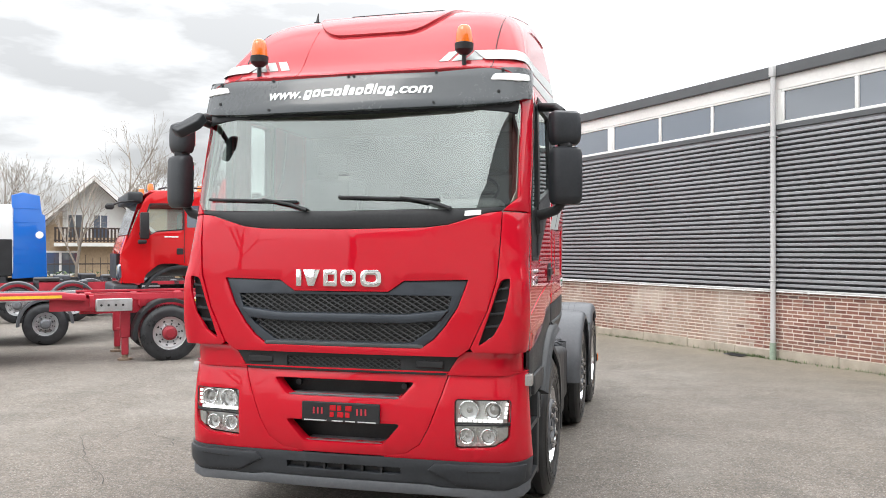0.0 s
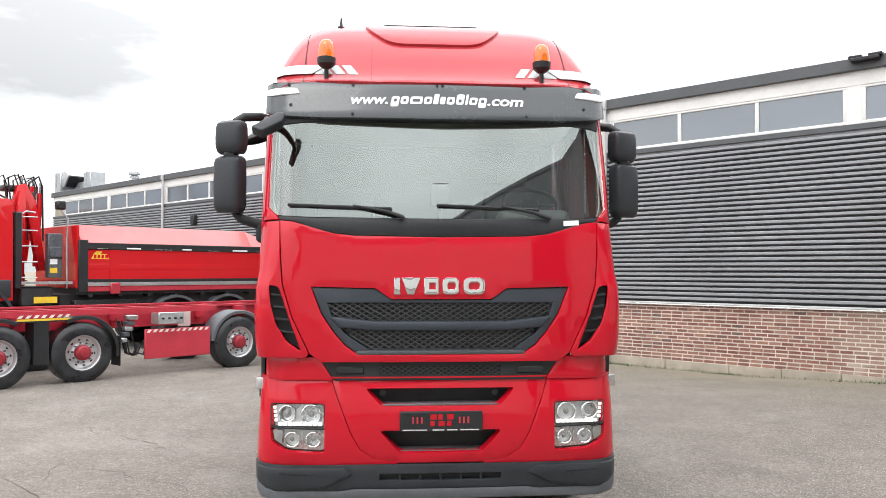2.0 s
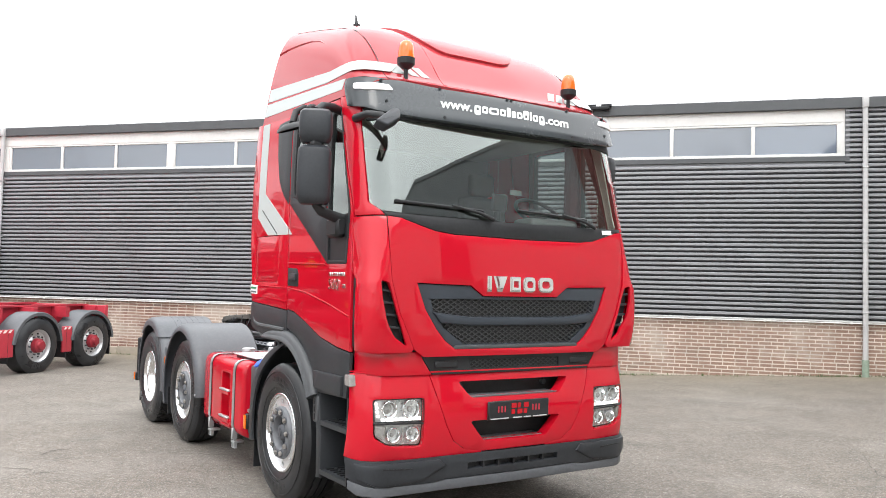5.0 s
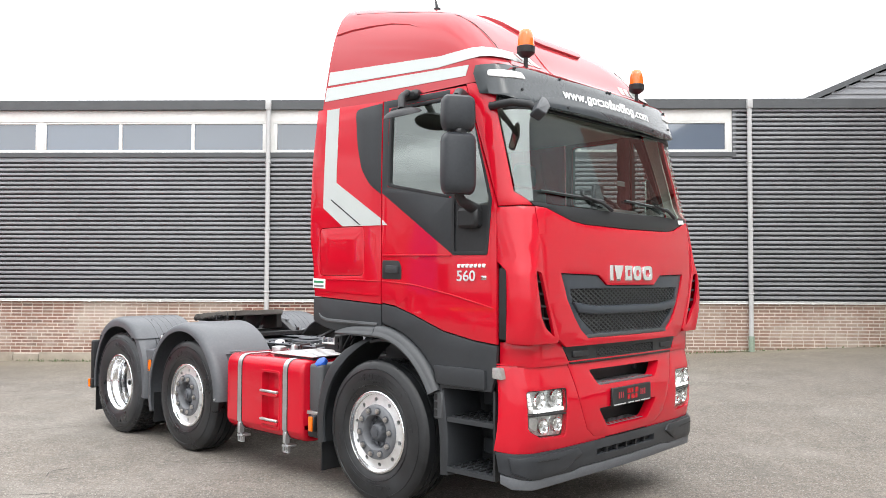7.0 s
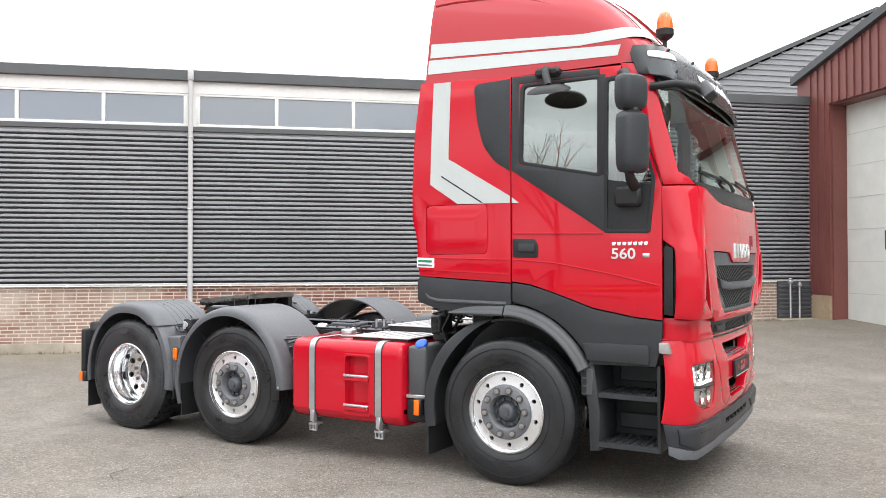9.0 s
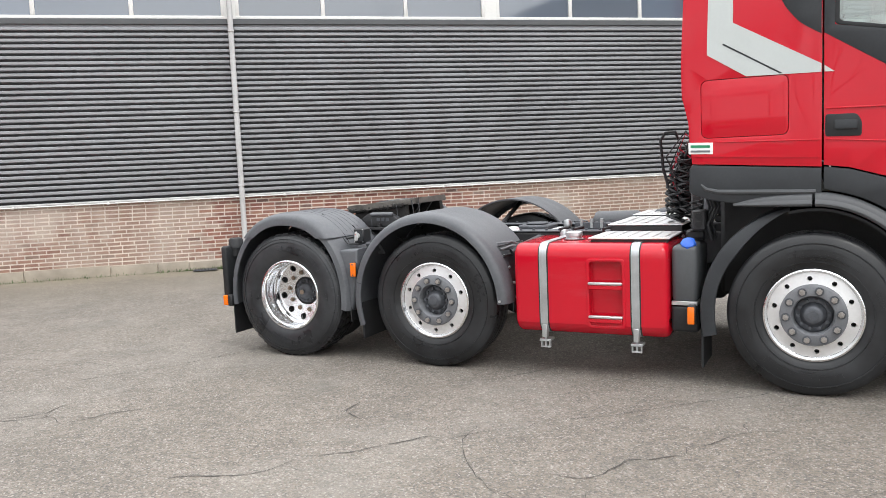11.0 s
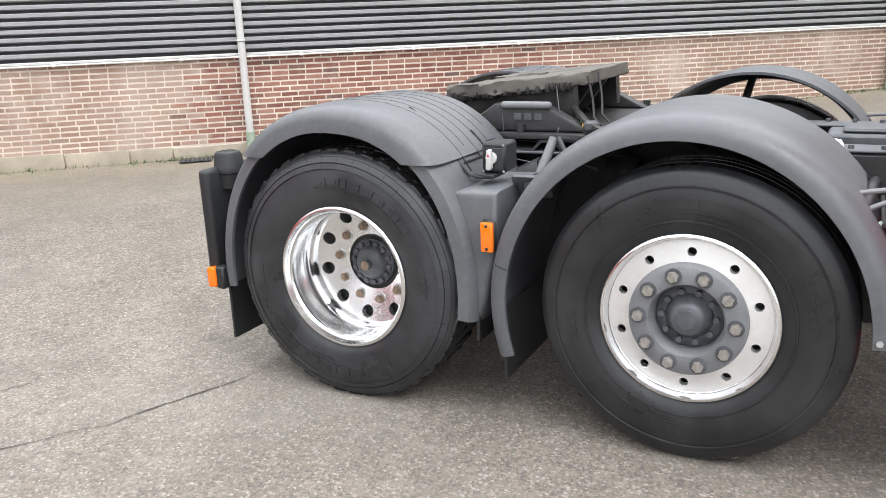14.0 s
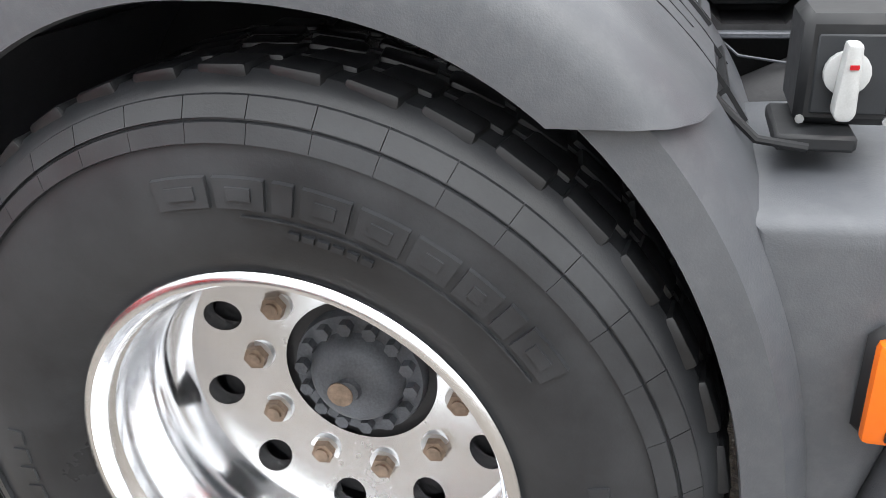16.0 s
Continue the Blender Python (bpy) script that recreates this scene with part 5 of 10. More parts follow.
    rear = sided("sleeper_side", [(1.364, 3.14), (1.364, 1.545), (2.19, 1.592), (2.205, 1.70), (2.215, 1.88), (2.235, 1.97), (2.258, 2.06), (2.260, 2.3), (2.238, 2.75), (2.185, 3.18)], RED, side, holes=[hatch], step=0.2, edge=0.008, label="red sleeper side wall with reflective chevron")
    inset = [(y + (0.003 if y < 1.85 else -0.003), z + (0.003 if z < 2 else -0.003)) for y, z in hatch]
    sided("locker_hatch", inset, RED, side, rear, lift=-0.002)
    sided("quarter_cover", rounded([(1.690, 3.115), (1.655, 2.82), (1.60, 2.62), (1.50, 2.49), (1.368, 2.405), (1.368, 3.125)], [0.06, 0.05, 0.05, 0.05, 0, 0], 3), DARKGREY, side, rear, lift=0.004, thick=0.01)
    sided("reflective_stripe", [(2.06, 3.165), (2.085, 2.335), (1.83, 2.170), (1.368, 2.160), (1.368, 2.215), (1.915, 2.535), (1.90, 3.160)], SILVER, side, rear, lift=0.0035, thick=0.005, edge=0)
    sided("stripe_tip", [(1.350, 2.203), (1.350, 2.160), (1.29, 2.158)], SILVER, side, door, lift=0.0035, thick=0.005, edge=0)
    sided("stripe_line", [(1.985, 2.395), (1.62, 2.172), (1.60, 2.172), (1.975, 2.402)], DARKGREY, side, rear, lift=0.0048, thick=0.004, edge=0)
    sided("seal_strip", [(2.19, 1.654), (2.19, 1.642), (1.37, 1.604), (1.37, 1.616)], RED, side, rear, lift=0.006, thick=0.006, edge=0)
    sided("side_crease", [(2.03, 1.742), (2.03, 1.732), (1.37, 1.718), (1.37, 1.728)], RED, side, rear, lift=0.006, thick=0.008, edge=0.003)
    sided("door_crease", [(1.345, 1.728), (1.345, 1.718), (1.0, 1.692), (0.6, 1.620), (0.22, 1.535), (0.22, 1.545), (0.6, 1.630), (1.0, 1.702)], RED, side, door, lift=0.006, thick=0.008, edge=0.003)
    lb = sided("maker_plate", [(2.215, 1.742), (2.215, 1.662), (2.05, 1.656), (2.05, 1.736)], STICKER, side, rear, lift=0.004, thick=0.006, edge=0.001)
    sided("text_bar", [(2.20, 1.688), (2.20, 1.674), (2.07, 1.669), (2.07, 1.683)], HUBGREY, side, rear, lift=0.006, thick=0.004, edge=0)
    sided("green_bar", [(2.20, 1.724), (2.20, 1.706), (2.07, 1.701), (2.07, 1.719)], GREENINK, side, rear, lift=0.006, thick=0.004, edge=0)
    # black lower skirt
    arch = arcpts(YF, 0.53, 0.80, 0.86, 28, 88, 10)
    low = [(1.352, 1.545), (1.352, 1.40)] + [(YF - (p[0] - YF), p[1]) for p in arch[::-1]][1:] + [(0.70, 0.955), (0.245, 0.965), (0.205, 1.10), (0.195, 1.285), (0.4, 1.305), (0.7, 1.36), (1.0, 1.465), (1.2, 1.525)]
    sided("door_skirt", low, DARKGREY, side, step=0.2, lift=-0.004, edge=0.008)
    sided("step_panel", rounded([(0.775, 1.115), (0.745, 0.985), (0.285, 0.975), (0.285, 1.115)], 0.02, 2), DARKGREY, side, lift=0.02, thick=0.03, edge=0.008)
    sided("rear_skirt", [(2.19, 1.585), (2.212, 1.56), (2.215, 1.395), (2.19, 1.372), (2.06, 1.332), (1.93, 1.312), (1.80, 1.305), (1.364, 1.33), (1.364, 1.538)], DARKGREY, side, step=0.2, lift=-0.002, edge=0.010)
    # front arch flare and mudguard
    def sweep(name, mat, a0, a1, prof, c=(YF, 0.53), rx=1.0, rz=1.0, n=26, label="", parent=truck):
        bm = bmesh.new()
        rows = []
        for i in range(n + 1):
            a = radians(a0 + (a1 - a0) * i / n)
            rows.append([bm.verts.new((side * x, c[0] + r * rx * math.cos(a), c[1] + r * rz * math.sin(a))) for x, r in prof])
        k = len(prof)
        for r0, r1 in zip(rows, rows[1:]):
            for j in range(k):
                bm.faces.new((r0[j], r0[(j + 1) % k], r1[(j + 1) % k], r1[j]))
        bm.faces.new(rows[0])
        bm.faces.new(rows[-1][::-1])
        return part(name, bm, mat, parent, label)
    flare = [(1.235, 0.87), (1.262, 0.868), (1.285, 0.858), (1.300, 0.838), (1.304, 0.818), (1.306, 0.812), (1.318, 0.800), (1.322, 0.780), (1.314, 0.764), (1.296, 0.758), (1.24, 0.765)]
    # rear flare: runs almost level under the sleeper and thins out to a point
    bm, rows = bmesh.new(), []
    for i in range(15):
        u = i / 14
        k = 0.78 * (1 - 0.80 * u ** 3)
        zc = 0.53 + 0.797 - 0.026 * u ** 3
        rows.append([bm.verts.new((side * (1.235 + (x - 1.235) * (0.35 + 0.65 * k)), 1.42 + 0.50 * u, zc + (r - 0.815) * k)) for x, r in flare])
    kk = len(flare)
    for r0, r1 in zip(rows, rows[1:]):
        for j in range(kk):
            bm.faces.new((r0[j], r0[(j + 1) % kk], r1[(j + 1) % kk], r1[j]))
    bm.faces.new(rows[0])
    bm.faces.new(rows[-1][::-1])
    part("arch_flare", bm, TRIMGREY, truck)
    sweep("arch_flare", TRIMGREY, 90.8, 151, [(x, 0.80 + (r - 0.815) * 0.85) for x, r in flare], rx=0.92, n=20)
    ledge = [(2.135, 1.447), (2.10, 1.413), (2.02, 1.393), (1.86, 1.388), (1.62, 1.384), (1.40, 1.380)]
    part("skirt_ledge", tube(bmesh.new(), [(side * 1.262, y, z) for y, z in ledge], [0.008, 0.014, 0.017, 0.018, 0.018, 0.018], 8), TRIMGREY, truck)
    # mudguard, whose lip runs out to a point at the top
    bm, rows = bmesh.new(), []
    lip = [(0.78, 0.742), (1.235, 0.742), (1.268, 0.735), (1.280, 0.715), (1.282, 0.640), (1.262, 0.636), (1.22, 0.712), (0.78, 0.722)]
    for i in range(27):
        a = radians(-13 + 91 * i / 26)
        f = max(0.0, (i - 15) / 11) ** 1.4
        rows.append([bm.verts.new((side * (x - 0.10 * f * (x > 1.0)), YF + r * math.cos(a), 0.53 + 1.03 * r * math.sin(a))) for x, r in ((x, r + (0.722 - r) * 0.94 * f if r < 0.72 else r) for x, r in lip)])
    for r0, r1 in zip(rows, rows[1:]):
        for j in range(8):
            bm.faces.new((r0[j], r0[(j + 1) % 8], r1[(j + 1) % 8], r1[j]))
    bm.faces.new(rows[0])
    bm.faces.new(rows[-1][::-1])
    part("mudguard", bm, DARKGREY, truck, "dark grey front mudguard")
    sweep("mudguard_inner", DARKGREY, 76, 185, [(0.78, 0.735), (1.19, 0.735), (1.19, 0.715), (0.78, 0.715)], rx=0.92, n=20)
    part("mud_flap", boxes((min(side * 0.82, side * 1.22), max(side * 0.82, side * 1.22), 2.135, 2.15, 0.12, 0.42)), BLACK, truck)
    # entry steps
    xa, xb = sorted((side * 0.86, side * 1.255))
    # box is black to stand in for the shaded void behind the treads
    st = part("step_box", boxes((xa, xb, 0.215, 0.235, 0.36, 0.97), (min(side * 0.84, side * 0.86), max(side * 0.84, side * 0.86), 0.23, 0.76, 0.34, 0.98)), BLACK, truck, "moulded entry steps, box blackened for the shade behind")
    bm = bmesh.new()
    prism(bm, [(0.70, 0.97), (0.80, 0.97), (0.745, 0.62), (0.735, 0.32), (0.66, 0.33), (0.655, 0.60)], "x", xa, xb, 0.012)
    part("step_side", bm, DARKGREY, st)
    xo = side * 1.262
    brk = part("mudguard_bracket", boxes((min(side * 1.20, xo), max(side * 1.20, xo), 0.70, 0.80, 0.72, 0.93), bevel=0.015), TRIMGREY, st)
    for k in range(3):
        part("bracket_slot", boxes((min(xo, xo + side * 0.004), max(xo, xo + side * 0.004), 0.755, 0.785, 0.745 + k * 0.058, 0.790 + k * 0.058)), BLACK, st)
    for z, y1 in ((0.752, 0.665), (0.395, 0.67)):
        bm = boxes((xa, xb + 0 if side < 0 else xb, 0.235, y1, z - 0.035, z))
        part("tread", bm, DARKGREY, st)
        bm = bmesh.new()
        for i in range(7):
            for j in range(4):
                px = side * (0.93 + j * 0.085)
                py = 0.27 + i * 0.058
                box(bm, px - 0.03, px + 0.03, py - 0.006, py + 0.006, z, z + 0.010)
        tagged(part("tread_stud", bm, BLACK, st), kind="stuff")
        part("riser", boxes((min(side * 0.88, side * 0.9), max(side * 0.88, side * 0.9), 0.30, 0.62, z + 0.05, z + 0.17), bevel=0.01), DARKGREY, st)


build_side(-1)
build_side(1)


ROOF_Z0 = 3.145


def roof_top(y):
    ks = [(0.10, 3.24), (0.30, 3.30), (0.42, 3.47), (0.55, 3.62), (0.70, 3.76), (0.88, 3.865), (1.1, 3.93), (1.4, 4.01), (1.8, 4.115), (2.1, 4.185), (2.6, 4.22)]
    for (a, za), (b, zb) in zip(ks, ks[1:]):
        if y <= b:
            t = max(0, (y - a) / (b - a))
            return za + (zb - za) * t
    return ks[-1][1]


def roof_sec(y):
    top = sum(roof_top(y + d) for d in (-0.08, -0.04, 0, 0.04, 0.08)) / 5
    return top - ROOF_Z0, 1.235 - 0.30 * max(0, 0.42 - y)


RP, RQ = 8.0, 5.0


def roof_taper(z):
    return 1 - 0.138 * max(0, z - ROOF_Z0)


def roof_at(y, a):
    """A point of the roof's skin at station y, a from 0 (one eaves) to pi (the other)."""
    h, hw = roof_sec(y)
    c, s = math.cos(a), math.sin(a)
    z = ROOF_Z0 + h * abs(s) ** (2 / RQ)
    x = -hw * math.copysign(abs(c) ** (2 / RP), c) * roof_taper(z)
    return (x, y + 0.05 * (abs(x) / hw) ** 4 * max(0, 1 - y), z)


def roof_side(y, z):
    """The roof's half width at a height on its flank."""
    h, hw = roof_sec(y)
    s = min(1, max(0, (z - ROOF_Z0) / h)) ** (RQ / 2)
    return hw * math.sqrt(max(0, 1 - s * s)) ** (2 / RP) * roof_taper(z)


def roof_over(x, y):
    """The roof's height over a place."""
    lo, hi = 0.0, math.pi / 2
    for _ in range(40):
        m = (lo + hi) / 2
        if abs(roof_at(y, m)[0]) > abs(x):
            lo = m
        else:
            hi = m
    return roof_at(y, lo)[2]


def roof_front(x, z):
    """How far back the roof's brow lies at a height."""
    lo, hi = 0.12, 1.4
    for _ in range(30):
        m = (lo + hi) / 2
        if roof_over(x, m) < z:
            lo = m
        else:
            hi = m
    return (x, lo + 0.05 * (abs(x) / 1.2) ** 4 * max(0, 1 - lo), z)


def build_roof():
    bm, rows, n = bmesh.new(), [], 64
    ys = [0.16, 0.20, 0.25, 0.30, 0.35, 0.40, 0.45, 0.50, 0.56, 0.62, 0.70, 0.78, 0.88, 1.0, 1.15, 1.3, 1.5, 1.7, 1.9, 2.08, 2.155]
    for y in ys:
        rows.append([bm.verts.new(roof_at(y, math.pi * i / n)) for i in range(n + 1)])
    for a, b in zip(rows, rows[1:]):
        for i in range(n):
            bm.faces.new((a[i], a[i + 1], b[i + 1], b[i]))
    bm.faces.new(rows[-1])
    bm.faces.new(rows[0][::-1])
    roof = part("high_roof", bm, ROOFRED, truck, "red high roof spoiler with reflective stripes", 50)
    for side in (-1, 1):
        fl = lambda a, z: (side * roof_side(a * side, z), a * side, z)
        for pts in ([(2.13, 3.515), (2.13, 3.395), (0.80, 3.319), (0.80, 3.408)], [(2.14, 3.375), (2.14, 3.255), (0.52, 3.205), (0.50, 3.285)]):
            part("reflective_stripe", panel(bmesh.new(), [(y * side, z) for y, z in pts], fl, 0.004, 0.15, 0.003, (), 0), SILVER, roof)
        def corner(a, z):
            """The roof's skin at a bearing from its middle and a height."""
            lo, hi = 0.3, 1.5
            for _ in range(26):
                m = (lo + hi) / 2
                if 1.0 - m * math.cos(a) > 0.12 and roof_over(m * math.sin(a), 1.0 - m * math.cos(a)) > z and m * abs(math.sin(a)) < 1.3:
                    lo = m
                else:
                    hi = m
            return (lo * math.sin(a), 1.0 - lo * math.cos(a), z)
        band = [(radians(80.5), 3.321), (radians(80.5), 3.408), (radians(70), 3.415), (radians(60), 3.425), (radians(54), 3.43), (radians(54), 3.345), (radians(60), 3.340), (radians(70), 3.328)]
        part("reflective_stripe", panel(bmesh.new(), band if side > 0 else mirror_x(band), corner, 0.004, 0.06, 0.004, (), 0), SILVER, roof)
        bw = lambda a, z: roof_front(a, z)
        for pts in ([(0.905, 3.345), (0.905, 3.43), (0.835, 3.43), (0.775, 3.345)], [(0.75, 3.345), (0.81, 3.43), (0.74, 3.43), (0.68, 3.345)], [(0.655, 3.345), (0.715, 3.43), (0.645, 3.43), (0.585, 3.345)]):
            q = pts if side > 0 else mirror_x(pts)
            part("reflective_stripe", panel(bmesh.new(), q, bw, 0.004, 0.05, 0.004, (), 0), SILVER, roof)
    for side in (-1, 1):
        line = [(2.13, 3.86), (1.95, 3.865), (1.7, 3.85), (1.45, 3.82), (1.25, 3.77), (1.08, 3.70)]
        part("roof_crease", tube(bmesh.new(), [(side * (roof_side(y, z) - 0.004), y, z) for y, z in line], [0.016, 0.016, 0.015, 0.012, 0.009, 0.004], 8), ROOFRED, roof)
    top = lambda x, y: (x, y, roof_over(x, y))
    plate = rounded([(-0.56, 1.95), (-0.545, 0.80), (-0.37, 0.575), (0.37, 0.575), (0.545, 0.80), (0.56, 1.95)], [0.1, 0.15, 0.15, 0.15, 0.15, 0.1], 5)
    part("roof_plateau", panel(bmesh.new(), plate, top, 0.04, 0.12, 0.020, (), 0.014), ROOFRED, roof)
    hatch = part("roof_hatch", panel(bmesh.new(), rounded([(-0.40, 1.75), (-0.40, 1.12), (0.40, 1.12), (0.40, 1.75)], 0.05, 3), top, 0.03, 0.2, 0.030, (), 0.008), BLACK, roof, "black tilting roof hatch")
    bm = cyl(bmesh.new(), (-0.76, 1.25, roof_over(-0.76, 1.25) - 0.01), (-0.76, 1.25, roof_over(-0.76, 1.25) + 0.015), 0.03, 14)
    cyl(bm, (-0.76, 1.25, roof_over(-0.76, 1.25) + 0.012), (-0.76, 1.27, roof_over(-0.76, 1.25) + 0.10), 0.016, 10, 0.005)
    part("antenna", bm, BLACK, roof)
    for x in (-0.985, -0.49, 0.985):
        pts = [roof_front(x, 3.26 + 0.03 * k) for k in range(4)]
        pts += [(x, y, roof_over(x, y)) for y in (0.45, 0.55, 0.65, 0.8, 1.0, 1.3, 1.6, 2.0) if y > pts[-1][1] + 0.04]
        part("roof_seam", tube(bmesh.new(), pts, 0.003, 6), RED2 if abs(x) < 0.6 else BLACK, roof)
    # visor
    vs = lambda s, z: wrap(s, z, 1.258, 0.015 + 0.34 * (z - 3.0), 0.2, 0.085)
    def sv(y, z):
        return s_of(y, z, 1.258, 0.015 + 0.34 * (z - 3.0), 0.2, 0.085)
    hv = [(0.0, 2.965), (0.80, 2.976), (1.0, 2.986), (1.15, 3.000), (1.22, 3.018), (sv(0.36, 3.05), 3.05), (sv(0.42, 3.2), 3.20), (sv(0.40, 3.255), 3.255), (1.20, 3.255), (0.9, 3.248), (0.62, 3.228), (0.0, 3.228)]
    visor = skin("sun_visor", hv + mirror_x(hv)[1:-1], VISOR, surf=vs, thick=0.03, step=0.09, edge=0.010, label="smoked grey sun visor with white bars and marker lamps")
    for side in (-1, 1):
        q = rounded([(0.995, 3.160), (1.19, 3.150), (1.30, 3.165), (1.29, 3.208), (1.02, 3.205)], 0.015, 3)
        part("marker_lamp", panel(bmesh.new(), q if side > 0 else mirror_x(q), vs, 0.02, 0.06, 0.008, (), 0.004), STICKER, visor, "white marker lamp")
        for s, z in ((0.62, 3.225), (0.62, 3.0), (1.08, 3.232), (1.06, 3.075), (0.02, 3.222)):
            c = Vector(vs(side * s, z))
            part("screw", cyl(bmesh.new(), c + Vector((0, 0.005, 0)), c - Vector((0, 0.008, 0)), 0.011, 10), BLACK, visor)
    # web address: its ends lettered, the firm's name as plain leaning shapes
    def lettering(body, x0, x1, z0):
        cu = bpy.data.curves.new("visor_text", "FONT")
        cu.body, cu.size, cu.extrude, cu.offset, cu.shear = body, 0.105, 0.0008, 0.0028, 0.2
        tmp = new("visor_text", cu)
        me = bpy.data.meshes.new_from_object(tmp.evaluated_get(bpy.context.evaluated_depsgraph_get()))
        bpy.data.objects.remove(tmp)
        bm = bmesh.new()
        bm.from_mesh(me)
        a, b = min(v.co.x for v in bm.verts), max(v.co.x for v in bm.verts)
        for v in bm.verts:
            p = vs(x0 + (v.co.x - a) * (x1 - x0) / (b - a), z0 + v.co.y)
            v.co = (p[0], p[1] - 0.0035 - v.co.z, p[2])
        part("visor_text", bm, STICKER, visor)
    lettering("www.", -0.635, -0.372, 3.078)
    lettering(".com", 0.338, 0.605, 3.078)
    def glyph(x0, x1, z0, z1, r, counter=None):
        lean = lambda pl: [(x + 0.2 * (z - 3.078), z) for x, z in pl]
        box_ = lambda a, b, c, d, q: rounded([(a, c), (b, c), (b, d), (a, d)], q, 3)
        holes = [lean(box_(x0 + 0.017, x1 - 0.017, counter[0], counter[1], 0.006))] if counter else ()
        part("letter_shape", panel(bmesh.new(), lean(box_(x0, x1, z0, z1, r)), vs, 0.002, 0.2, 0.0025, holes, 0), STICKER, visor)
    widths = [0.056, 0.056, 0.088, 0.056, 0.036, 0.038, 0.056, 0.056, 0.018, 0.056, 0.056]
    x, gap = -0.352, (0.68 - sum(widths)) / 10
    for k, wd in enumerate(widths):
        low, high = 3.078 - (0.020 if k in (0, 10) else 0), 3.135 + (0.022 if k in (4, 7, 8) else 0)
        glyph(x, x + wd, low, high, min(0.016, wd * 0.3), (3.094, 3.119) if wd > 0.05 else None)
        x += wd + gap
    hd = [(-1.2, 2.93), (-0.9, 2.955), (0.9, 2.955), (1.2, 2.93), (1.235, 3.13), (-1.235, 3.13)]
    skin("header_band", hd, BLACK, lift=0.006, thick=0.02)
    # beacons
    for bx in (-0.82, 0.78):
        y = 0.285
        b = part("beacon", lathe(bmesh.new(), [(3.20, 0.016), (3.375, 0.016), (3.378, 0.030), (3.395, 0.052), (3.41, 0.066), (3.455, 0.068), (3.46, 0.060)], 28, "z", (bx, y, 0)), BLACK, truck, "amber warning beacon on a short pole")
        part("dome", lathe(bmesh.new(), [(3.456, 0.062), (3.50, 0.060), (3.545, 0.054), (3.575, 0.044), (3.588, 0.028), (3.592, 0.001)], 28, "z", (bx, y, 0)), AMBERGLOW, b)
    return roof


roof = build_roof()


def arch(name, mat, side, c, rx, rz, a0, a1, prof, n=36, label="", parent=truck, above=None, below=None, front=None):
    """A shell swept over an elliptic arc; prof: (x, add to the radius). Cut level above or below a height if one is given.
    front: radius and exponent of a squarer front half."""
    bm, rows = bmesh.new(), []
    for i in range(n + 1):
        a = radians(a0 + (a1 - a0) * i / n)
        ca, ry = math.cos(a), rx
        if front and ca < 0:
            ca, ry = -abs(ca) ** front[1], front[0]
        rows.append([bm.verts.new((side * x, c[0] + (ry + r) * ca, c[1] + (rz + r) * math.sin(a))) for x, r in prof])
    k = len(prof)
    for r0, r1 in zip(rows, rows[1:]):
        for j in range(k):
            bm.faces.new((r0[j], r0[(j + 1) % k], r1[(j + 1) % k], r1[j]))
    bm.faces.new(rows[0])
    bm.faces.new(rows[-1][::-1])
    for z, up in ((above, -1), (below, 1)):
        if z is not None:
            cut = bmesh.ops.bisect_plane(bm, geom=bm.verts[:] + bm.edges[:] + bm.faces[:], plane_co=(0, 0, z), plane_no=(0, 0, up), clear_outer=True)
            bmesh.ops.holes_fill(bm, edges=[e for e in cut["geom_cut"] if isinstance(e, bmesh.types.BMEdge)])
    return part(name, bm, mat, parent, label)


LIPPED = [(0.62, 0.0), (1.14, 0.0), (1.235, -0.004), (1.280, -0.014), (1.306, -0.034), (1.316, -0.060), (1.318, -0.112), (1.305, -0.114), (1.300, -0.066), (1.284, -0.040), (1.22, -0.020), (1.14, -0.014), (0.62, -0.014)]
SLIM = [(0.62, -0.006), (1.12, -0.006), (1.22, -0.012), (1.268, -0.024), (1.294, -0.046), (1.302, -0.092), (1.289, -0.094), (1.280, -0.056), (1.25, -0.038), (1.20, -0.026), (1.12, -0.020), (0.62, -0.020)]
SQ = (0.702, 0.80)
LIPMID = [(x, r + 0.024 if r < -0.1 else r) for x, r in LIPPED]
LIP = [(1.150, 0.0), (1.235, -0.004), (1.280, -0.014), (1.306, -0.034), (1.316, -0.060), (1.318, -0.088), (1.305, -0.090), (1.300, -0.066), (1.284, -0.040), (1.22, -0.020), (1.150, -0.014)]


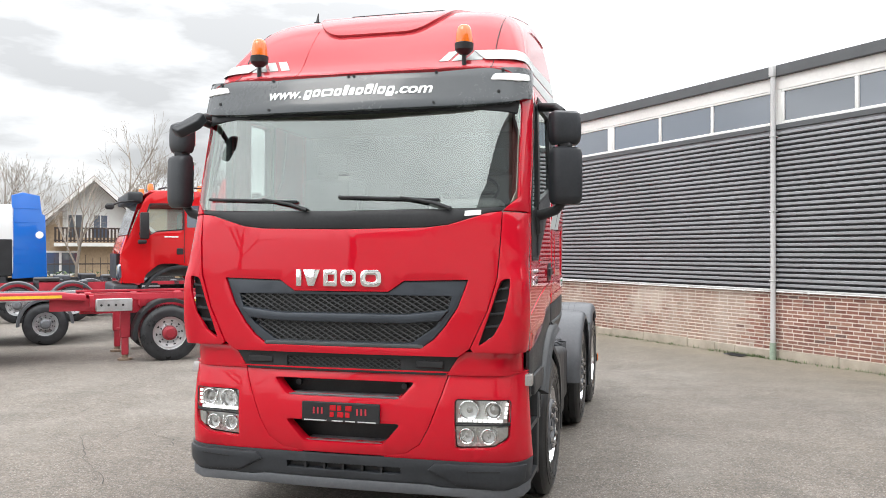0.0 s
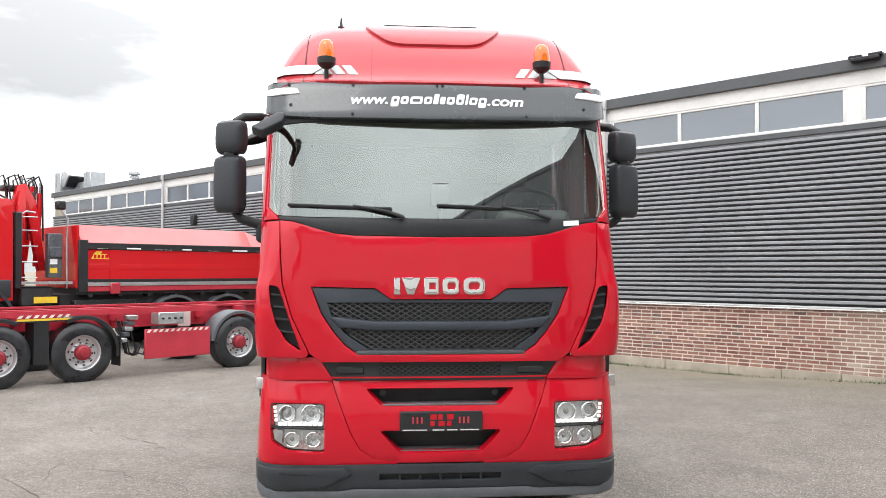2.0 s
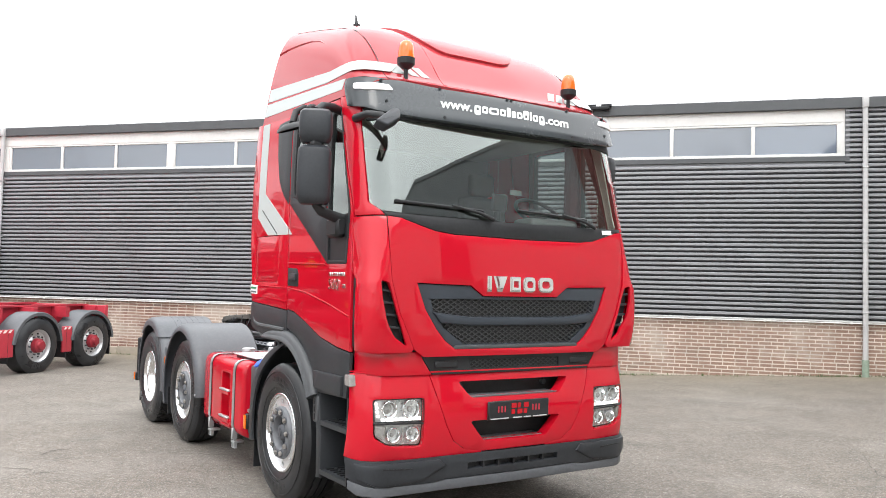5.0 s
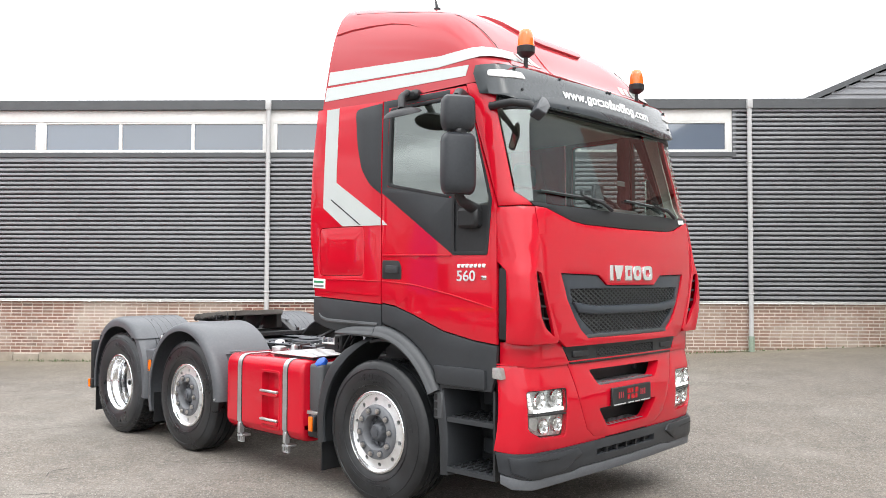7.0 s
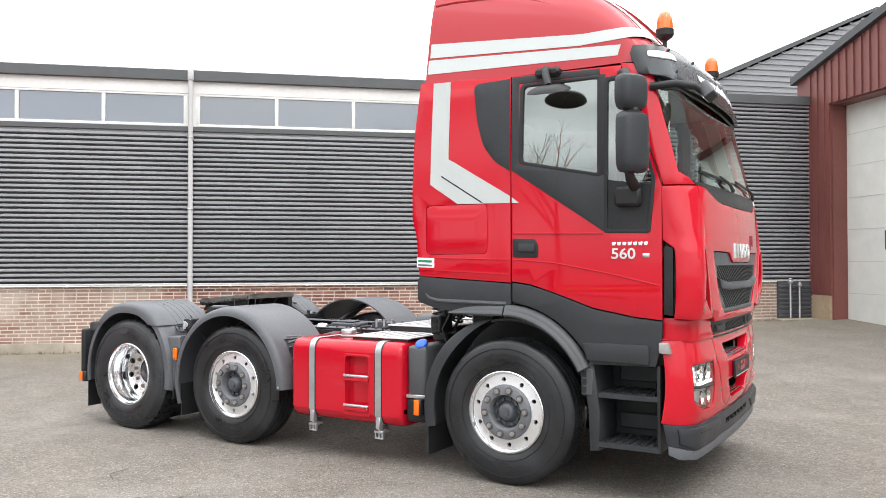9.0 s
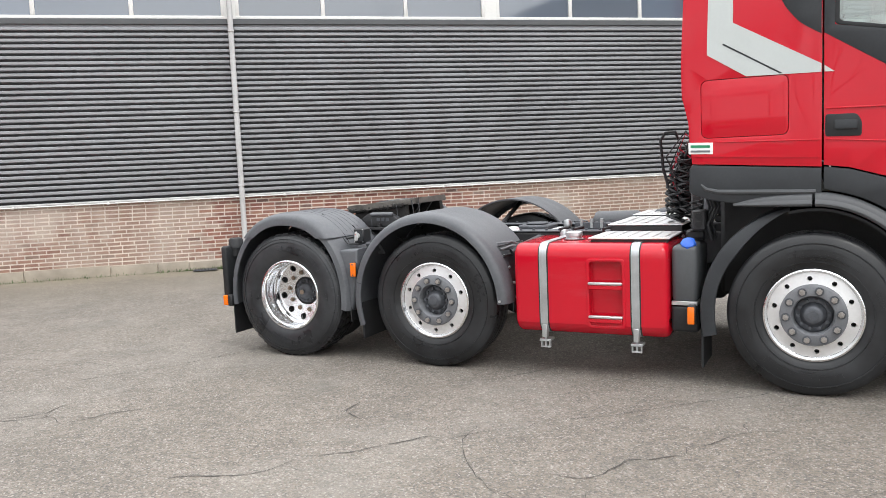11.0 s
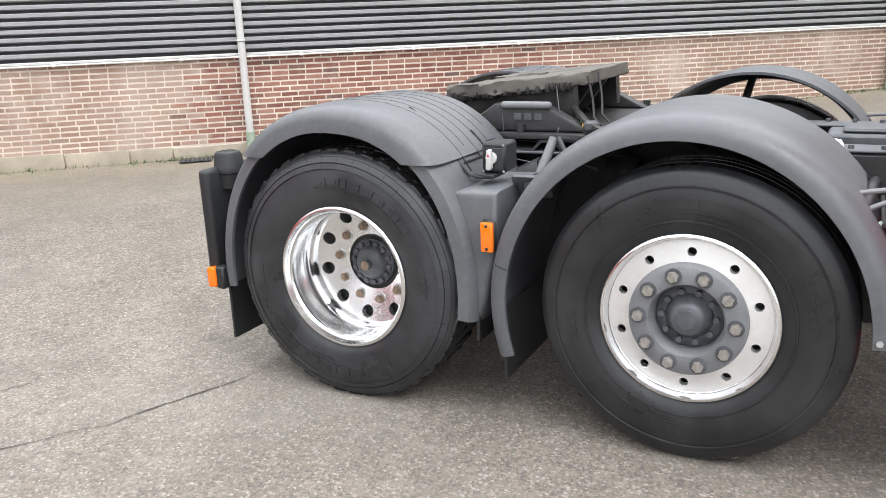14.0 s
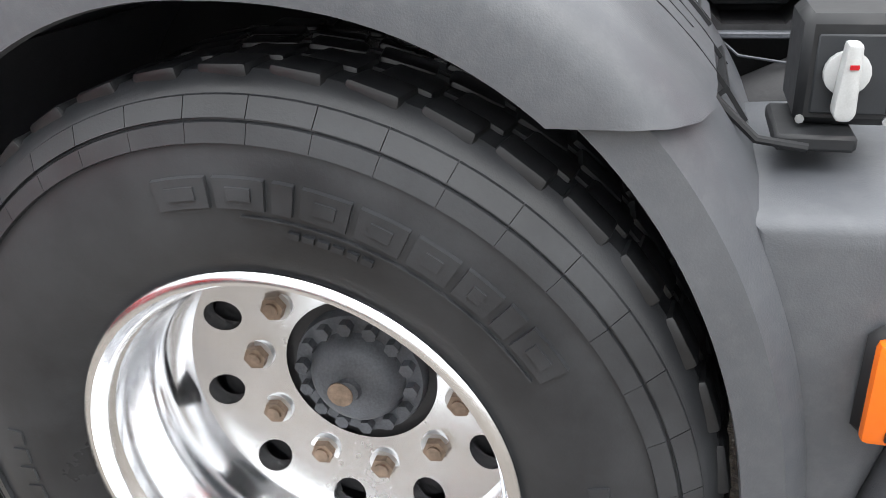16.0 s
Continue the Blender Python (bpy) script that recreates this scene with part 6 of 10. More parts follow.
def build_rear(side):
    fm = arch("mudguard", FENDER, side, (4.335, 0.535), 0.728, 0.748, -19, 143, LIPMID, label="grey plastic mudguard over the middle axle")
    arch("mudguard_end", FENDER, side, (4.335, 0.535), 0.728, 0.748, 142, 179.5, LIP, parent=fm)
    cover = arch("mudguard_cover", LIPBLACK, side, (4.335, 0.535), 0.723, 0.743, 142, 186, [(0.62, -0.004), (1.155, -0.004), (1.155, -0.016), (0.62, -0.016)], parent=fm)
    for x, a in ((1.12, 150), (1.12, 158), (1.12, 168), (1.12, 177)):
        y, z = 4.335 + 0.720 * math.cos(radians(a)), 0.535 + 0.740 * math.sin(radians(a))
        part("fixing_bolt", cyl(bmesh.new(), (side * x, y, z), (side * x, y + 0.016 * math.cos(radians(a)), z + 0.016 * math.sin(radians(a))), 0.011, 8), GALV, fm)
    # round stay and its two thin rods, out of the frame to the mudguard
    y, z = 4.335 + 0.733 * math.cos(radians(148)), 0.535 + 0.748 * math.sin(radians(148))
    st = part("mudguard_stay", tube(bmesh.new(), [(side * 0.47, 3.60, 0.985), (side * 0.60, 3.585, 1.00), (side * 1.02, 3.62, 0.955), (side * 1.06, 3.66, 0.93)], 0.032, 12), LIPBLACK, truck)
    for dz, dy in ((0.055, 0.10), (0.0, 0.05)):
        part("stay_rod", tube(bmesh.new(), [(side * 1.00, 3.615, 0.975 + dz * 0.3), (side * 1.05, 3.66, 0.985 + dz * 0.6), (side * 1.10, y + dy, z + dz + 0.015)], 0.009, 8), HUBGREY, st)
        part("rod_bolt", cyl(bmesh.new(), (side * 1.10, y + dy, z + dz + 0.005), (side * 1.10, y + dy - 0.012, z + dz + 0.03), 0.012, 8), GALV, st)
    fr = arch("mudguard", FENDER, side, (5.79, 0.535), 0.665, 0.760, 20, 165, LIPPED, 60, label="grey plastic mudguard over the drive axle", above=1.065, front=SQ)
    for a0, a1 in ((-8, 60), (105, 189)):
        arch("mudguard_end", FENDER, side, (5.79, 0.535), 0.660, 0.754, a0, a1, SLIM, parent=fr, below=1.088, front=(0.697, 0.80))
    # pressed ribs on the top of the drive mudguard
    for k in range(6):
        x = 0.70 + k * 0.075
        end = (126, 134)[k % 2] + 1.5 * k
        arch("mudguard_groove", BLACK, side, (5.79, 0.535), 0.665, 0.760, 60, end, [(x, -0.004), (x, 0.0012), (x + 0.0035, 0.0012), (x + 0.0035, -0.004)], 18, parent=fr, front=SQ)
    for x0, x1, an in ((0.86, 1.08, 137.5), (0.70, 0.80, 133)):
        arch("mudguard_groove", BLACK, side, (5.79, 0.535), 0.665, 0.760, an, an + 0.5, [(x0, -0.004), (x0, 0.0015), (x1, 0.0015 if x1 < 1.2 else -0.008), (x1, -0.012)], 2, parent=fr, front=SQ)
    for x, a0, a1 in ((0.84, 127, 135),):
        arch("clamp_strap", BLACK, side, (5.79, 0.535), 0.665, 0.760, a0, a1, [(x, -0.002), (x, 0.005), (x + 0.010, 0.005), (x + 0.010, -0.002)], 8, parent=fr, front=SQ)
    arch("mudguard_joint", BLACK, side, (4.335, 0.535), 0.728, 0.748, 12, 12.35, [(x + 0.0008, r + 0.0008) for x, r in LIPMID], 2, parent=fm)
    for f, c, rx, rz, a in ((fm, (4.335, 0.535), 0.728, 0.748, 150), (fr, (5.79, 0.535), 0.640, 0.728, 60)):
        an = radians(a)
        y, z = c[0] + (rx + 0.012) * math.cos(an), c[1] + (rz + 0.012) * math.sin(an)
        bm = tube(bmesh.new(), [(side * 0.66, y, z - 0.006), (side * 1.14, y, z - 0.004)], 0.008, 8)
        part("clamp_strap", bm, BLACK, f)
    part("fixing_bolt", cyl(bmesh.new(), (side * 1.305, 3.675, 0.565), (side * 1.325, 3.675, 0.565), 0.011, 8), GALV, fm)
    # added dark plates stand in for the shade inside the near arches
    for c, rx, rz in (((4.335, 0.535), 0.71, 0.735), ((5.79, 0.535), 0.65, 0.74)):
        pts = [(c[0] + rx * math.cos(radians(a)), c[1] + rz * math.sin(radians(a))) for a in range(-12, 193, 12)]
        xa, xb = sorted((side * 0.605, side * 0.62))
        if side < 0:
            part("arch_shade_plate", prism(bmesh.new(), pts, "x", xa, xb), DARKGREY, truck)
    # valley bracket between the mudguards with the isolator switch
    xa, xb = sorted((side * 0.78, side * 1.255))
    bm = bmesh.new()
    prism(bm, [(5.215, 0.955), (5.02, 0.965), (5.035, 0.72), (5.085, 0.50), (5.125, 0.40), (5.15, 0.55)], "x", xa, xb, 0.028, 3)
    br = part("mudguard_bracket", bm, FENDER, truck, "grey bracket between the mudguards")
    ear = lambda a, z: (side * (1.10 - 0.9 * (0.99 - z)), a * side, z)
    oval = rounded([(4.905, 0.925), (4.985, 0.925), (4.985, 0.975), (4.905, 0.975)], 0.024, 4)
    out = rounded([(4.875, 0.90), (5.03, 0.895), (5.03, 1.0), (4.875, 1.0)], 0.018, 3)
    part("bracket_ear", panel(bmesh.new(), [(y * side, z) for y, z in out], ear, 0.012, 0.3, 0.0, [[(y * side, z) for y, z in oval]], 0.003), FENDER, br)
    mk = part("side_marker", boxes((min(side * 1.25, side * 1.275), max(side * 1.25, side * 1.275), 5.026, 5.090, 0.722, 0.856), bevel=0.012), BLACK, truck, "amber side marker lamp")
    part("lens", boxes((min(side * 1.272, side * 1.292), max(side * 1.272, side * 1.292), 5.031, 5.085, 0.728, 0.850), bevel=0.008, seg=2), AMBER, mk)
    part("screw", boxes((min(side * 1.288, side * 1.296), max(side * 1.288, side * 1.296), 5.053, 5.063, 0.738, 0.748)), BLACK, mk)
    part("screw", boxes((min(side * 1.288, side * 1.296), max(side * 1.288, side * 1.296), 5.053, 5.063, 0.830, 0.840)), BLACK, mk)
    if side < 0:
        sw = part("isolator_box", boxes((-1.080, -0.95, 5.060, 5.165, 1.005, 1.128), bevel=0.010), BLACK, truck, "black isolator switch box with a pale key")
        part("foot", boxes((-1.115, -0.98, 5.10, 5.185, 0.985, 1.004), bevel=0.004), BLACK, sw)
        part("switch_face", boxes((-1.083, -1.079, 5.070, 5.150, 1.020, 1.108), bevel=0.002), DARKGREY, sw)
        bm = lathe(bmesh.new(), [(-1.084, 0.024), (-1.094, 0.024), (-1.096, 0.020), (-1.096, 0.001)], 18, "x", (0, 5.118, 1.068))
        prism(bm, rounded([(5.111, 1.105), (5.108, 1.030), (5.113, 1.022), (5.127, 1.022), (5.131, 1.030), (5.126, 1.105)], 0.004, 2), "x", -1.122, -1.094, 0.003)
        part("switch_key", bm, KEYWHITE, sw, "white plastic switch key")
        part("key_mark", boxes((-1.1235, -1.1215, 5.113, 5.122, 1.079, 1.084)), RED2, sw)
        for y, z in ((5.068, 1.013), (5.158, 1.013), (5.068, 1.120)):
            part("screw", cyl(bmesh.new(), (-1.079, y, z), (-1.083, y, z), 0.005, 8), GALV, sw)
        cable = [(-1.03, 5.52, 1.260), (-1.06, 5.42, 1.205), (-1.09, 5.33, 1.130), (-1.11, 5.25, 1.040), (-1.115, 5.205, 0.998), (-1.115, 5.15, 0.990)]
        part("cable", tube(bmesh.new(), cable, 0.0055, 8), BLACK, truck)
    # tail lamp housing and flaps
    xa, xb = sorted((side * 0.80, side * 1.285))
    tl = part("tail_lamp", boxes((xa, xb, 6.470, 6.535, 0.44, 0.985), bevel=0.024, seg=3), BLACK, truck, "black tail lamp housing with amber side lamp")
    cx = side * 1.13
    part("socket_cap", lathe(bmesh.new(), [(0.88, 0.001), (0.88, 0.062), (0.95, 0.066), (0.955, 0.074), (0.975, 0.076), (0.985, 0.070), (1.035, 0.066), (1.05, 0.056), (1.054, 0.040), (1.050, 0.036), (1.050, 0.001)], 28, "z", (cx, 6.47, 0)), BLACK, tl)
    part("lamp_foot", boxes((min(side * 1.26, side * 1.315), max(side * 1.26, side * 1.315), 6.415, 6.465, 0.42, 0.53), bevel=0.008), BLACK, tl)
    part("amber_lens", boxes((min(side * 1.28, side * 1.325), max(side * 1.28, side * 1.325), 6.455, 6.507, 0.427, 0.525), bevel=0.010, seg=2), AMBER, tl)
    xa, xb = sorted((side * 0.70, side * 1.25))
    part("mud_flap", boxes((xa, xb, 6.435, 6.448, 0.15, 0.50)), BLACK, truck)
    part("mud_flap", boxes((xa, xb, 4.995, 5.008, 0.18, 0.50)), BLACK, truck)
    # no flap here: added dark plate stands in for shade between the mudguards
    part("mud_flap", boxes((xa, xb, 5.115, 5.128, 0.33, 0.60)), BLACK, truck)


for sd in (-1, 1):
    build_rear(sd)


def build_chassis():
    ch = part("chassis_rail", boxes((-0.46, -0.385, 0.6, 6.62, 0.78, 1.04), bevel=0.01), FRAMEBLACK, truck, "black ladder frame rail")
    part("chassis_rail", boxes((0.385, 0.46, 0.6, 6.62, 0.78, 1.04), bevel=0.01), FRAMEBLACK, truck)
    for sx in (-1, 1):
        part("rail_flange", boxes((min(sx * 0.30, sx * 0.468), max(sx * 0.30, sx * 0.468), 2.3, 6.60, 1.040, 1.050), bevel=0.003), HUBDARK, ch)
        part("rail_plate", boxes((min(sx * 0.46, sx * 0.47), max(sx * 0.46, sx * 0.47), 3.62, 4.02, 0.80, 1.03), bevel=0.003), FRAMEBLACK, ch)
        for k in range(26):
            y, z = 2.40 + 0.155 * k, 1.005 - 0.05 * (k % 2)
            part("rail_bolt", cyl(bmesh.new(), (sx * 0.458, y, z), (sx * 0.478, y, z), 0.013, 6), HUBDARK if k % 3 else GALV, ch)
        for k in range(16):
            y = 2.62 + 0.12 * k
            part("flange_bolt", cyl(bmesh.new(), (sx * 0.42, y, 1.049), (sx * 0.42, y, 1.066), 0.012, 6), HUBDARK, ch)
    # valve block, brackets and reservoirs between and beside the rails
    vb = part("valve_block", boxes((-0.24, 0.02, 3.62, 3.92, 0.98, 1.08), (-0.20, -0.04, 3.68, 3.86, 1.08, 1.10), bevel=0.012), HUBDARK, truck)
    for k in range(5):
        part("valve_port", cyl(bmesh.new(), (-0.22 + 0.05 * k, 3.60, 1.035), (-0.22 + 0.05 * k, 3.56, 1.035), 0.013, 8), GALV, vb)
    bk = part("hose_bracket", boxes((-0.30, -0.28, 3.08, 3.36, 1.05, 1.11), (-0.30, -0.10, 3.20, 3.22, 1.05, 1.10), bevel=0.004), HUBDARK, truck)
    for k in range(3):
        part("hose_end", cyl(bmesh.new(), (-0.29, 3.12 + 0.09 * k, 1.06), (-0.29, 3.12 + 0.09 * k, 1.14), 0.016, 8), GALV, bk)
    part("air_reservoir", lathe(bmesh.new(), [(3.00, 0.001), (3.005, 0.06), (3.03, 0.105), (3.06, 0.115), (3.44, 0.115), (3.47, 0.105), (3.495, 0.06), (3.50, 0.001)], 24, "y", (0.80, 0, 1.02)), FENDER, truck)
    part("control_unit", boxes((0.62, 0.98, 2.62, 2.86, 1.0, 1.15), bevel=0.02), HUBDARK, truck)
    for y in (2.35, 2.95, 3.55, 4.75, 6.35, 6.58):
        part("cross_member", boxes((-0.39, 0.39, y - 0.05, y + 0.05, 0.84, 0.98), bevel=0.012), FRAMEBLACK, truck)
    part("engine_block", boxes((-0.55, 0.55, 0.35, 2.1, 0.55, 1.35), (-0.30, 0.30, 2.1, 2.8, 0.62, 0.95), (-0.9, 0.9, 0.12, 0.35, 0.45, 1.15), bevel=0.03), FRAMEBLACK, truck)
    part("prop_shaft", cyl(bmesh.new(), (0, 2.8, 0.75), (0, 5.5, 0.60), 0.06, 14), FRAMEBLACK, truck)
    part("differential", lathe(bmesh.new(), [(-0.22, 0.02), (-0.20, 0.18), (0, 0.24), (0.2, 0.18), (0.22, 0.02)], 20, "y", (0, YR, HZ + 0.02)), FRAMEBLACK, truck)
    for side in (-1, 1):
        for y in (4.05, 4.70, 5.45, 6.15):
            part("air_bellows", lathe(bmesh.new(), [(0.42, 0.10), (0.45, 0.13), (0.52, 0.14), (0.56, 0.12), (0.60, 0.14), (0.68, 0.135), (0.74, 0.10)], 20, "z", (side * 0.50, y, 0.05)), BLACK, truck)
        part("brake_chamber", cyl(bmesh.new(), (side * 0.62, 5.30, 0.80), (side * 0.62, 5.05, 0.92), 0.085, 18), FRAMEBLACK, truck)
        part("brake_can", lathe(bmesh.new(), [(0.0, 0.001), (0.0, 0.07), (0.05, 0.082), (0.06, 0.088), (0.07, 0.082), (0.13, 0.075), (0.14, 0.001)], 22, "y", (side * 0.74, 4.60, 0.96)), FRAMEBLACK, truck)
        part("brake_hose", tube(bmesh.new(), [(side * 0.80, 4.76, 0.98), (side * 0.84, 4.88, 1.04), (side * 0.74, 4.95, 1.10), (side * 0.55, 4.9, 1.06)], 0.012, 8), BLACK, truck)
        # damper seen between the mudguards
        part("damper", cyl(bmesh.new(), (side * 0.72, 4.98, 1.10), (side * 0.90, 5.06, 0.78), 0.021, 12), HUBGREY, truck)
        part("stay", cyl(bmesh.new(), (side * 0.46, 3.72, 0.93), (side * 1.10, 3.76, 0.95), 0.022, 10), FRAMEBLACK, truck)
        part("stay", cyl(bmesh.new(), (side * 0.46, 5.83, 1.02), (side * 1.10, 5.79, 1.24), 0.022, 10), FRAMEBLACK, truck)
        part("stay", cyl(bmesh.new(), (side * 0.46, 4.38, 1.02), (side * 1.10, 4.38, 1.24), 0.022, 10), FRAMEBLACK, truck)
    rng = random.Random(8)
    for k in range(5):
        x, z = -0.24 + 0.12 * k, 0.985 + 0.015 * (k % 3)
        pts = [(x + rng.uniform(-0.02, 0.02), y, z + rng.uniform(-0.015, 0.02)) for y in (2.3, 2.8, 3.3, 3.8, 4.3)]
        part("air_line", tube(bmesh.new(), pts, 0.009 + 0.004 * (k % 2), 8), BLACK, truck)
    for x, y, z, r in ((-0.40, 3.90, 1.06, 0.055), (0.10, 3.55, 1.08, 0.04), (-0.62, 3.35, 1.05, 0.035), (-0.30, 2.85, 1.08, 0.03)):
        part("valve_cap", lathe(bmesh.new(), [(z - 0.05, r), (z, r), (z + 0.02, r * 0.8), (z + 0.028, 0.001)], 18, "z", (x, y, 0)), STICKER if r > 0.05 else GALV, truck)
    part("air_tank", cyl(bmesh.new(), (0.72, 2.6, 0.72), (0.72, 3.55, 0.72), 0.16, 24), FRAMEBLACK, truck)
    part("silencer", boxes((0.55, 1.20, 2.2, 3.1, 0.32, 1.0), bevel=0.06, seg=3), FRAMEBLACK, truck)
    part("silencer", boxes((0.55, 1.18, 3.15, 3.6, 0.40, 0.95), bevel=0.06, seg=3), FRAMEBLACK, truck)
    # fifth wheel
    fw = new("fifth_wheel")
    fw.parent = truck
    tagged(fw, "greasy black coupling plate")
    tilt = Matrix.Translation((0, 5.31, 1.296)) @ Matrix.Rotation(radians(-5.4), 4, "X")
    top = [(-0.47, 0.05), (-0.46, -0.26), (-0.36, -0.38), (0.36, -0.38), (0.46, -0.26), (0.47, 0.05), (0.42, 0.34), (0.28, 0.40), (0.10, 0.20), (0.055, -0.05), (-0.055, -0.05), (-0.10, 0.20), (-0.28, 0.40), (-0.42, 0.34)]
    slab = prism(bmesh.new(), rounded(top, 0.05, 3), "z", -0.025, 0.028, 0.010)
    bmesh.ops.subdivide_edges(slab, edges=[e for e in slab.edges if e.calc_length() > 0.06], cuts=3, use_grid_fill=True)
    rng = random.Random(5)
    for v in slab.verts:
        v.co += Vector((rng.uniform(-0.007, 0.007), rng.uniform(-0.007, 0.007), rng.uniform(-0.006, 0.005) - (0.008 * rng.random() if v.co.z < 0 else 0)))
    bmesh.ops.transform(slab, matrix=tilt, verts=slab.verts[:])
    part("coupling_plate", slab, PLATEDIRT, fw, "mud-caked coupling plate")
    # ragged grease hanging from the plate's edge
    for k in range(26):
        y = -0.30 + 0.024 * k
        p = tilt @ Vector((-0.455 + (0.0 if y < 0.1 else 0.15 * (y - 0.1)), y, -0.03))
        part("grease_lump", lathe(bmesh.new(), [(-0.020, 0.001), (-0.014, 0.010 + rng.uniform(0, 0.008)), (0.006, 0.020), (0.022, 0.016), (0.026, 0.001)], 7, "z", p + Vector((rng.uniform(0, 0.02), 0, rng.uniform(-0.004, 0.006)))), GREASE, fw)
    for sx in (-1, 1):
        xa, xb = sorted((sx * 0.33, sx * 0.40))
        part("plate_rib", prism(bmesh.new(), [(4.99, 1.14), (5.60, 1.17), (5.55, 1.24), (5.0, 1.30)], "x", xa, xb), GREASE, fw)
        part("web_rib", prism(bmesh.new(), [(4.96, 1.325), (5.10, 1.13), (5.45, 1.13), (5.62, 1.255)], "x", sx * 0.12 - 0.02, sx * 0.12 + 0.02), GREASE, fw)
        bm = prism(bmesh.new(), [(4.86, 1.10), (5.52, 1.10), (5.34, 1.225), (5.10, 1.225)], "x", sx * 0.50 - 0.045, sx * 0.50 + 0.045, 0.015)
        part("pedestal", bm, FRAMEBLACK, fw)
        part("pivot_bar", boxes((sx * 0.545 - 0.02, sx * 0.545 + 0.02, 5.055, 5.30, 1.205, 1.238), bevel=0.014, seg=3), HUBGREY, fw, "grey pivot bar")
        bm = bmesh.new()
        for i in range(3):
            box(bm, sx * 0.546 - 0.005, sx * 0.546 + 0.005, 5.10 + i * 0.05, 5.135 + i * 0.05, 1.155, 1.185)
        part("cast_mark", bm, HUBDARK, fw)
    # saddle plate with its wavy edge
    wave = [(4.80, 1.072), (5.62, 1.072), (5.62, 1.098), (4.80, 1.098)]
    part("base_plate", prism(bmesh.new(), wave, "x", -0.60, 0.60, 0.006), FRAMEBLACK, fw)
    low = [(4.80, 1.070)]
    for i in range(3):
        y = 4.84 + i * 0.25
        low += [(y, 1.070), (y + 0.04, 1.030), (y + 0.14, 1.030), (y + 0.18, 1.070)]
    low += [(5.62, 1.070), (5.62, 1.060)]
    for i in (2, 1, 0):
        y = 4.84 + i * 0.25
        low += [(y + 0.188, 1.060), (y + 0.146, 1.018), (y + 0.034, 1.018), (y - 0.008, 1.060)]
    low += [(4.80, 1.060)]
    part("saddle_edge", prism(bmesh.new(), low, "x", -0.60, 0.60), FRAMEBLACK, fw)
    part("frame_strip", boxes((-0.615, 0.615, 4.60, 5.75, 1.008, 1.020), bevel=0.003), HUBDARK, fw)
    for side in (-1, 1):
        for y in (4.88, 5.20, 5.55):
            part("mount_bolt", cyl(bmesh.new(), (side * 0.56, y, 1.098), (side * 0.56, y, 1.135), 0.020, 6), FRAMEBLACK, fw)
    part("grease_nipple", cyl(bmesh.new(), (-0.52, 4.90, 1.098), (-0.52, 4.90, 1.15), 0.017, 10), YELLOW, fw)
    part("release_wire", tube(bmesh.new(), [(-0.46, 5.06, 1.30), (-0.52, 5.02, 1.15), (-0.62, 5.02, 1.02), (-0.66, 5.09, 0.975), (-0.63, 5.20, 0.985), (-0.56, 5.28, 1.04), (-0.54, 5.30, 1.20)], 0.0025, 6), HUBDARK, fw)
    part("release_wire", tube(bmesh.new(), [(-0.40, 4.93, 1.34), (-0.42, 4.90, 1.24), (-0.46, 4.88, 1.16), (-0.50, 4.84, 1.13)], 0.006, 6), BLACK, fw)
    part("release_wire", tube(bmesh.new(), [(-0.30, 4.91, 1.35), (-0.34, 4.88, 1.25), (-0.40, 4.86, 1.17), (-0.46, 4.80, 1.13)], 0.006, 6), BLACK, fw)
    part("release_handle", tube(bmesh.new(), [(-0.36, 5.02, 1.20), (-0.58, 4.86, 1.135), (-0.64, 4.70, 1.10)], 0.017, 8), GREASE, fw)
    part("handle_knuckle", boxes((-0.60, -0.55, 4.83, 4.89, 1.11, 1.16), bevel=0.012), HUBDARK, fw)


build_chassis()


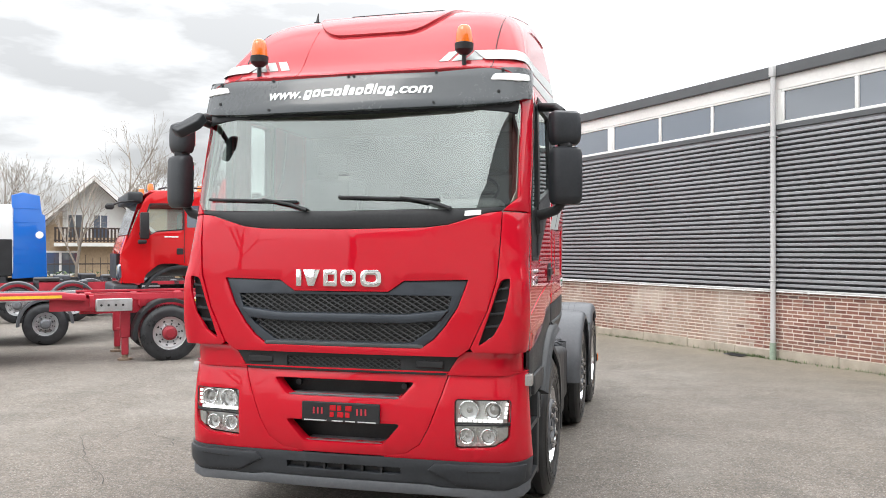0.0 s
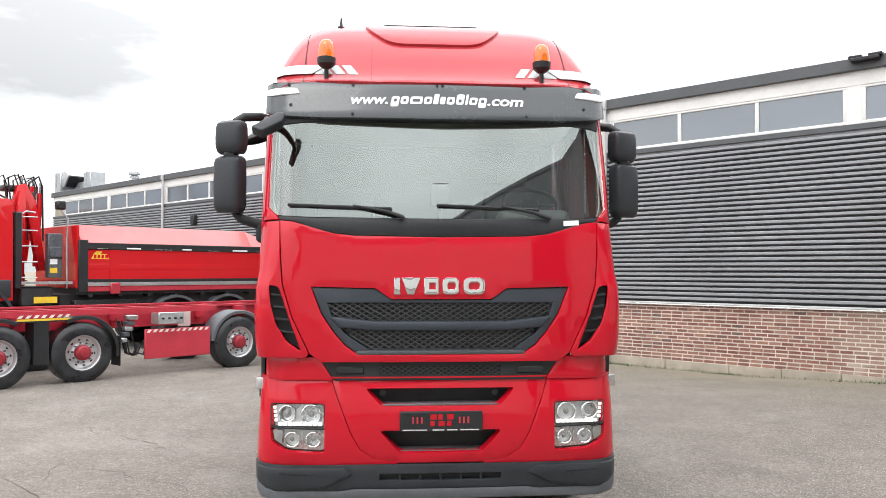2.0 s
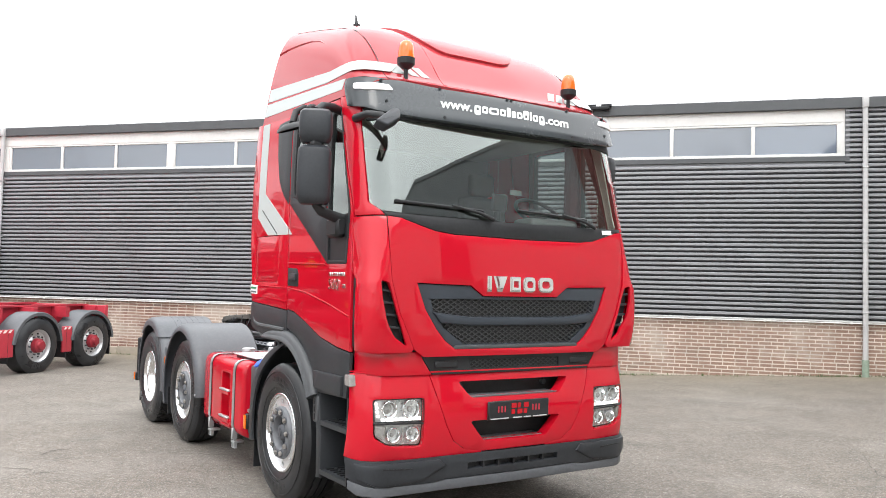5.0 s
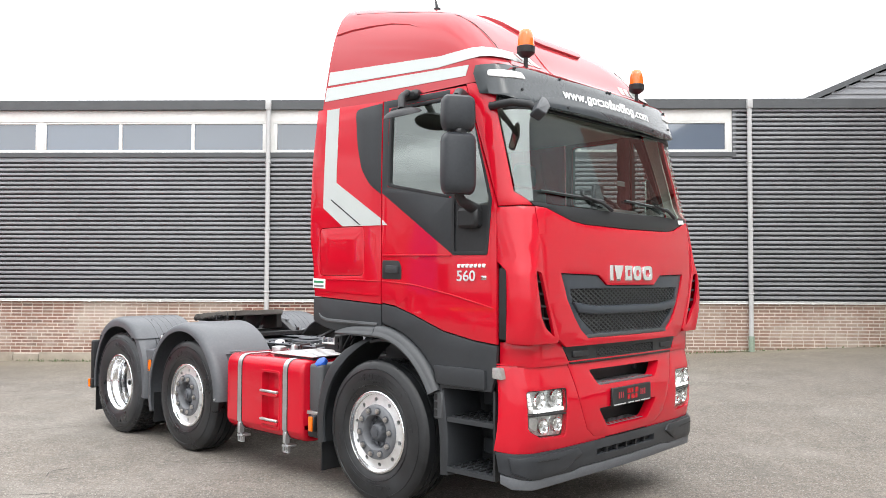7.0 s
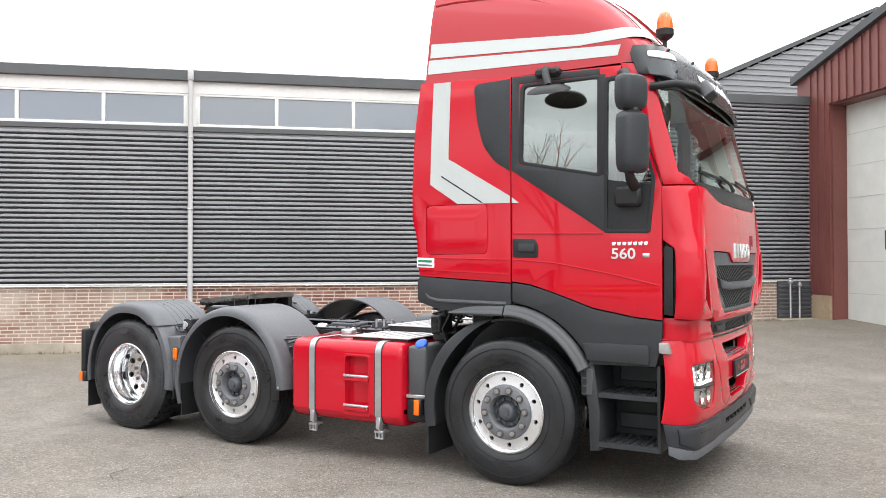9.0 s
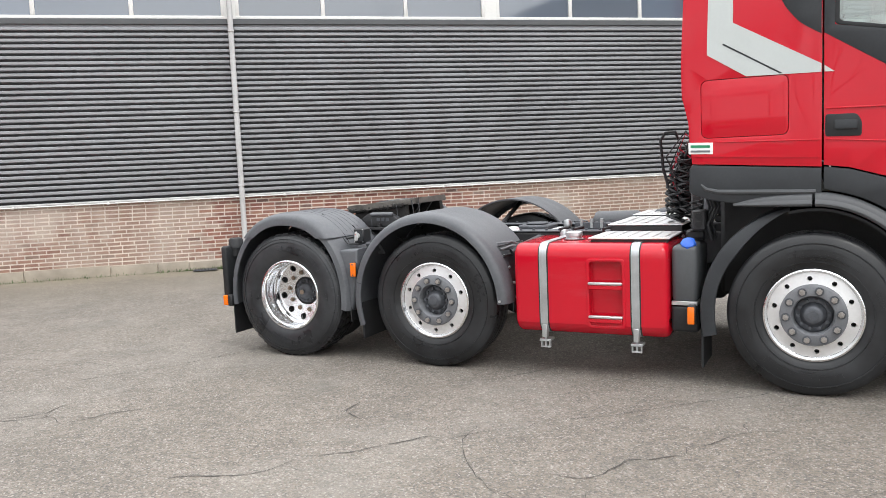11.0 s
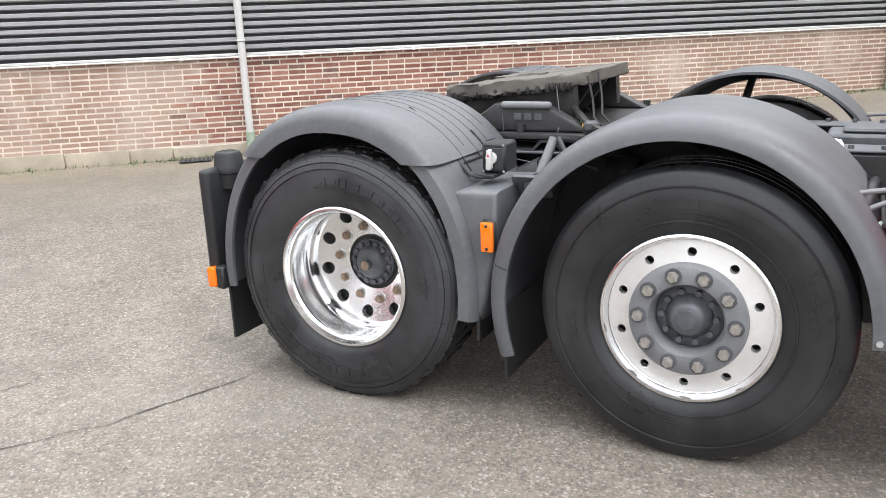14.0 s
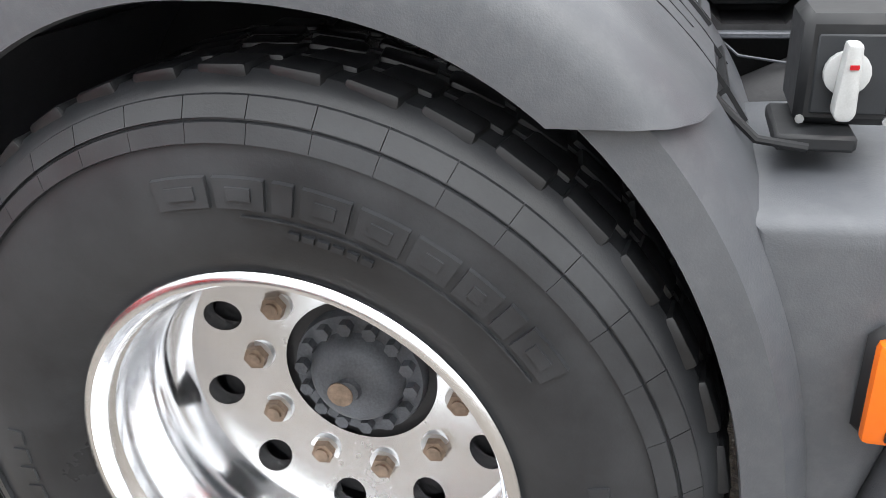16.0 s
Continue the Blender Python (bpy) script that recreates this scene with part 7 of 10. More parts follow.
def build_tank():
    # fuel tank: soft-cornered box with straps, step recess and filler
    x0, x1, y0, y1, z0, z1 = -1.255, -0.52, 2.405, 3.60, 0.345, 1.065
    prof = rounded([(x0, z0 + 0.01), (x0, z1), (x1, z1), (x1, z0)], [0.13, 0.10, 0.08, 0.10], 8)
    def bulge(x, z):
        return (x - 0.012 * math.sin(math.pi * (z - z0) / (z1 - z0)) * (1 if x < -1.0 else 0), z)
    prof = [bulge(*p) for p in prof]
    cut = min(range(len(prof)), key=lambda i: (prof[i][0] + prof[(i + 1) % len(prof)][0]) - 0.5 * abs(prof[i][1] - prof[(i + 1) % len(prof)][1]))
    up = prof[cut][1] < prof[(cut + 1) % len(prof)][1]
    zs = [0.445, 0.450, 0.925, 0.930] if up else [0.930, 0.925, 0.450, 0.445]
    prof[cut + 1:cut + 1] = [(x0 - 0.006, z) for z in zs]
    deep = {cut + 2, cut + 3}
    pc = ((x0 + x1) / 2, (z0 + z1) / 2)
    bm, rows = bmesh.new(), []
    for y, k in ((y0, 0.90), (y0 + 0.006, 0.945), (y0 + 0.02, 0.98), (y0 + 0.045, 1.0), (2.738, 1.0), (2.743, 2.0), (2.987, 2.0), (2.992, 1.0), (y1 - 0.045, 1.0), (y1 - 0.02, 0.98), (y1 - 0.006, 0.945), (y1, 0.90)):
        kk = min(k, 1.0)
        rows.append([bm.verts.new((pc[0] + (p[0] - pc[0]) * kk + (0.065 if k > 1.5 and i in deep else 0), y, pc[1] + (p[1] - pc[1]) * kk)) for i, p in enumerate(prof)])
    n = len(prof)
    for a, b in zip(rows, rows[1:]):
        for i in range(n):
            bm.faces.new((a[i], a[(i + 1) % n], b[(i + 1) % n], b[i]))
    bm.faces.new(rows[0])
    bm.faces.new(rows[-1][::-1])
    tank = part("fuel_tank", bm, TANKRED, truck, "red fuel tank with grey straps and step recess", m=pose(0, -0.03, -0.042))
    for y in (2.64, 3.355):
        o = [bulge(pc[0] + (p[0] - pc[0]) * 1.012, pc[1] + (p[1] - pc[1]) * 1.012) for p in prof]
        i2 = [(pc[0] + (p[0] - pc[0]) * 0.995, pc[1] + (p[1] - pc[1]) * 0.995) for p in prof]
        for w, mat, k, nm in ((0.040, BLACK, 1.004, "strap_liner"), (0.030, GALV, 1.014, "strap")):
            bm = bmesh.new()
            o = [(pc[0] + (p[0] - pc[0]) * k, pc[1] + (p[1] - pc[1]) * k) for p in prof]
            a = [bm.verts.new((p[0], y - w, p[1])) for p in o]
            b = [bm.verts.new((p[0], y + w, p[1])) for p in o]
            for i in range(n):
                bm.faces.new((a[i], a[(i + 1) % n], b[(i + 1) % n], b[i]))
            st = part(nm, bm, mat, tank)
        part("strap_buckle", boxes((-1.27, -1.22, y - 0.02, y + 0.02, 0.33, 0.43), (-1.26, -1.16, y - 0.045, y + 0.045, 0.295, 0.315), (-1.25, -1.23, y - 0.008, y + 0.008, 0.25, 0.36), (-1.255, -1.225, y - 0.04, y - 0.028, 0.255, 0.31), (-1.255, -1.225, y + 0.028, y + 0.04, 0.255, 0.31), (-1.255, -1.225, y - 0.04, y + 0.04, 0.245, 0.258), bevel=0.003), GALV, tank)
    # the recess is a framed well with two treads
    fr = [(2.715, 0.42), (3.015, 0.42), (3.015, 0.955), (2.715, 0.955)]
    def face(a, z):
        return (-1.266 - 0.0 * a, -a, z)
    conv = lambda p: [(-y, z) for y, z in p]
    inner = rounded([(2.74, 0.445), (2.99, 0.445), (2.99, 0.93), (2.74, 0.93)], 0.03, 3)
    rc = part("step_recess", panel(bmesh.new(), conv(rounded(fr, 0.04, 4)), face, 0.012, 0.3, 0.0, [conv(inner)], 0.006), TANKRED, tank)
    for z in (0.50, 0.755):
        part("tread", boxes((-1.292, -1.26, 2.735, 2.995, z, z + 0.022), bevel=0.006), ALUDULL, tank)
        part("tread_lip", boxes((-1.285, -1.26, 2.74, 2.99, z - 0.035, z), bevel=0.006), RED, tank)
    cap = part("filler_cap", lathe(bmesh.new(), [(1.05, 0.075), (1.075, 0.075), (1.08, 0.062), (1.095, 0.062), (1.10, 0.070), (1.125, 0.068), (1.132, 0.055), (1.134, 0.001)], 32, "z", (-0.93, 3.20, 0)), ALUDULL, tank, "dull metal filler cap")
    part("cap_rim", lathe(bmesh.new(), [(1.05, 0.085), (1.070, 0.083), (1.072, 0.07)], 28, "z", (-0.93, 3.20, 0)), BLACK, tank)
    for y in (3.05, 3.30, 3.42):
        part("pipe_union", tube(bmesh.new(), [(-0.58, y, 1.05), (-0.60, y, 1.12), (-0.52, y - 0.05, 1.13)], 0.014, 8), FRAMEBLACK, tank)
    # urea tank
    ad = part("urea_tank", boxes((-1.20, -0.72, 2.20, 2.385, 0.62, 1.035), bevel=0.035, seg=3), TRIMGREY, truck, "dark grey urea tank with a blue cap", m=pose(0, -0.025, -0.03))
    part("battery_cover", boxes((-1.21, -0.72, 2.19, 2.39, 0.40, 0.60), bevel=0.03, seg=3), BLACK, ad)
    part("cover_strap", boxes((-1.215, -1.0, 2.20, 2.385, 0.60, 0.63), bevel=0.004), ALUDULL, ad)
    fill = part("blue_cap", lathe(bmesh.new(), [(0.0, 0.040), (0.05, 0.040), (0.055, 0.050), (0.095, 0.050), (0.102, 0.040), (0.102, 0.001)], 24, "z"), BLUECAP, ad, "blue filler cap", m=pose(-1.10, 2.27, 0.985, 0, -40, 0))
    for k in range(8):
        part("cap_grip", boxes((0.048, 0.055, -0.008, 0.008, 0.058, 0.092), bevel=0.002), BLUECAP, ad, m=pose(-1.10, 2.27, 0.985, 0, -40, 0) @ pose(0, 0, 0, 0, 0, 45 * k))
    mk = part("side_marker", boxes((-1.28, -1.20, 2.18, 2.24, 0.44, 0.58), bevel=0.010), BLACK, truck)
    part("lens", boxes((-1.297, -1.28, 2.185, 2.235, 0.447, 0.573), bevel=0.008, seg=2), AMBER, mk)
    # alloy deck plates
    for i, (xa, xb, z) in enumerate(((-1.14, -0.58, 1.045), (-0.55, 0.30, 1.100), (0.35, 1.0, 1.115))):
        dp = part("deck_plate", boxes((xa, xb, 2.38, 3.00, z, z + 0.012), bevel=0.004), DECKALU, truck, "ribbed alloy deck plate")
        if i < 3:
            for k in range(6):
                part("plate_rib", boxes((xa + 0.05, xb - 0.05, 2.42 + k * 0.095, 2.46 + k * 0.095, z + 0.012, z + 0.018), bevel=0.003), DECKALU, dp)
        part("plate_leg", boxes((xa + 0.02, xa + 0.06, 2.40, 2.98, z - 0.06, z)), FRAMEBLACK, dp)
        part("plate_leg", boxes((xb - 0.06, xb - 0.02, 2.40, 2.98, z - 0.06, z)), FRAMEBLACK, dp)


build_tank()


def build_mirrors():
    for side in (-1, 1):
        mr = new("side_mirror")
        mr.parent = truck
        mr.matrix_basis = pose(0, 0, 0) if side < 0 else pose(-0.04, 0.20, 0)
        def shell(name, z0, z1, x0, x1, yc, d, parent):
            bm = bmesh.new()
            rows = []
            for k, (z, sc) in enumerate(((z0, 0.62), (z0 + 0.02, 0.86), (z0 + 0.06, 0.98), ((z0 + z1) / 2, 1.0), (z1 - 0.05, 0.97), (z1 - 0.018, 0.88), (z1, 0.62))):
                xc, hx = side * (x0 + x1) / 2, (x1 - x0) / 2 * (0.4 + 0.6 * sc)
                row = []
                for i in range(20):
                    a = 2 * math.pi * i / 20
                    c, s = math.cos(a), math.sin(a)
                    xx = xc + hx * math.copysign(abs(c) ** 0.55, c)
                    yy = yc + d * sc * (math.copysign(abs(s) ** 0.6, s) if s < 0 else 0.45 * s ** 0.3)
                    row.append(bm.verts.new((xx, yy, z)))
                rows.append(row)
            for a, b in zip(rows, rows[1:]):
                for i in range(20):
                    bm.faces.new((a[i], a[(i + 1) % 20], b[(i + 1) % 20], b[i]))
            bm.faces.new(rows[0][::-1])
            bm.faces.new(rows[-1])
            xa, xb = sorted((side * (x0 + 0.025), side * (x1 - 0.025)))
            face = boxes((xa, xb, yc + d * 0.45 - 0.004, yc + d * 0.45 + 0.006, z0 + 0.05, z1 - 0.04), bevel=0.01)
            # turned so that the outer edge stands further back
            c = Matrix.Translation((side * (x0 + x1) / 2, yc, 0))
            tilt = c @ Matrix.Rotation(side * radians(28), 4, "Z") @ c.inverted()
            bm.transform(tilt)
            face.transform(tilt)
            part(name, bm, LIPBLACK, parent)
            part("mirror_face", face, MIRROR, parent)
        shell("upper_housing", 2.745, 2.985, 1.385, 1.620, 0.345, 0.090, mr)
        shell("lower_housing", 2.315, 2.725, 1.390, 1.630, 0.335, 0.090, mr)
        part("neck", boxes((min(side * 1.46, side * 1.56), max(side * 1.46, side * 1.56), 0.28, 0.38, 2.70, 2.77), bevel=0.02), BLACK, mr)
        part("upper_arm", tube(bmesh.new(), [(side * 1.22, 0.50, 3.03), (side * 1.32, 0.46, 3.045), (side * 1.43, 0.40, 3.03), (side * 1.49, 0.37, 2.985)], [0.030, 0.034, 0.034, 0.03], 10), BLACK, mr)
        part("lower_arm", tube(bmesh.new(), [(side * 1.24, 0.38, 2.22), (side * 1.34, 0.37, 2.245), (side * 1.44, 0.36, 2.275), (side * 1.49, 0.36, 2.33)], [0.045, 0.04, 0.036, 0.03], 10), BLACK, mr)
        part("arm_foot", boxes((min(side * 1.245, side * 1.33), max(side * 1.245, side * 1.33), 0.33, 0.52, 2.10, 2.24), bevel=0.02), BLACK, mr)
    # kerb mirror over the passenger door
    km = part("kerb_mirror", lathe(bmesh.new(), [(-0.02, 0.001), (-0.015, 0.07), (0.01, 0.115), (0.03, 0.125), (0.034, 0.11)], 24, "z", (0, 0, 0)), BLACK, truck, "black kerb mirror over the door", m=Matrix.Translation((-1.42, 0.98, 2.985)) @ Matrix.Rotation(radians(-18), 4, "Y") @ Matrix.Diagonal((1.0, 1.35, -1.0, 1)))
    part("arm", tube(bmesh.new(), [(-1.20, 1.05, 3.135), (-1.30, 1.05, 3.15), (-1.38, 1.02, 3.10), (-1.42, 0.98, 3.0)], 0.028, 10), BLACK, truck)
    part("arm_foot", boxes((-1.30, -1.22, 0.95, 1.15, 3.10, 3.17), bevel=0.02), BLACK, truck)
    # front mirror on its stalk
    bm = prism(bmesh.new(), rounded([(-0.135, 0.035), (-0.10, -0.045), (0.06, -0.050), (0.13, 0.0), (0.10, 0.045)], 0.02, 3), "y", -0.045, 0.035, 0.014, 3)
    fm = part("front_mirror", bm, LIPBLACK, truck, "black wedge-shaped front mirror on an arm", m=Matrix.Translation((-1.17, -0.10, 2.885)) @ Matrix.Rotation(radians(-35), 4, "X") @ Matrix.Rotation(radians(-38), 4, "Y"))
    part("mirror_face", prism(bmesh.new(), rounded([(-0.11, 0.02), (-0.085, -0.033), (0.05, -0.037), (0.10, 0.0), (0.08, 0.03)], 0.015, 2), "y", 0.035, 0.038), MIRROR, fm)
    part("front_mirror_arm", tube(bmesh.new(), [(-1.23, 0.28, 2.95), (-1.22, 0.10, 2.955), (-1.18, -0.02, 2.93), (-1.13, -0.08, 2.88)], [0.03, 0.028, 0.026, 0.024], 10), BLACK, truck)


build_mirrors()


def build_cab_inside():
    part("cab_floor", boxes((-1.2, 1.2, 0.12, 2.15, 1.38, 1.44)), DASH, truck)
    part("back_wall", boxes((-1.22, 1.22, 2.12, 2.16, 1.40, 3.15)), RED2, truck)
    part("back_lining", boxes((-1.235, 1.235, 2.05, 2.11, 1.45, 3.1)), SEATCLOTH, truck)
    part("headlining", boxes((-1.2, 1.2, 0.40, 2.12, 3.085, 3.12)), CABLINING, truck)
    part("firewall", boxes((-1.18, 1.18, 0.10, 0.16, 1.40, 2.18)), DASH, truck)
    bm = bmesh.new()
    prism(bm, rounded([(0.04, 2.10), (0.04, 2.235), (0.34, 2.285), (0.62, 2.27), (0.72, 2.18), (0.70, 1.75), (0.16, 1.75)], 0.05, 4), "x", -1.15, 1.15)
    part("dashboard", bm, DASH, truck, "dark grey dashboard")
    part("instrument_hood", boxes((0.48, 1.02, 0.38, 0.66, 2.25, 2.36), bevel=0.05, seg=3), DASH, truck)
    sw = part("steering_wheel", tube(bmesh.new(), [(0.215 * math.cos(2 * math.pi * i / 32), 0.215 * math.sin(2 * math.pi * i / 32), 0) for i in range(32)], 0.017, 8, True), BLACK, truck, "black steering wheel", m=Matrix.Translation((0.75, 0.62, 2.42)) @ Matrix.Rotation(radians(38), 4, "X"))
    part("hub", boxes((-0.07, 0.07, -0.06, 0.06, -0.03, 0.01), (-0.20, -0.05, -0.02, 0.02, -0.02, 0.0), (0.05, 0.20, -0.02, 0.02, -0.02, 0.0), bevel=0.008), BLACK, sw)
    for sx in (-0.72, 0.75):
        part("seat", boxes((sx - 0.26, sx + 0.26, 0.95, 1.45, 1.82, 1.98), bevel=0.05, seg=3), SEATCLOTH, truck)
        part("seat_back", boxes((sx - 0.25, sx + 0.25, 1.40, 1.56, 1.95, 2.62), (sx - 0.14, sx + 0.14, 1.44, 1.55, 2.64, 2.86), bevel=0.05, seg=3), SEATCLOTH, truck)
    part("curtain", tube(bmesh.new(), [(1.13, 0.62 + 0.012 * (i % 2), 3.05 - 0.08 * i) for i in range(11)], 0.06, 8), CURTAIN, truck)
    part("curtain", tube(bmesh.new(), [(-1.13, 0.62 + 0.012 * (i % 2), 3.05 - 0.08 * i) for i in range(11)], 0.06, 8), CURTAIN, truck)
    part("bunk", boxes((-1.15, 1.15, 1.58, 2.05, 1.75, 1.95), bevel=0.04), SEATCLOTH, truck)
    part("dash_phone_holder", boxes((-0.06, 0.08, 0.18, 0.22, 2.36, 2.50), (-0.01, 0.03, 0.20, 0.26, 2.26, 2.37), bevel=0.012), BLACK, truck)
    part("window_sticker", boxes((-0.055, 0.055, -0.02, -0.018, 2.47, 2.51)), DASH, truck)
    # wipers
    for px in (-0.26, 0.77):
        pv = Vector(wrap(px, 2.262)) + Vector((0, -0.015, 0))
        tip = Vector(wrap(px - 0.80, 2.345)) + Vector((0, -0.014, 0))
        mid = Vector(wrap(px - 0.35, 2.345)) + Vector((0, -0.024, 0))
        part("wiper_arm", tube(bmesh.new(), [pv, pv.lerp(mid, 0.35) + Vector((0, -0.01, 0.012)), mid], [0.016, 0.012, 0.008], 8), BLACK, truck)
        part("wiper_blade", tube(bmesh.new(), [Vector(wrap(px - 0.80 + 0.09 * i, 2.350 - 0.0035 * i)) + Vector((0, -0.012, 0)) for i in range(9)], 0.011, 6), BLACK, truck)
    skin("cowl_sticker", [(0.865, 2.212), (0.975, 2.218), (0.975, 2.252), (0.865, 2.246)], STICKER, lift=0.002, thick=0.004, edge=0)


build_cab_inside()


def build_behind_cab():
    # coiled air lines hanging behind the cab
    rng = random.Random(2)
    for k, (x, y, top, bot, r) in enumerate(((-0.30, 2.40, 1.70, 1.14, 0.062), (-0.18, 2.44, 1.66, 1.18, 0.055), (-0.40, 2.46, 1.56, 1.12, 0.052), (-0.08, 2.40, 1.70, 1.18, 0.055), (-0.46, 2.38, 1.64, 1.20, 0.05), (-0.34, 2.50, 1.48, 1.13, 0.055))):
        turns, n = 13, 13 * 14
        pts = [(x + r * math.cos(2 * math.pi * turns * i / n) + 0.03 * math.sin(i * 0.05), y + r * math.sin(2 * math.pi * turns * i / n), top + (bot - top) * i / n + 0.012 * math.sin(i * 0.7)) for i in range(n)]
        part("coiled_hose", tube(bmesh.new(), pts, 0.0100, 6), BLACK, truck, "black coiled air hose")
        part("hose_lead", tube(bmesh.new(), [(x, y, top), (x + 0.02, y - 0.05, top + 0.12), (x + 0.04, y - 0.12, top + 0.14), (x, 2.20, top + 0.05)], 0.010, 6), BLACK if k != 1 else RED2, truck)
    for k in range(9):
        x = -0.52 + 0.05 * k
        zt = 1.50 + rng.uniform(0, 0.28)
        pts = [(x, 2.22, zt - 0.1), (x + rng.uniform(-0.03, 0.03), 2.36 + rng.uniform(0, 0.08), zt + 0.08), (x + rng.uniform(-0.05, 0.05), 2.46 + rng.uniform(0, 0.06), zt - 0.12), (x + rng.uniform(-0.05, 0.05), 2.44, zt - 0.30)]
        part("air_line", tube(bmesh.new(), pts, 0.007, 6), (BLACK, BLACK, MAROON, HUBGREY)[k % 4], truck)
    pts = [(-0.42, 2.24, 1.20), (-0.42, 2.50, 1.32), (-0.42, 2.56, 1.55), (-0.42, 2.58, 1.78), (-0.42, 2.54, 1.845), (-0.42, 2.46, 1.85), (-0.42, 2.44, 1.78)]
    part("hose_hoop", tube(bmesh.new(), pts, 0.012, 10), BLACK, truck)
    part("hose_carrier", boxes((-0.55, 0.25, 2.22, 2.27, 1.62, 1.78), bevel=0.02), FRAMEBLACK, truck)
    part("intake_snorkel", boxes((0.62, 0.86, 2.20, 2.42, 1.1, 3.2), bevel=0.05, seg=3), FENDER, truck)
    for sx in (-0.76, 0.76):
        part("cab_mount", boxes((sx - 0.06, sx + 0.06, 2.20, 2.28, 1.06, 1.38), (sx - 0.11, sx + 0.11, 2.17, 2.31, 1.02, 1.09), bevel=0.015), FRAMEBLACK, truck)
        part("cab_spring", tube(bmesh.new(), [(sx * 1.22 + 0.045 * math.cos(k * 0.9), 2.22 + 0.045 * math.sin(k * 0.9), 1.08 + 0.006 * k) for k in range(42)], 0.008, 6), BLACK, truck)
    sb = part("socket_box", boxes((-1.02, -0.90, 2.14, 2.24, 1.10, 1.25), bevel=0.012), FRAMEBLACK, truck)
    for z in (1.145, 1.205):
        part("socket", cyl(bmesh.new(), (-1.015, 2.19, z), (-1.032, 2.19, z), 0.024, 14), BLACK, sb)
    for k in range(5):
        x, y = -0.98 + 0.07 * k, 2.10 + 0.03 * (k % 3)
        part("cable", tube(bmesh.new(), [(x, y, 1.02), (x - 0.02, y + 0.03, 1.14), (x + 0.02, y - 0.02, 1.26), (x, y + 0.02, 1.40)], 0.011, 6), BLACK, truck)


build_behind_cab()


# ---- the yard's other things, in the hall's frame ----
def hp(x, y, z=-0.02, rz=0):
    return HM @ pose(x, y, z, 0, 0, rz)


def yard_wheel(th, m, r=0.52, rim=0.30, hub=REDHUB, width=0.36):
    """A road wheel turned about x, outer face towards +x."""
    w = new("wheel")
    w.parent = th
    w.matrix_basis = m
    prof = [(-width, rim), (-width - 0.005, r - 0.06), (-width + 0.03, r), (-0.04, r), (0.0, r - 0.05), (0.018, r - 0.11), (0.012, rim + 0.02), (-0.01, rim)]
    part("tyre", lathe(bmesh.new(), prof, 48), RUBBER, w)
    part("rim", lathe(bmesh.new(), [(-0.01, rim + 0.002), (0.004, rim), (-0.01, rim - 0.02), (-0.07, rim - 0.04), (-0.09, rim * 0.62), (-0.06, rim * 0.5), (-0.06, 0.02)], 40), STEELRIM, w)
    part("hub", lathe(bmesh.new(), [(-0.07, rim * 0.46), (0.03, rim * 0.42), (0.05, rim * 0.30), (0.09, rim * 0.26), (0.10, 0.001)], 24), hub, w)
    for i in range(10):
        a = 2 * math.pi * i / 10
        part("vent_hole", cyl(bmesh.new(), (-0.085, rim * 0.78 * math.cos(a), rim * 0.78 * math.sin(a)), (-0.076, rim * 0.78 * math.cos(a), rim * 0.78 * math.sin(a)), rim * 0.085, 10), BLACK, w)
        part("wheel_nut", cyl(bmesh.new(), (-0.07, rim * 0.56 * math.cos(a), rim * 0.56 * math.sin(a)), (-0.03, rim * 0.56 * math.cos(a), rim * 0.56 * math.sin(a)), 0.016, 6), HUBDARK, w)
    return w


def yard_arch(th, x0, x1, yc, zc, r, a0, a1, mat=FENDER, n=18, name="mudguard"):
    bm, rows = bmesh.new(), []
    for i in range(n + 1):
        a = radians(a0 + (a1 - a0) * i / n)
        c, s = math.cos(a), math.sin(a)
        rows.append([bm.verts.new((x, yc + q * c, zc + q * s)) for x, q in ((x0, r), (x1 - 0.02, r), (x1, r - 0.015), (x1, r - 0.07), (x1 - 0.012, r - 0.07), (x1 - 0.02, r - 0.015), (x0, r - 0.015))])
    k = 7
    for r0, r1 in zip(rows, rows[1:]):
        for j in range(k):
            bm.faces.new((r0[j], r0[(j + 1) % k], r1[(j + 1) % k], r1[j]))
    bm.faces.new(rows[0])
    bm.faces.new(rows[-1][::-1])
    return part(name, bm, mat, th)


def chevrons(th, x, y0, y1, z, h=0.05):
    n = max(2, int((y1 - y0) / 0.11))
    d = (y1 - y0) / n
    for i in range(n):
        bm = bmesh.new()
        ya = y0 + i * d
        prism(bm, [(ya, z), (ya + d * 0.5, z), (ya + d * 0.85, z + h), (ya + d * 0.35, z + h)], "x", x, x + 0.004)
        part("warning_stripe", bm, REDWHITE, th)


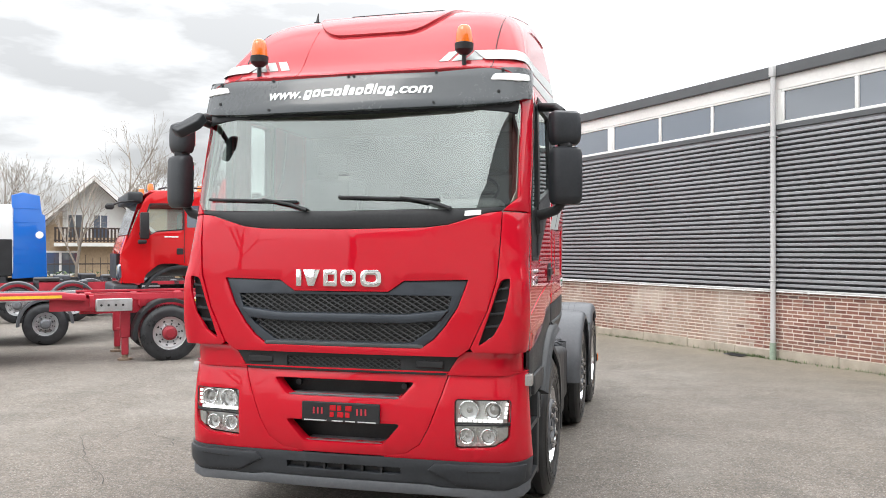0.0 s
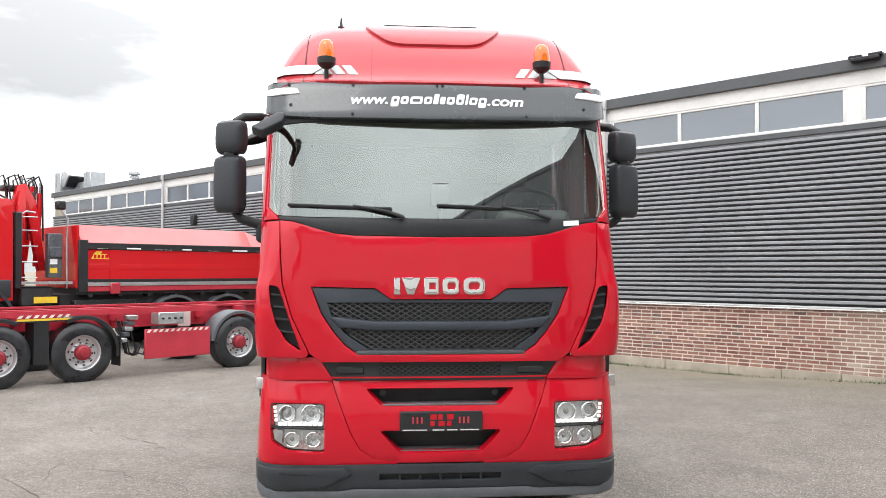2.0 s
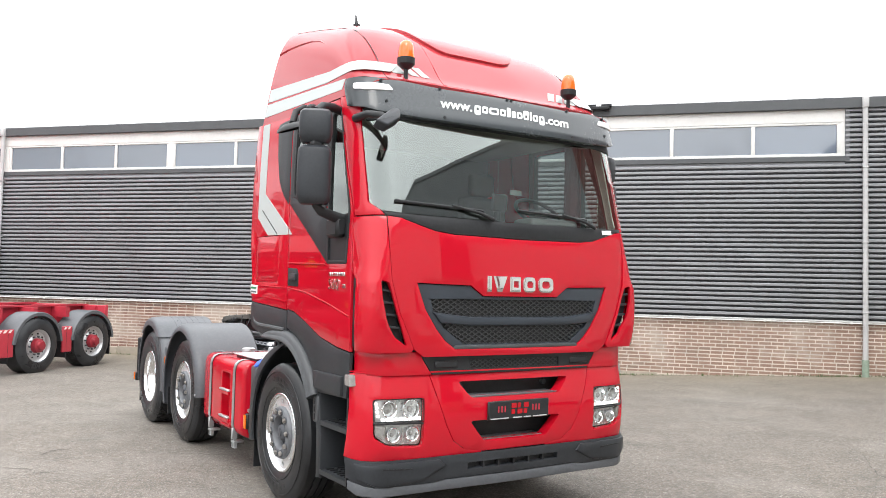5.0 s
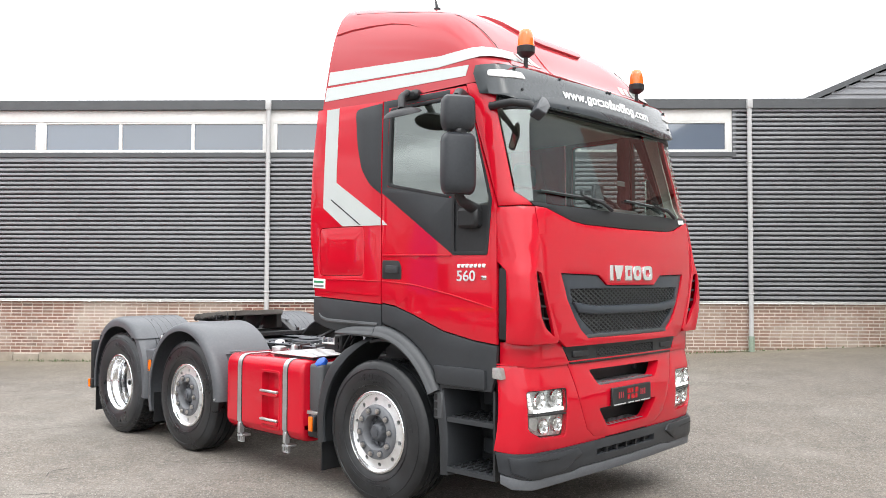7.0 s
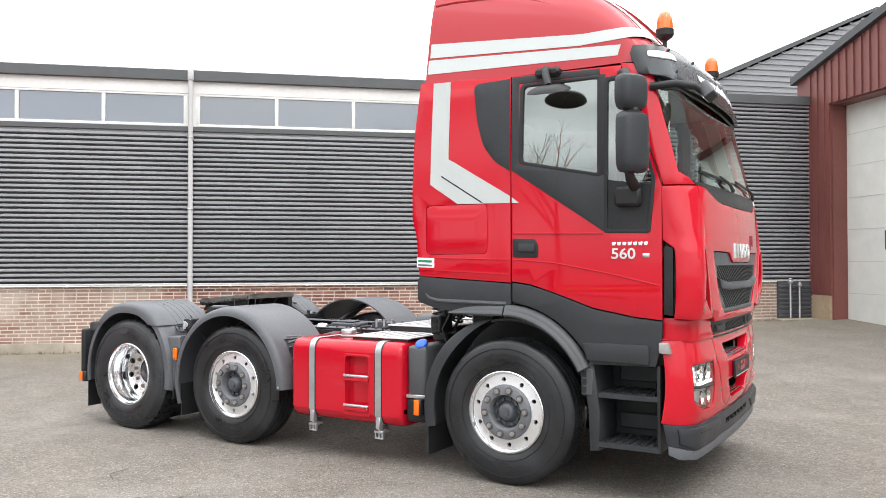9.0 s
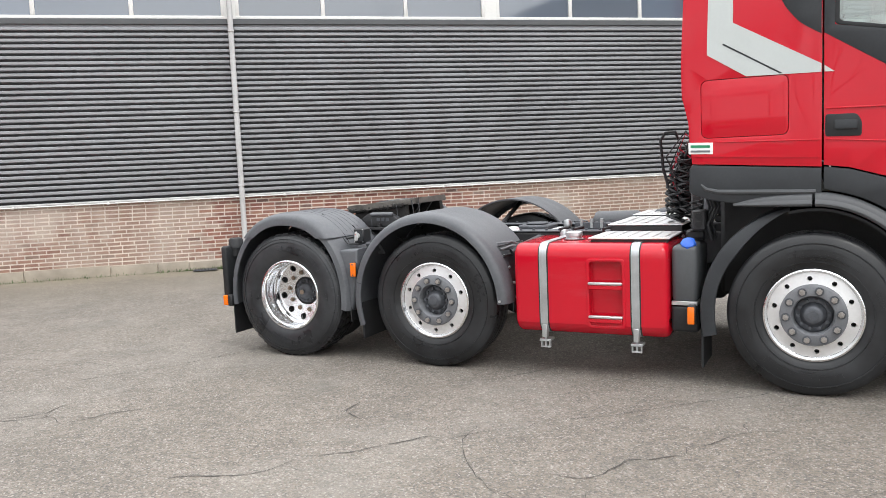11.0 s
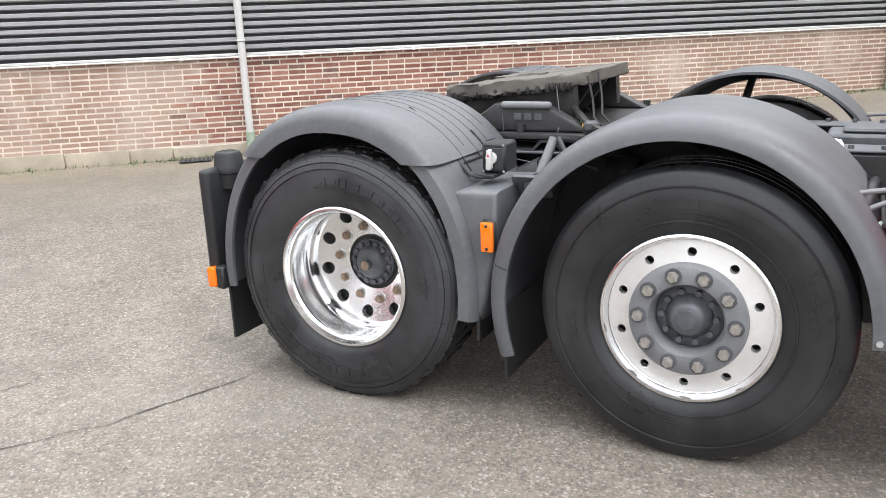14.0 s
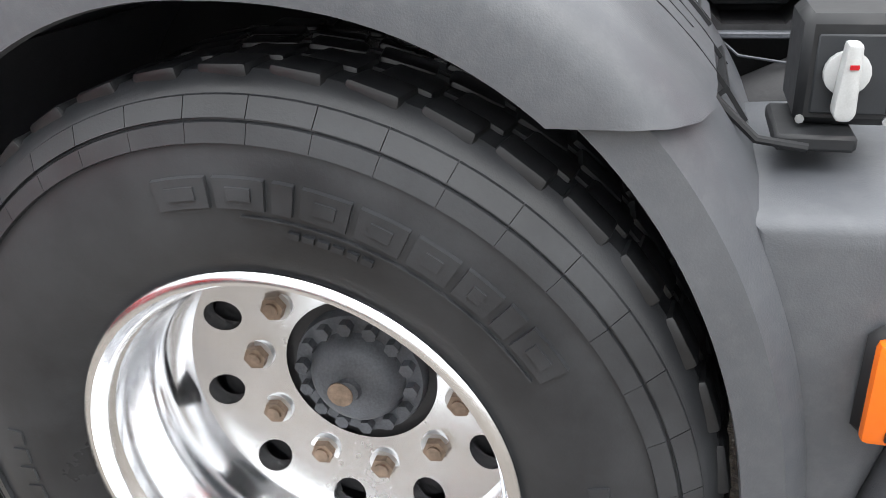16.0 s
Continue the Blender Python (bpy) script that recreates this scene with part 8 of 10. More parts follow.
def build_trailer():
    t = empty("container_trailer", "dusty crimson container chassis trailer on five axles", "trailer", hp(0, 0))
    xo = -4.75
    for y in (-10.21, -8.85, -5.78, -4.02, -2.53):
        for side in (0, 1):
            m = pose(xo if not side else xo - 2.5, y, 0.50, 17 * y, 0, 180 * side)
            yard_wheel(t, m)
        part("axle", cyl(bmesh.new(), (xo - 2.2, y, 0.5), (xo - 0.3, y, 0.5), 0.07, 12), FRAMEBLACK, t)
    yard_arch(t, xo - 0.42, xo + 0.01, -10.21, 0.50, 0.64, 62, 190, BLACK)
    yard_arch(t, xo - 0.42, xo + 0.01, -8.85, 0.50, 0.64, -10, 118, BLACK)
    part("arch_bridge", boxes((xo - 0.42, xo + 0.01, -9.92, -9.12, 1.055, 1.075)), BLACK, t)
    part("arch_flap", boxes((xo - 0.40, xo, -9.66, -9.42, 0.35, 1.06)), BLACK, t)
    for y in (-5.78, -4.02, -2.53):
        yard_arch(t, xo - 0.42, xo + 0.01, y, 0.50, 0.63, 5, 175)
    for x in (xo - 0.62, xo - 1.95):
        bm = boxes((x - 0.09, x + 0.09, -11.7, -2.05, 1.20, 1.235), (x - 0.01, x + 0.01, -11.7, -2.05, 0.88, 1.20), (x - 0.08, x + 0.08, -11.7, -2.05, 0.86, 0.885))
        part("main_beam", bm, MAROON, t, "crimson steel beam")
    for y in [-11.5 + 0.85 * i for i in range(12)]:
        part("outrigger", boxes((xo - 2.3, xo - 0.25, y - 0.05, y + 0.05, 1.00, 1.20)), MAROON, t)
        part("gusset", prism(bmesh.new(), [(y - 0.008, 0.9), (y + 0.008, 0.9), (y + 0.008, 1.2), (y - 0.008, 1.2)], "x", xo - 0.62, xo - 0.50), MAROON, t)
    part("side_rail", boxes((xo - 0.10, xo - 0.02, -11.5, -6.3, 1.14, 1.235)), MAROON, t)
    part("yellow_band", boxes((xo - 0.02, xo - 0.014, -9.92, -9.05, 1.06, 1.11)), YELLOW, t)
    chevrons(t, xo - 0.018, -9.92, -9.05, 1.12, 0.05)
    # side guards
    for y0, y1, z0, z1 in ((-7.74, -6.42, 0.30, 0.84), (-5.12, -4.60, 0.33, 0.83), (-3.38, -3.12, 0.33, 0.83)):
        part("side_guard", boxes((xo - 0.06, xo - 0.02, y0, y1, z0, z1), bevel=0.01), MAROON, t, "crimson side guard panel")
        chevrons(t, xo - 0.02, y0 + 0.03, y1 - 0.02, z1 - 0.06)
    # toolboxes and valves in bare steel
    for y0, y1, z0, z1 in ((-11.46, -10.86, 0.93, 1.16), (-7.50, -7.0, 0.92, 1.14)):
        tb = part("control_box", boxes((xo - 0.30, xo + 0.02, y0, y1, z0, z1), bevel=0.012), GALV, t, "bare steel control box")
        for i in range(4):
            part("knob", cyl(bmesh.new(), (xo + 0.02, y0 + 0.08 + i * 0.12, (z0 + z1) / 2), (xo + 0.06, y0 + 0.08 + i * 0.12, (z0 + z1) / 2), 0.02, 10), BLACK, tb)
    part("white_plate", boxes((xo - 0.30, xo - 0.28, -6.95, -6.70, 0.85, 1.18)), REDWHITE, t)
    # landing legs
    for x in (xo - 0.45, xo - 1.9):
        for y in (-10.94,):
            lg = part("landing_leg", boxes((x - 0.085, x + 0.085, y - 0.085, y + 0.085, 0.42, 0.98), (x - 0.06, x + 0.06, y - 0.06, y + 0.06, 0.10, 0.45), bevel=0.012), MAROON, t)
            part("foot", lathe(bmesh.new(), [(0.0, 0.13), (0.035, 0.13), (0.05, 0.06), (0.13, 0.05), (0.13, 0.001)], 20, "z", (x, y, 0.0)), RUST, lg)
    part("leg_brace", boxes((xo - 0.46, xo - 0.40, -11.08, -10.80, 0.55, 0.60)), MAROON, t)
    rng = random.Random(4)
    for k in range(7):
        y = -8.05 + rng.uniform(-0.12, 0.12)
        part("air_line", tube(bmesh.new(), [(xo - 0.3, y, 1.05), (xo - 0.22, y + 0.05, 0.75), (xo - 0.25, y + 0.15, 0.42), (xo - 0.32, y + 0.32, 0.36), (xo - 0.4, y + 0.45, 0.55)], 0.014, 6), BLACK, t)
    for k in range(5):
        part("valve", boxes((xo - 0.32, xo - 0.12, -8.12 + 0.03 * k, -8.02 + 0.05 * k, 0.62 + 0.1 * k, 0.70 + 0.1 * k), bevel=0.012), HUBDARK if k % 2 else GALV, t)
    part("rear_bumper", boxes((xo - 2.45, xo - 0.05, -2.12, -2.02, 0.55, 0.70), (xo - 2.45, xo - 0.05, -2.14, -2.04, 0.95, 1.22), bevel=0.01), MAROON, t)
    part("mud_flap", boxes((xo - 0.40, xo - 0.02, -2.0, -1.985, 0.2, 0.7)), BLACK, t)
    for y in (-8.20, -3.28, -4.74):
        part("mud_flap", boxes((xo - 0.38, xo - 0.02, y, y + 0.012, 0.22, 0.75)), BLACK, t)
    build_neck(t)
    return t




def build_neck(t):
    """The long gooseneck of the container trailer, with its yellow line."""
    xo = -4.9
    bm = prism(bmesh.new(), [(-19, 1.28), (-12.0, 1.27), (-11.62, 1.22), (-11.62, 1.12), (-12.1, 1.15), (-19, 1.10)], "x", xo - 0.35, xo, 0.01)
    part("neck_beam", bm, MAROON, t)
    part("yellow_band", boxes((xo, xo + 0.004, -19, -12.0, 1.175, 1.225)), YELLOW, t)
    part("neck_deck", boxes((xo - 2.4, xo - 0.35, -19, -11.9, 1.14, 1.20)), DARKGREY, t)
    part("neck_brace", boxes((xo - 0.35, xo - 0.20, -12.2, -11.5, 0.93, 1.14)), MAROON, t)


build_trailer()


def build_lowloader():
    t = empty("low_trailer", "low flat trailer with small grey wheels", "trailer", hp(0, 0))
    xo = -8.4
    part("side_beam", boxes((xo - 0.30, xo - 0.05, -19, -11.2, 0.93, 1.06), bevel=0.01), GALV, t)
    part("side_beam", boxes((xo - 2.3, xo - 2.05, -19, -11.2, 0.93, 1.06), bevel=0.01), GALV, t)
    part("deck", boxes((xo - 2.05, xo - 0.30, -19, -11.2, 0.98, 1.03)), DARKGREY, t)
    for y in (-12.2, -15.0, -16.1):
        for side in (0, 1):
            yard_wheel(t, pose(xo - 0.02 if not side else xo - 2.3, y, 0.45, 31 * y, 0, 180 * side), 0.45, 0.25, HUBGREY, 0.28)
        yard_arch(t, xo - 0.36, xo, y, 0.45, 0.56, 0, 185)
        part("axle", cyl(bmesh.new(), (xo - 2.1, y, 0.45), (xo - 0.2, y, 0.45), 0.06, 12), FRAMEBLACK, t)
    part("rear_box", boxes((xo - 0.6, xo - 0.05, -14.2, -13.3, 0.55, 0.95), bevel=0.02), GALV, t)


build_lowloader()


def build_tipper():
    t = empty("tipper_truck", "red tipper truck with loading crane and covered body", "truck", hp(0, 0))
    xn, xf = -9.6, -12.1  # near and far flank
    # cab
    side_out = rounded([(-10.55, 1.25), (-10.62, 1.9), (-10.42, 2.35), (-10.05, 3.30), (-9.85, 3.44), (-8.42, 3.46), (-8.40, 1.25), (-8.75, 1.25), (-8.95, 1.55), (-9.35, 1.72), (-9.75, 1.70), (-10.05, 1.45), (-10.1, 1.25)], [0.05, 0.1, 0.05, 0.1, 0.12, 0.12, 0.02, 0, 0.1, 0.1, 0.1, 0.1, 0.02], 3)
    win = rounded([(-10.18, 2.42), (-9.93, 3.12), (-9.20, 3.14), (-9.20, 2.55), (-9.78, 2.50), (-9.95, 2.40)], 0.04, 3)
    sl = lambda a, z: (xn - 0.02 * max(0, z - 2.4) ** 2, a, z)
    cab = part("cab_side", panel(bmesh.new(), side_out, sl, 0.05, 0.4, 0, [win], 0.02), TIPRED, t, "red day cab")
    part("cab_side", panel(bmesh.new(), [(-a, z) for a, z in side_out][::-1], lambda a, z: (xf + 0.02 * max(0, z - 2.4) ** 2, -a, z), 0.05, 0.4, 0, [[(-a, z) for a, z in win][::-1]], 0.02), TIPRED, t)
    part("door_window", panel(bmesh.new(), win, sl, 0.006, 0.5, -0.015, (), 0), CABGLASS, cab).visible_shadow = False
    part("window_frame", panel(bmesh.new(), [(a + (0.03 if a > -9.7 else -0.03), z + (0.03 if z > 2.8 else -0.03)) for a, z in win], sl, 0.01, 0.5, 0.004, [win], 0), BLACK, cab)
    part("rear_window", panel(bmesh.new(), rounded([(-9.10, 2.58), (-9.10, 3.12), (-8.72, 3.12), (-8.72, 2.60)], 0.04, 3), sl, 0.01, 0.5, 0.004, (), 0), PANE, cab)
    part("cab_roof", boxes((xf + 0.05, xn - 0.05, -9.95, -8.45, 3.40, 3.47), bevel=0.03), TIPRED, t)
    part("cab_back", boxes((xf + 0.05, xn - 0.05, -8.46, -8.41, 1.3, 3.44)), TIPRED, t)
    fs = lambda a, z: (a, -10.60 + 0.30 * max(0, z - 1.95) ** 1.0, z)
    part("cab_front", panel(bmesh.new(), [(xf + 0.03, 1.25), (xn - 0.03, 1.25), (xn - 0.03, 2.38), (xf + 0.03, 2.38)], fs, 0.04, 0.5, 0, (), 0.02), TIPRED, t)
    part("windscreen", panel(bmesh.new(), [(xf + 0.08, 2.40), (xn - 0.08, 2.40), (xn - 0.1, 3.25), (xf + 0.1, 3.25)], fs, 0.01, 0.6, -0.01, (), 0), PANE, t)
    part("sun_visor", boxes((xf, xn - 0.02, -10.45, -10.10, 3.16, 3.42), bevel=0.06, seg=3), DARKGREY, t, "smoked sun visor")
    part("front_grille", boxes((xf + 0.4, xn - 0.4, -10.66, -10.58, 1.35, 1.95)), BLACK, t)
    part("headlamp", boxes((xn - 0.35, xn - 0.03, -10.67, -10.50, 1.35, 1.70), bevel=0.04), PANE, t)
    part("bumper", boxes((xf, xn, -10.75, -10.2, 0.55, 1.22), bevel=0.06, seg=3), DARKGREY, t)
    part("step_panel", boxes((xn - 0.25, xn - 0.02, -10.15, -9.75, 0.5, 1.24), bevel=0.02), DARKGREY, t)
    for y0, y1, z in ((-10.12, -9.72, 0.95), (-10.12, -9.72, 1.2)):
        part("step_edge", boxes((xn - 0.03, xn + 0.01, y0, y1, z - 0.04, z)), GALV, t)
    yard_arch(t, xn - 0.5, xn + 0.06, -9.25, 0.75, 0.92, 5, 172, DARKGREY, 18, "wheel_arch")
    part("arch_cover", boxes((xn - 0.4, xn + 0.02, -9.0, -8.42, 1.30, 1.72), bevel=0.05, seg=3), DARKGREY, t)
    part("cab_interior", boxes((xf + 0.2, xn - 0.2, -10.1, -9.0, 1.4, 2.3)), DASH, t)
    part("seat_back", boxes((xn - 0.9, xn - 0.4, -9.2, -9.05, 2.3, 2.95), bevel=0.05), SEATCLOTH, t)
    part("door_seam", boxes((xn - 0.002, xn + 0.002, -9.16, -9.145, 1.72, 3.2)), BLACK, cab)
    part("door_handle", boxes((xn, xn + 0.02, -9.34, -9.18, 1.93, 2.08), bevel=0.01), BLACK, cab)
    part("door_letters", boxes((xn, xn + 0.003, -9.62, -9.3, 2.34, 2.37)), STICKER, cab)
    part("side_mirror", boxes((xn + 0.10, xn + 0.32, -10.20, -10.0, 2.30, 2.92), (xn + 0.10, xn + 0.34, -10.24, -10.06, 2.18, 2.28), bevel=0.03, seg=2), BLACK, t)
    part("mirror_arm", tube(bmesh.new(), [(xn, -10.15, 2.22), (xn + 0.12, -10.18, 2.2), (xn + 0.2, -10.15, 2.26)], 0.03, 8), BLACK, t)
    part("front_mirror", boxes((xn - 0.05, xn + 0.1, -10.95, -10.75, 2.98, 3.12), bevel=0.04), BLACK, t)
    part("front_mirror_arm", tube(bmesh.new(), [(xn - 0.02, -10.3, 3.2), (xn + 0.02, -10.6, 3.16), (xn + 0.02, -10.82, 3.08)], 0.02, 8), BLACK, t)
    for x, y in ((xn - 0.35, -9.9), (xn - 0.5, -8.7), (xf + 0.4, -9.9)):
        part("roof_beacon", lathe(bmesh.new(), [(3.45, 0.05), (3.49, 0.05), (3.49, 0.075), (3.60, 0.07), (3.64, 0.05), (3.65, 0.001)], 20, "z", (x, y, 0)), AMBER, t)
    part("roof_bar", tube(bmesh.new(), [(xn - 0.15, -9.75, 3.5), (xn - 0.1, -9.6, 3.54), (xn - 0.1, -8.7, 3.56), (xn - 0.15, -8.5, 3.48)], 0.02, 8), BLACK, t)
    # chassis and wheels
    part("chassis_rail", boxes((-10.5, -10.4, -10.2, -1.6, 0.85, 1.15)), FRAMEBLACK, t)
    part("chassis_rail", boxes((-11.3, -11.2, -10.2, -1.6, 0.85, 1.15)), FRAMEBLACK, t)
    for y in (-9.25, -4.55, -3.07):
        for side in (0, 1):
            yard_wheel(t, pose(xn - 0.02 if not side else xf + 0.02, y, 0.53, 23 * y, 0, 180 * side), 0.53, 0.30, HUBGREY)
        if y > -9:
            yard_arch(t, xn - 0.6, xn - 0.02, y, 0.53, 0.78, 8, 172)
    part("battery_box", boxes((xn - 0.5, xn - 0.05, -8.2, -7.2, 0.6, 1.1), bevel=0.03), BLACK, t)
    part("yellow_plate", boxes((xn - 0.05, xn - 0.04, -7.95, -7.45, 1.18, 1.32)), YELLOW, t)
    # crane behind the cab
    cr = part("crane_column", boxes((-10.90, -10.65, -8.0, -7.8, 1.3, 3.6), bevel=0.04), TIPRED, t, "red folded loading crane")
    for a, b, r in (((-10.55, -8.05, 2.1), (-10.55, -7.95, 3.8), 0.075), ((-10.45, -7.65, 2.0), (-10.48, -7.55, 3.7), 0.06), ((-11.1, -7.7, 2.1), (-11.1, -7.5, 3.9), 0.09)):
        part("cylinder", cyl(bmesh.new(), a, b, r, 14), TIPRED, cr)
        part("piston", cyl(bmesh.new(), b, (b[0], b[1], b[2] + 0.25), r * 0.55, 12), CHROME, cr)
    bm = prism(bmesh.new(), [(-8.25, 3.2), (-8.10, 3.85), (-7.92, 3.9), (-7.70, 3.5), (-7.45, 1.9), (-7.62, 1.9), (-7.88, 3.2)], "x", -10.50, -10.30, 0.02)
    part("boom", bm, TIPRED, cr)
    part("boom", prism(bmesh.new(), [(-8.3, 2.0), (-8.1, 3.7), (-7.95, 3.7), (-8.05, 2.0)], "x", -10.28, -10.12, 0.02), TIPRED, cr)
    part("crane_base", boxes((-11.9, -9.75, -8.2, -7.5, 1.1, 1.55), bevel=0.04), FRAMEBLACK, cr)
    part("grab_head", boxes((-10.85, -10.45, -8.35, -7.85, 3.72, 3.86), (-10.8, -10.35, -8.0, -7.7, 3.5, 3.72), bevel=0.04), GREASE, cr)
    rng = random.Random(6)
    for k in range(9):
        x, y = rng.uniform(-10.9, -10.3), rng.uniform(-8.4, -7.6)
        part("hydraulic_hose", tube(bmesh.new(), [(x, y, 3.3), (x + 0.05, y - 0.1, 3.95 + rng.uniform(-0.15, 0.12)), (x + 0.1, y + 0.10, 4.08), (x + 0.05, y + 0.2, 3.85), (x, y + 0.25, 2.6)], 0.018, 6), BLACK, cr)
    for z in (1.75, 2.1, 2.45, 2.8, 3.1):
        part("ladder_rung", cyl(bmesh.new(), (-9.75, -8.2, z), (-9.75, -7.85, z), 0.014, 8), GALV, cr)
    part("ladder_rail", tube(bmesh.new(), [(-9.75, -8.2, 1.5), (-9.75, -8.2, 3.15), (-9.75, -8.1, 3.22), (-9.75, -7.9, 3.2)], 0.02, 8), GALV, cr)
    part("ladder_rail", tube(bmesh.new(), [(-9.75, -7.2, 1.5), (-9.75, -7.22, 2.6), (-9.75, -7.2, 3.1), (-9.75, -7.35, 3.3)], 0.02, 8), GALV, cr)
    part("platform", boxes((-9.95, -9.68, -8.3, -7.1, 1.60, 1.66)), GALV, cr)
    part("valve_panel", boxes((-9.95, -9.75, -7.62, -7.30, 1.75, 2.75), (-9.8, -9.7, -7.60, -7.32, 2.2, 2.45), bevel=0.02), HUBDARK, cr)
    for k in range(3):
        part("warning_label", boxes((-9.748, -9.742, -7.58, -7.42, 1.85 + k * 0.2, 1.97 + k * 0.2)), (YELLOW, STICKER, YELLOW)[k], cr)
    part("roof_lamp", boxes((-9.9, -9.7, -7.45, -7.25, 3.3, 3.5), bevel=0.03), BLACK, cr)
    part("exhaust_grille", boxes((xn - 0.45, xn - 0.05, -8.36, -8.2, 1.5, 3.2), bevel=0.03), BLACK, t)
    # tipper body
    y0, y1 = -7.0, -1.52
    bd = part("body_side", boxes((xn - 0.06, xn, y0, y1, 1.52, 2.42), bevel=0.008), TIPRED, t, "red tipper body side with black rails")
    part("body_side", boxes((xf, xf + 0.06, y0, y1, 1.52, 2.42)), TIPRED, t)
    part("body_front", boxes((xf, xn, y0 - 0.05, y0, 1.5, 2.95)), TIPRED, t)
    part("body_floor", boxes((xf + 0.06, xn - 0.06, y0, y1, 1.35, 1.50)), FRAMEBLACK, t)
    part("subframe", boxes((xf + 0.35, xn - 0.30, -7.3, -1.75, 1.10, 1.36), bevel=0.02), FRAMEBLACK, t)
    for k in range(8):
        part("cross_bearer", boxes((xf + 0.08, xn - 0.05, y0 + 0.25 + k * 0.72, y0 + 0.35 + k * 0.72, 1.30, 1.46)), FRAMEBLACK, t)
    part("tool_box", boxes((xn - 0.55, xn - 0.06, -7.05, -5.6, 0.62, 1.22), bevel=0.02), BLACK, t)
    part("top_rail", boxes((xn - 0.08, xn + 0.03, y0, y1, 2.40, 2.56), bevel=0.012), BLACK, bd, "scuffed black top rail")
    for k in range(7):
        ya = y0 + 0.4 + k * 0.72
        part("scuff", boxes((xn + 0.03, xn + 0.033, ya, ya + 0.25 + 0.1 * (k % 3), 2.42, 2.425 + 0.03 * (k % 2))), STICKER, bd)
    part("crease", prism(bmesh.new(), [(xn, 1.93), (xn + 0.010, 2.0), (xn, 2.07)], "y", y0 + 0.12, y1 - 0.1), TIPRED, bd)
    part("lower_rail", boxes((xn - 0.04, xn + 0.025, y0, y1, 1.63, 1.71)), BLACK, bd)
    part("silver_rail", boxes((xn + 0.025, xn + 0.035, y0 + 0.1, y1, 1.56, 1.62), (xn - 0.03, xn + 0.025, y0, y1, 1.545, 1.635)), ALUDULL, bd)
    part("sole_rail", boxes((xn - 0.05, xn + 0.02, y0, y1, 1.42, 1.53), bevel=0.01), MAROON, bd)
    for y in (y0 + 0.0, ):
        part("front_post", boxes((xn - 0.02, xn + 0.05, y - 0.02, y + 0.20, 1.40, 2.62), bevel=0.012), BLACK, bd)
    part("rear_post", boxes((xn - 0.10, xn + 0.06, y1 - 0.02, y1 + 0.22, 1.42, 2.88), bevel=0.02), BLACK, bd)
    for y in (-6.15, -2.1):
        part("side_hinge", boxes((xn + 0.0, xn + 0.06, y - 0.12, y + 0.12, 1.35, 1.62), bevel=0.02), MAROON, bd)
        part("hinge_post", boxes((xn + 0.0, xn + 0.012, y - 0.13, y + 0.13, 1.7, 2.4)), TIPRED, bd)
    badge = part("maker_badge", prism(bmesh.new(), [(-6.72, 2.18), (-6.30, 2.18), (-6.36, 2.30), (-6.50, 2.30), (-6.46, 2.36), (-6.60, 2.36), (-6.66, 2.30)], "x", xn, xn + 0.006), YELLOW, bd, "yellow and red maker badge shape")
    for i in range(4):
        part("badge_bar", boxes((xn + 0.006, xn + 0.009, -6.66 + i * 0.09, -6.60 + i * 0.09, 2.20, 2.28)), TIPRED, bd)
    part("small_plate", boxes((xn + 0.0, xn + 0.006, -1.95, -1.72, 1.80, 1.93)), YELLOW, bd)
    # sloped cover
    bm = prism(bmesh.new(), [(xn + 0.01, 2.56), (xn - 0.35, 2.98), (xf + 0.35, 2.98), (xf - 0.01, 2.56)], "y", y0 + 0.05, y1 - 0.9, 0.02)
    part("cover", bm, SKYPALERED, t, "faded red sloping body cover, paled for reflected sky")
    bm = bmesh.new()
    v = [bm.verts.new(p) for p in ((xn + 0.01, y1 - 0.9, 2.56), (xn - 0.35, y1 - 0.9, 2.98), (xf + 0.35, y1 - 0.9, 2.98), (xf - 0.01, y1 - 0.9, 2.56), (xn + 0.01, y1, 2.56), (xf - 0.01, y1, 2.56))]
    for f in ((0, 1, 4), (1, 2, 5, 4), (2, 3, 5), (0, 4, 5, 3), (0, 3, 2, 1)):
        bm.faces.new([v[i] for i in f])
    part("cover_tail", bm, SKYPALERED, t)


build_tipper()


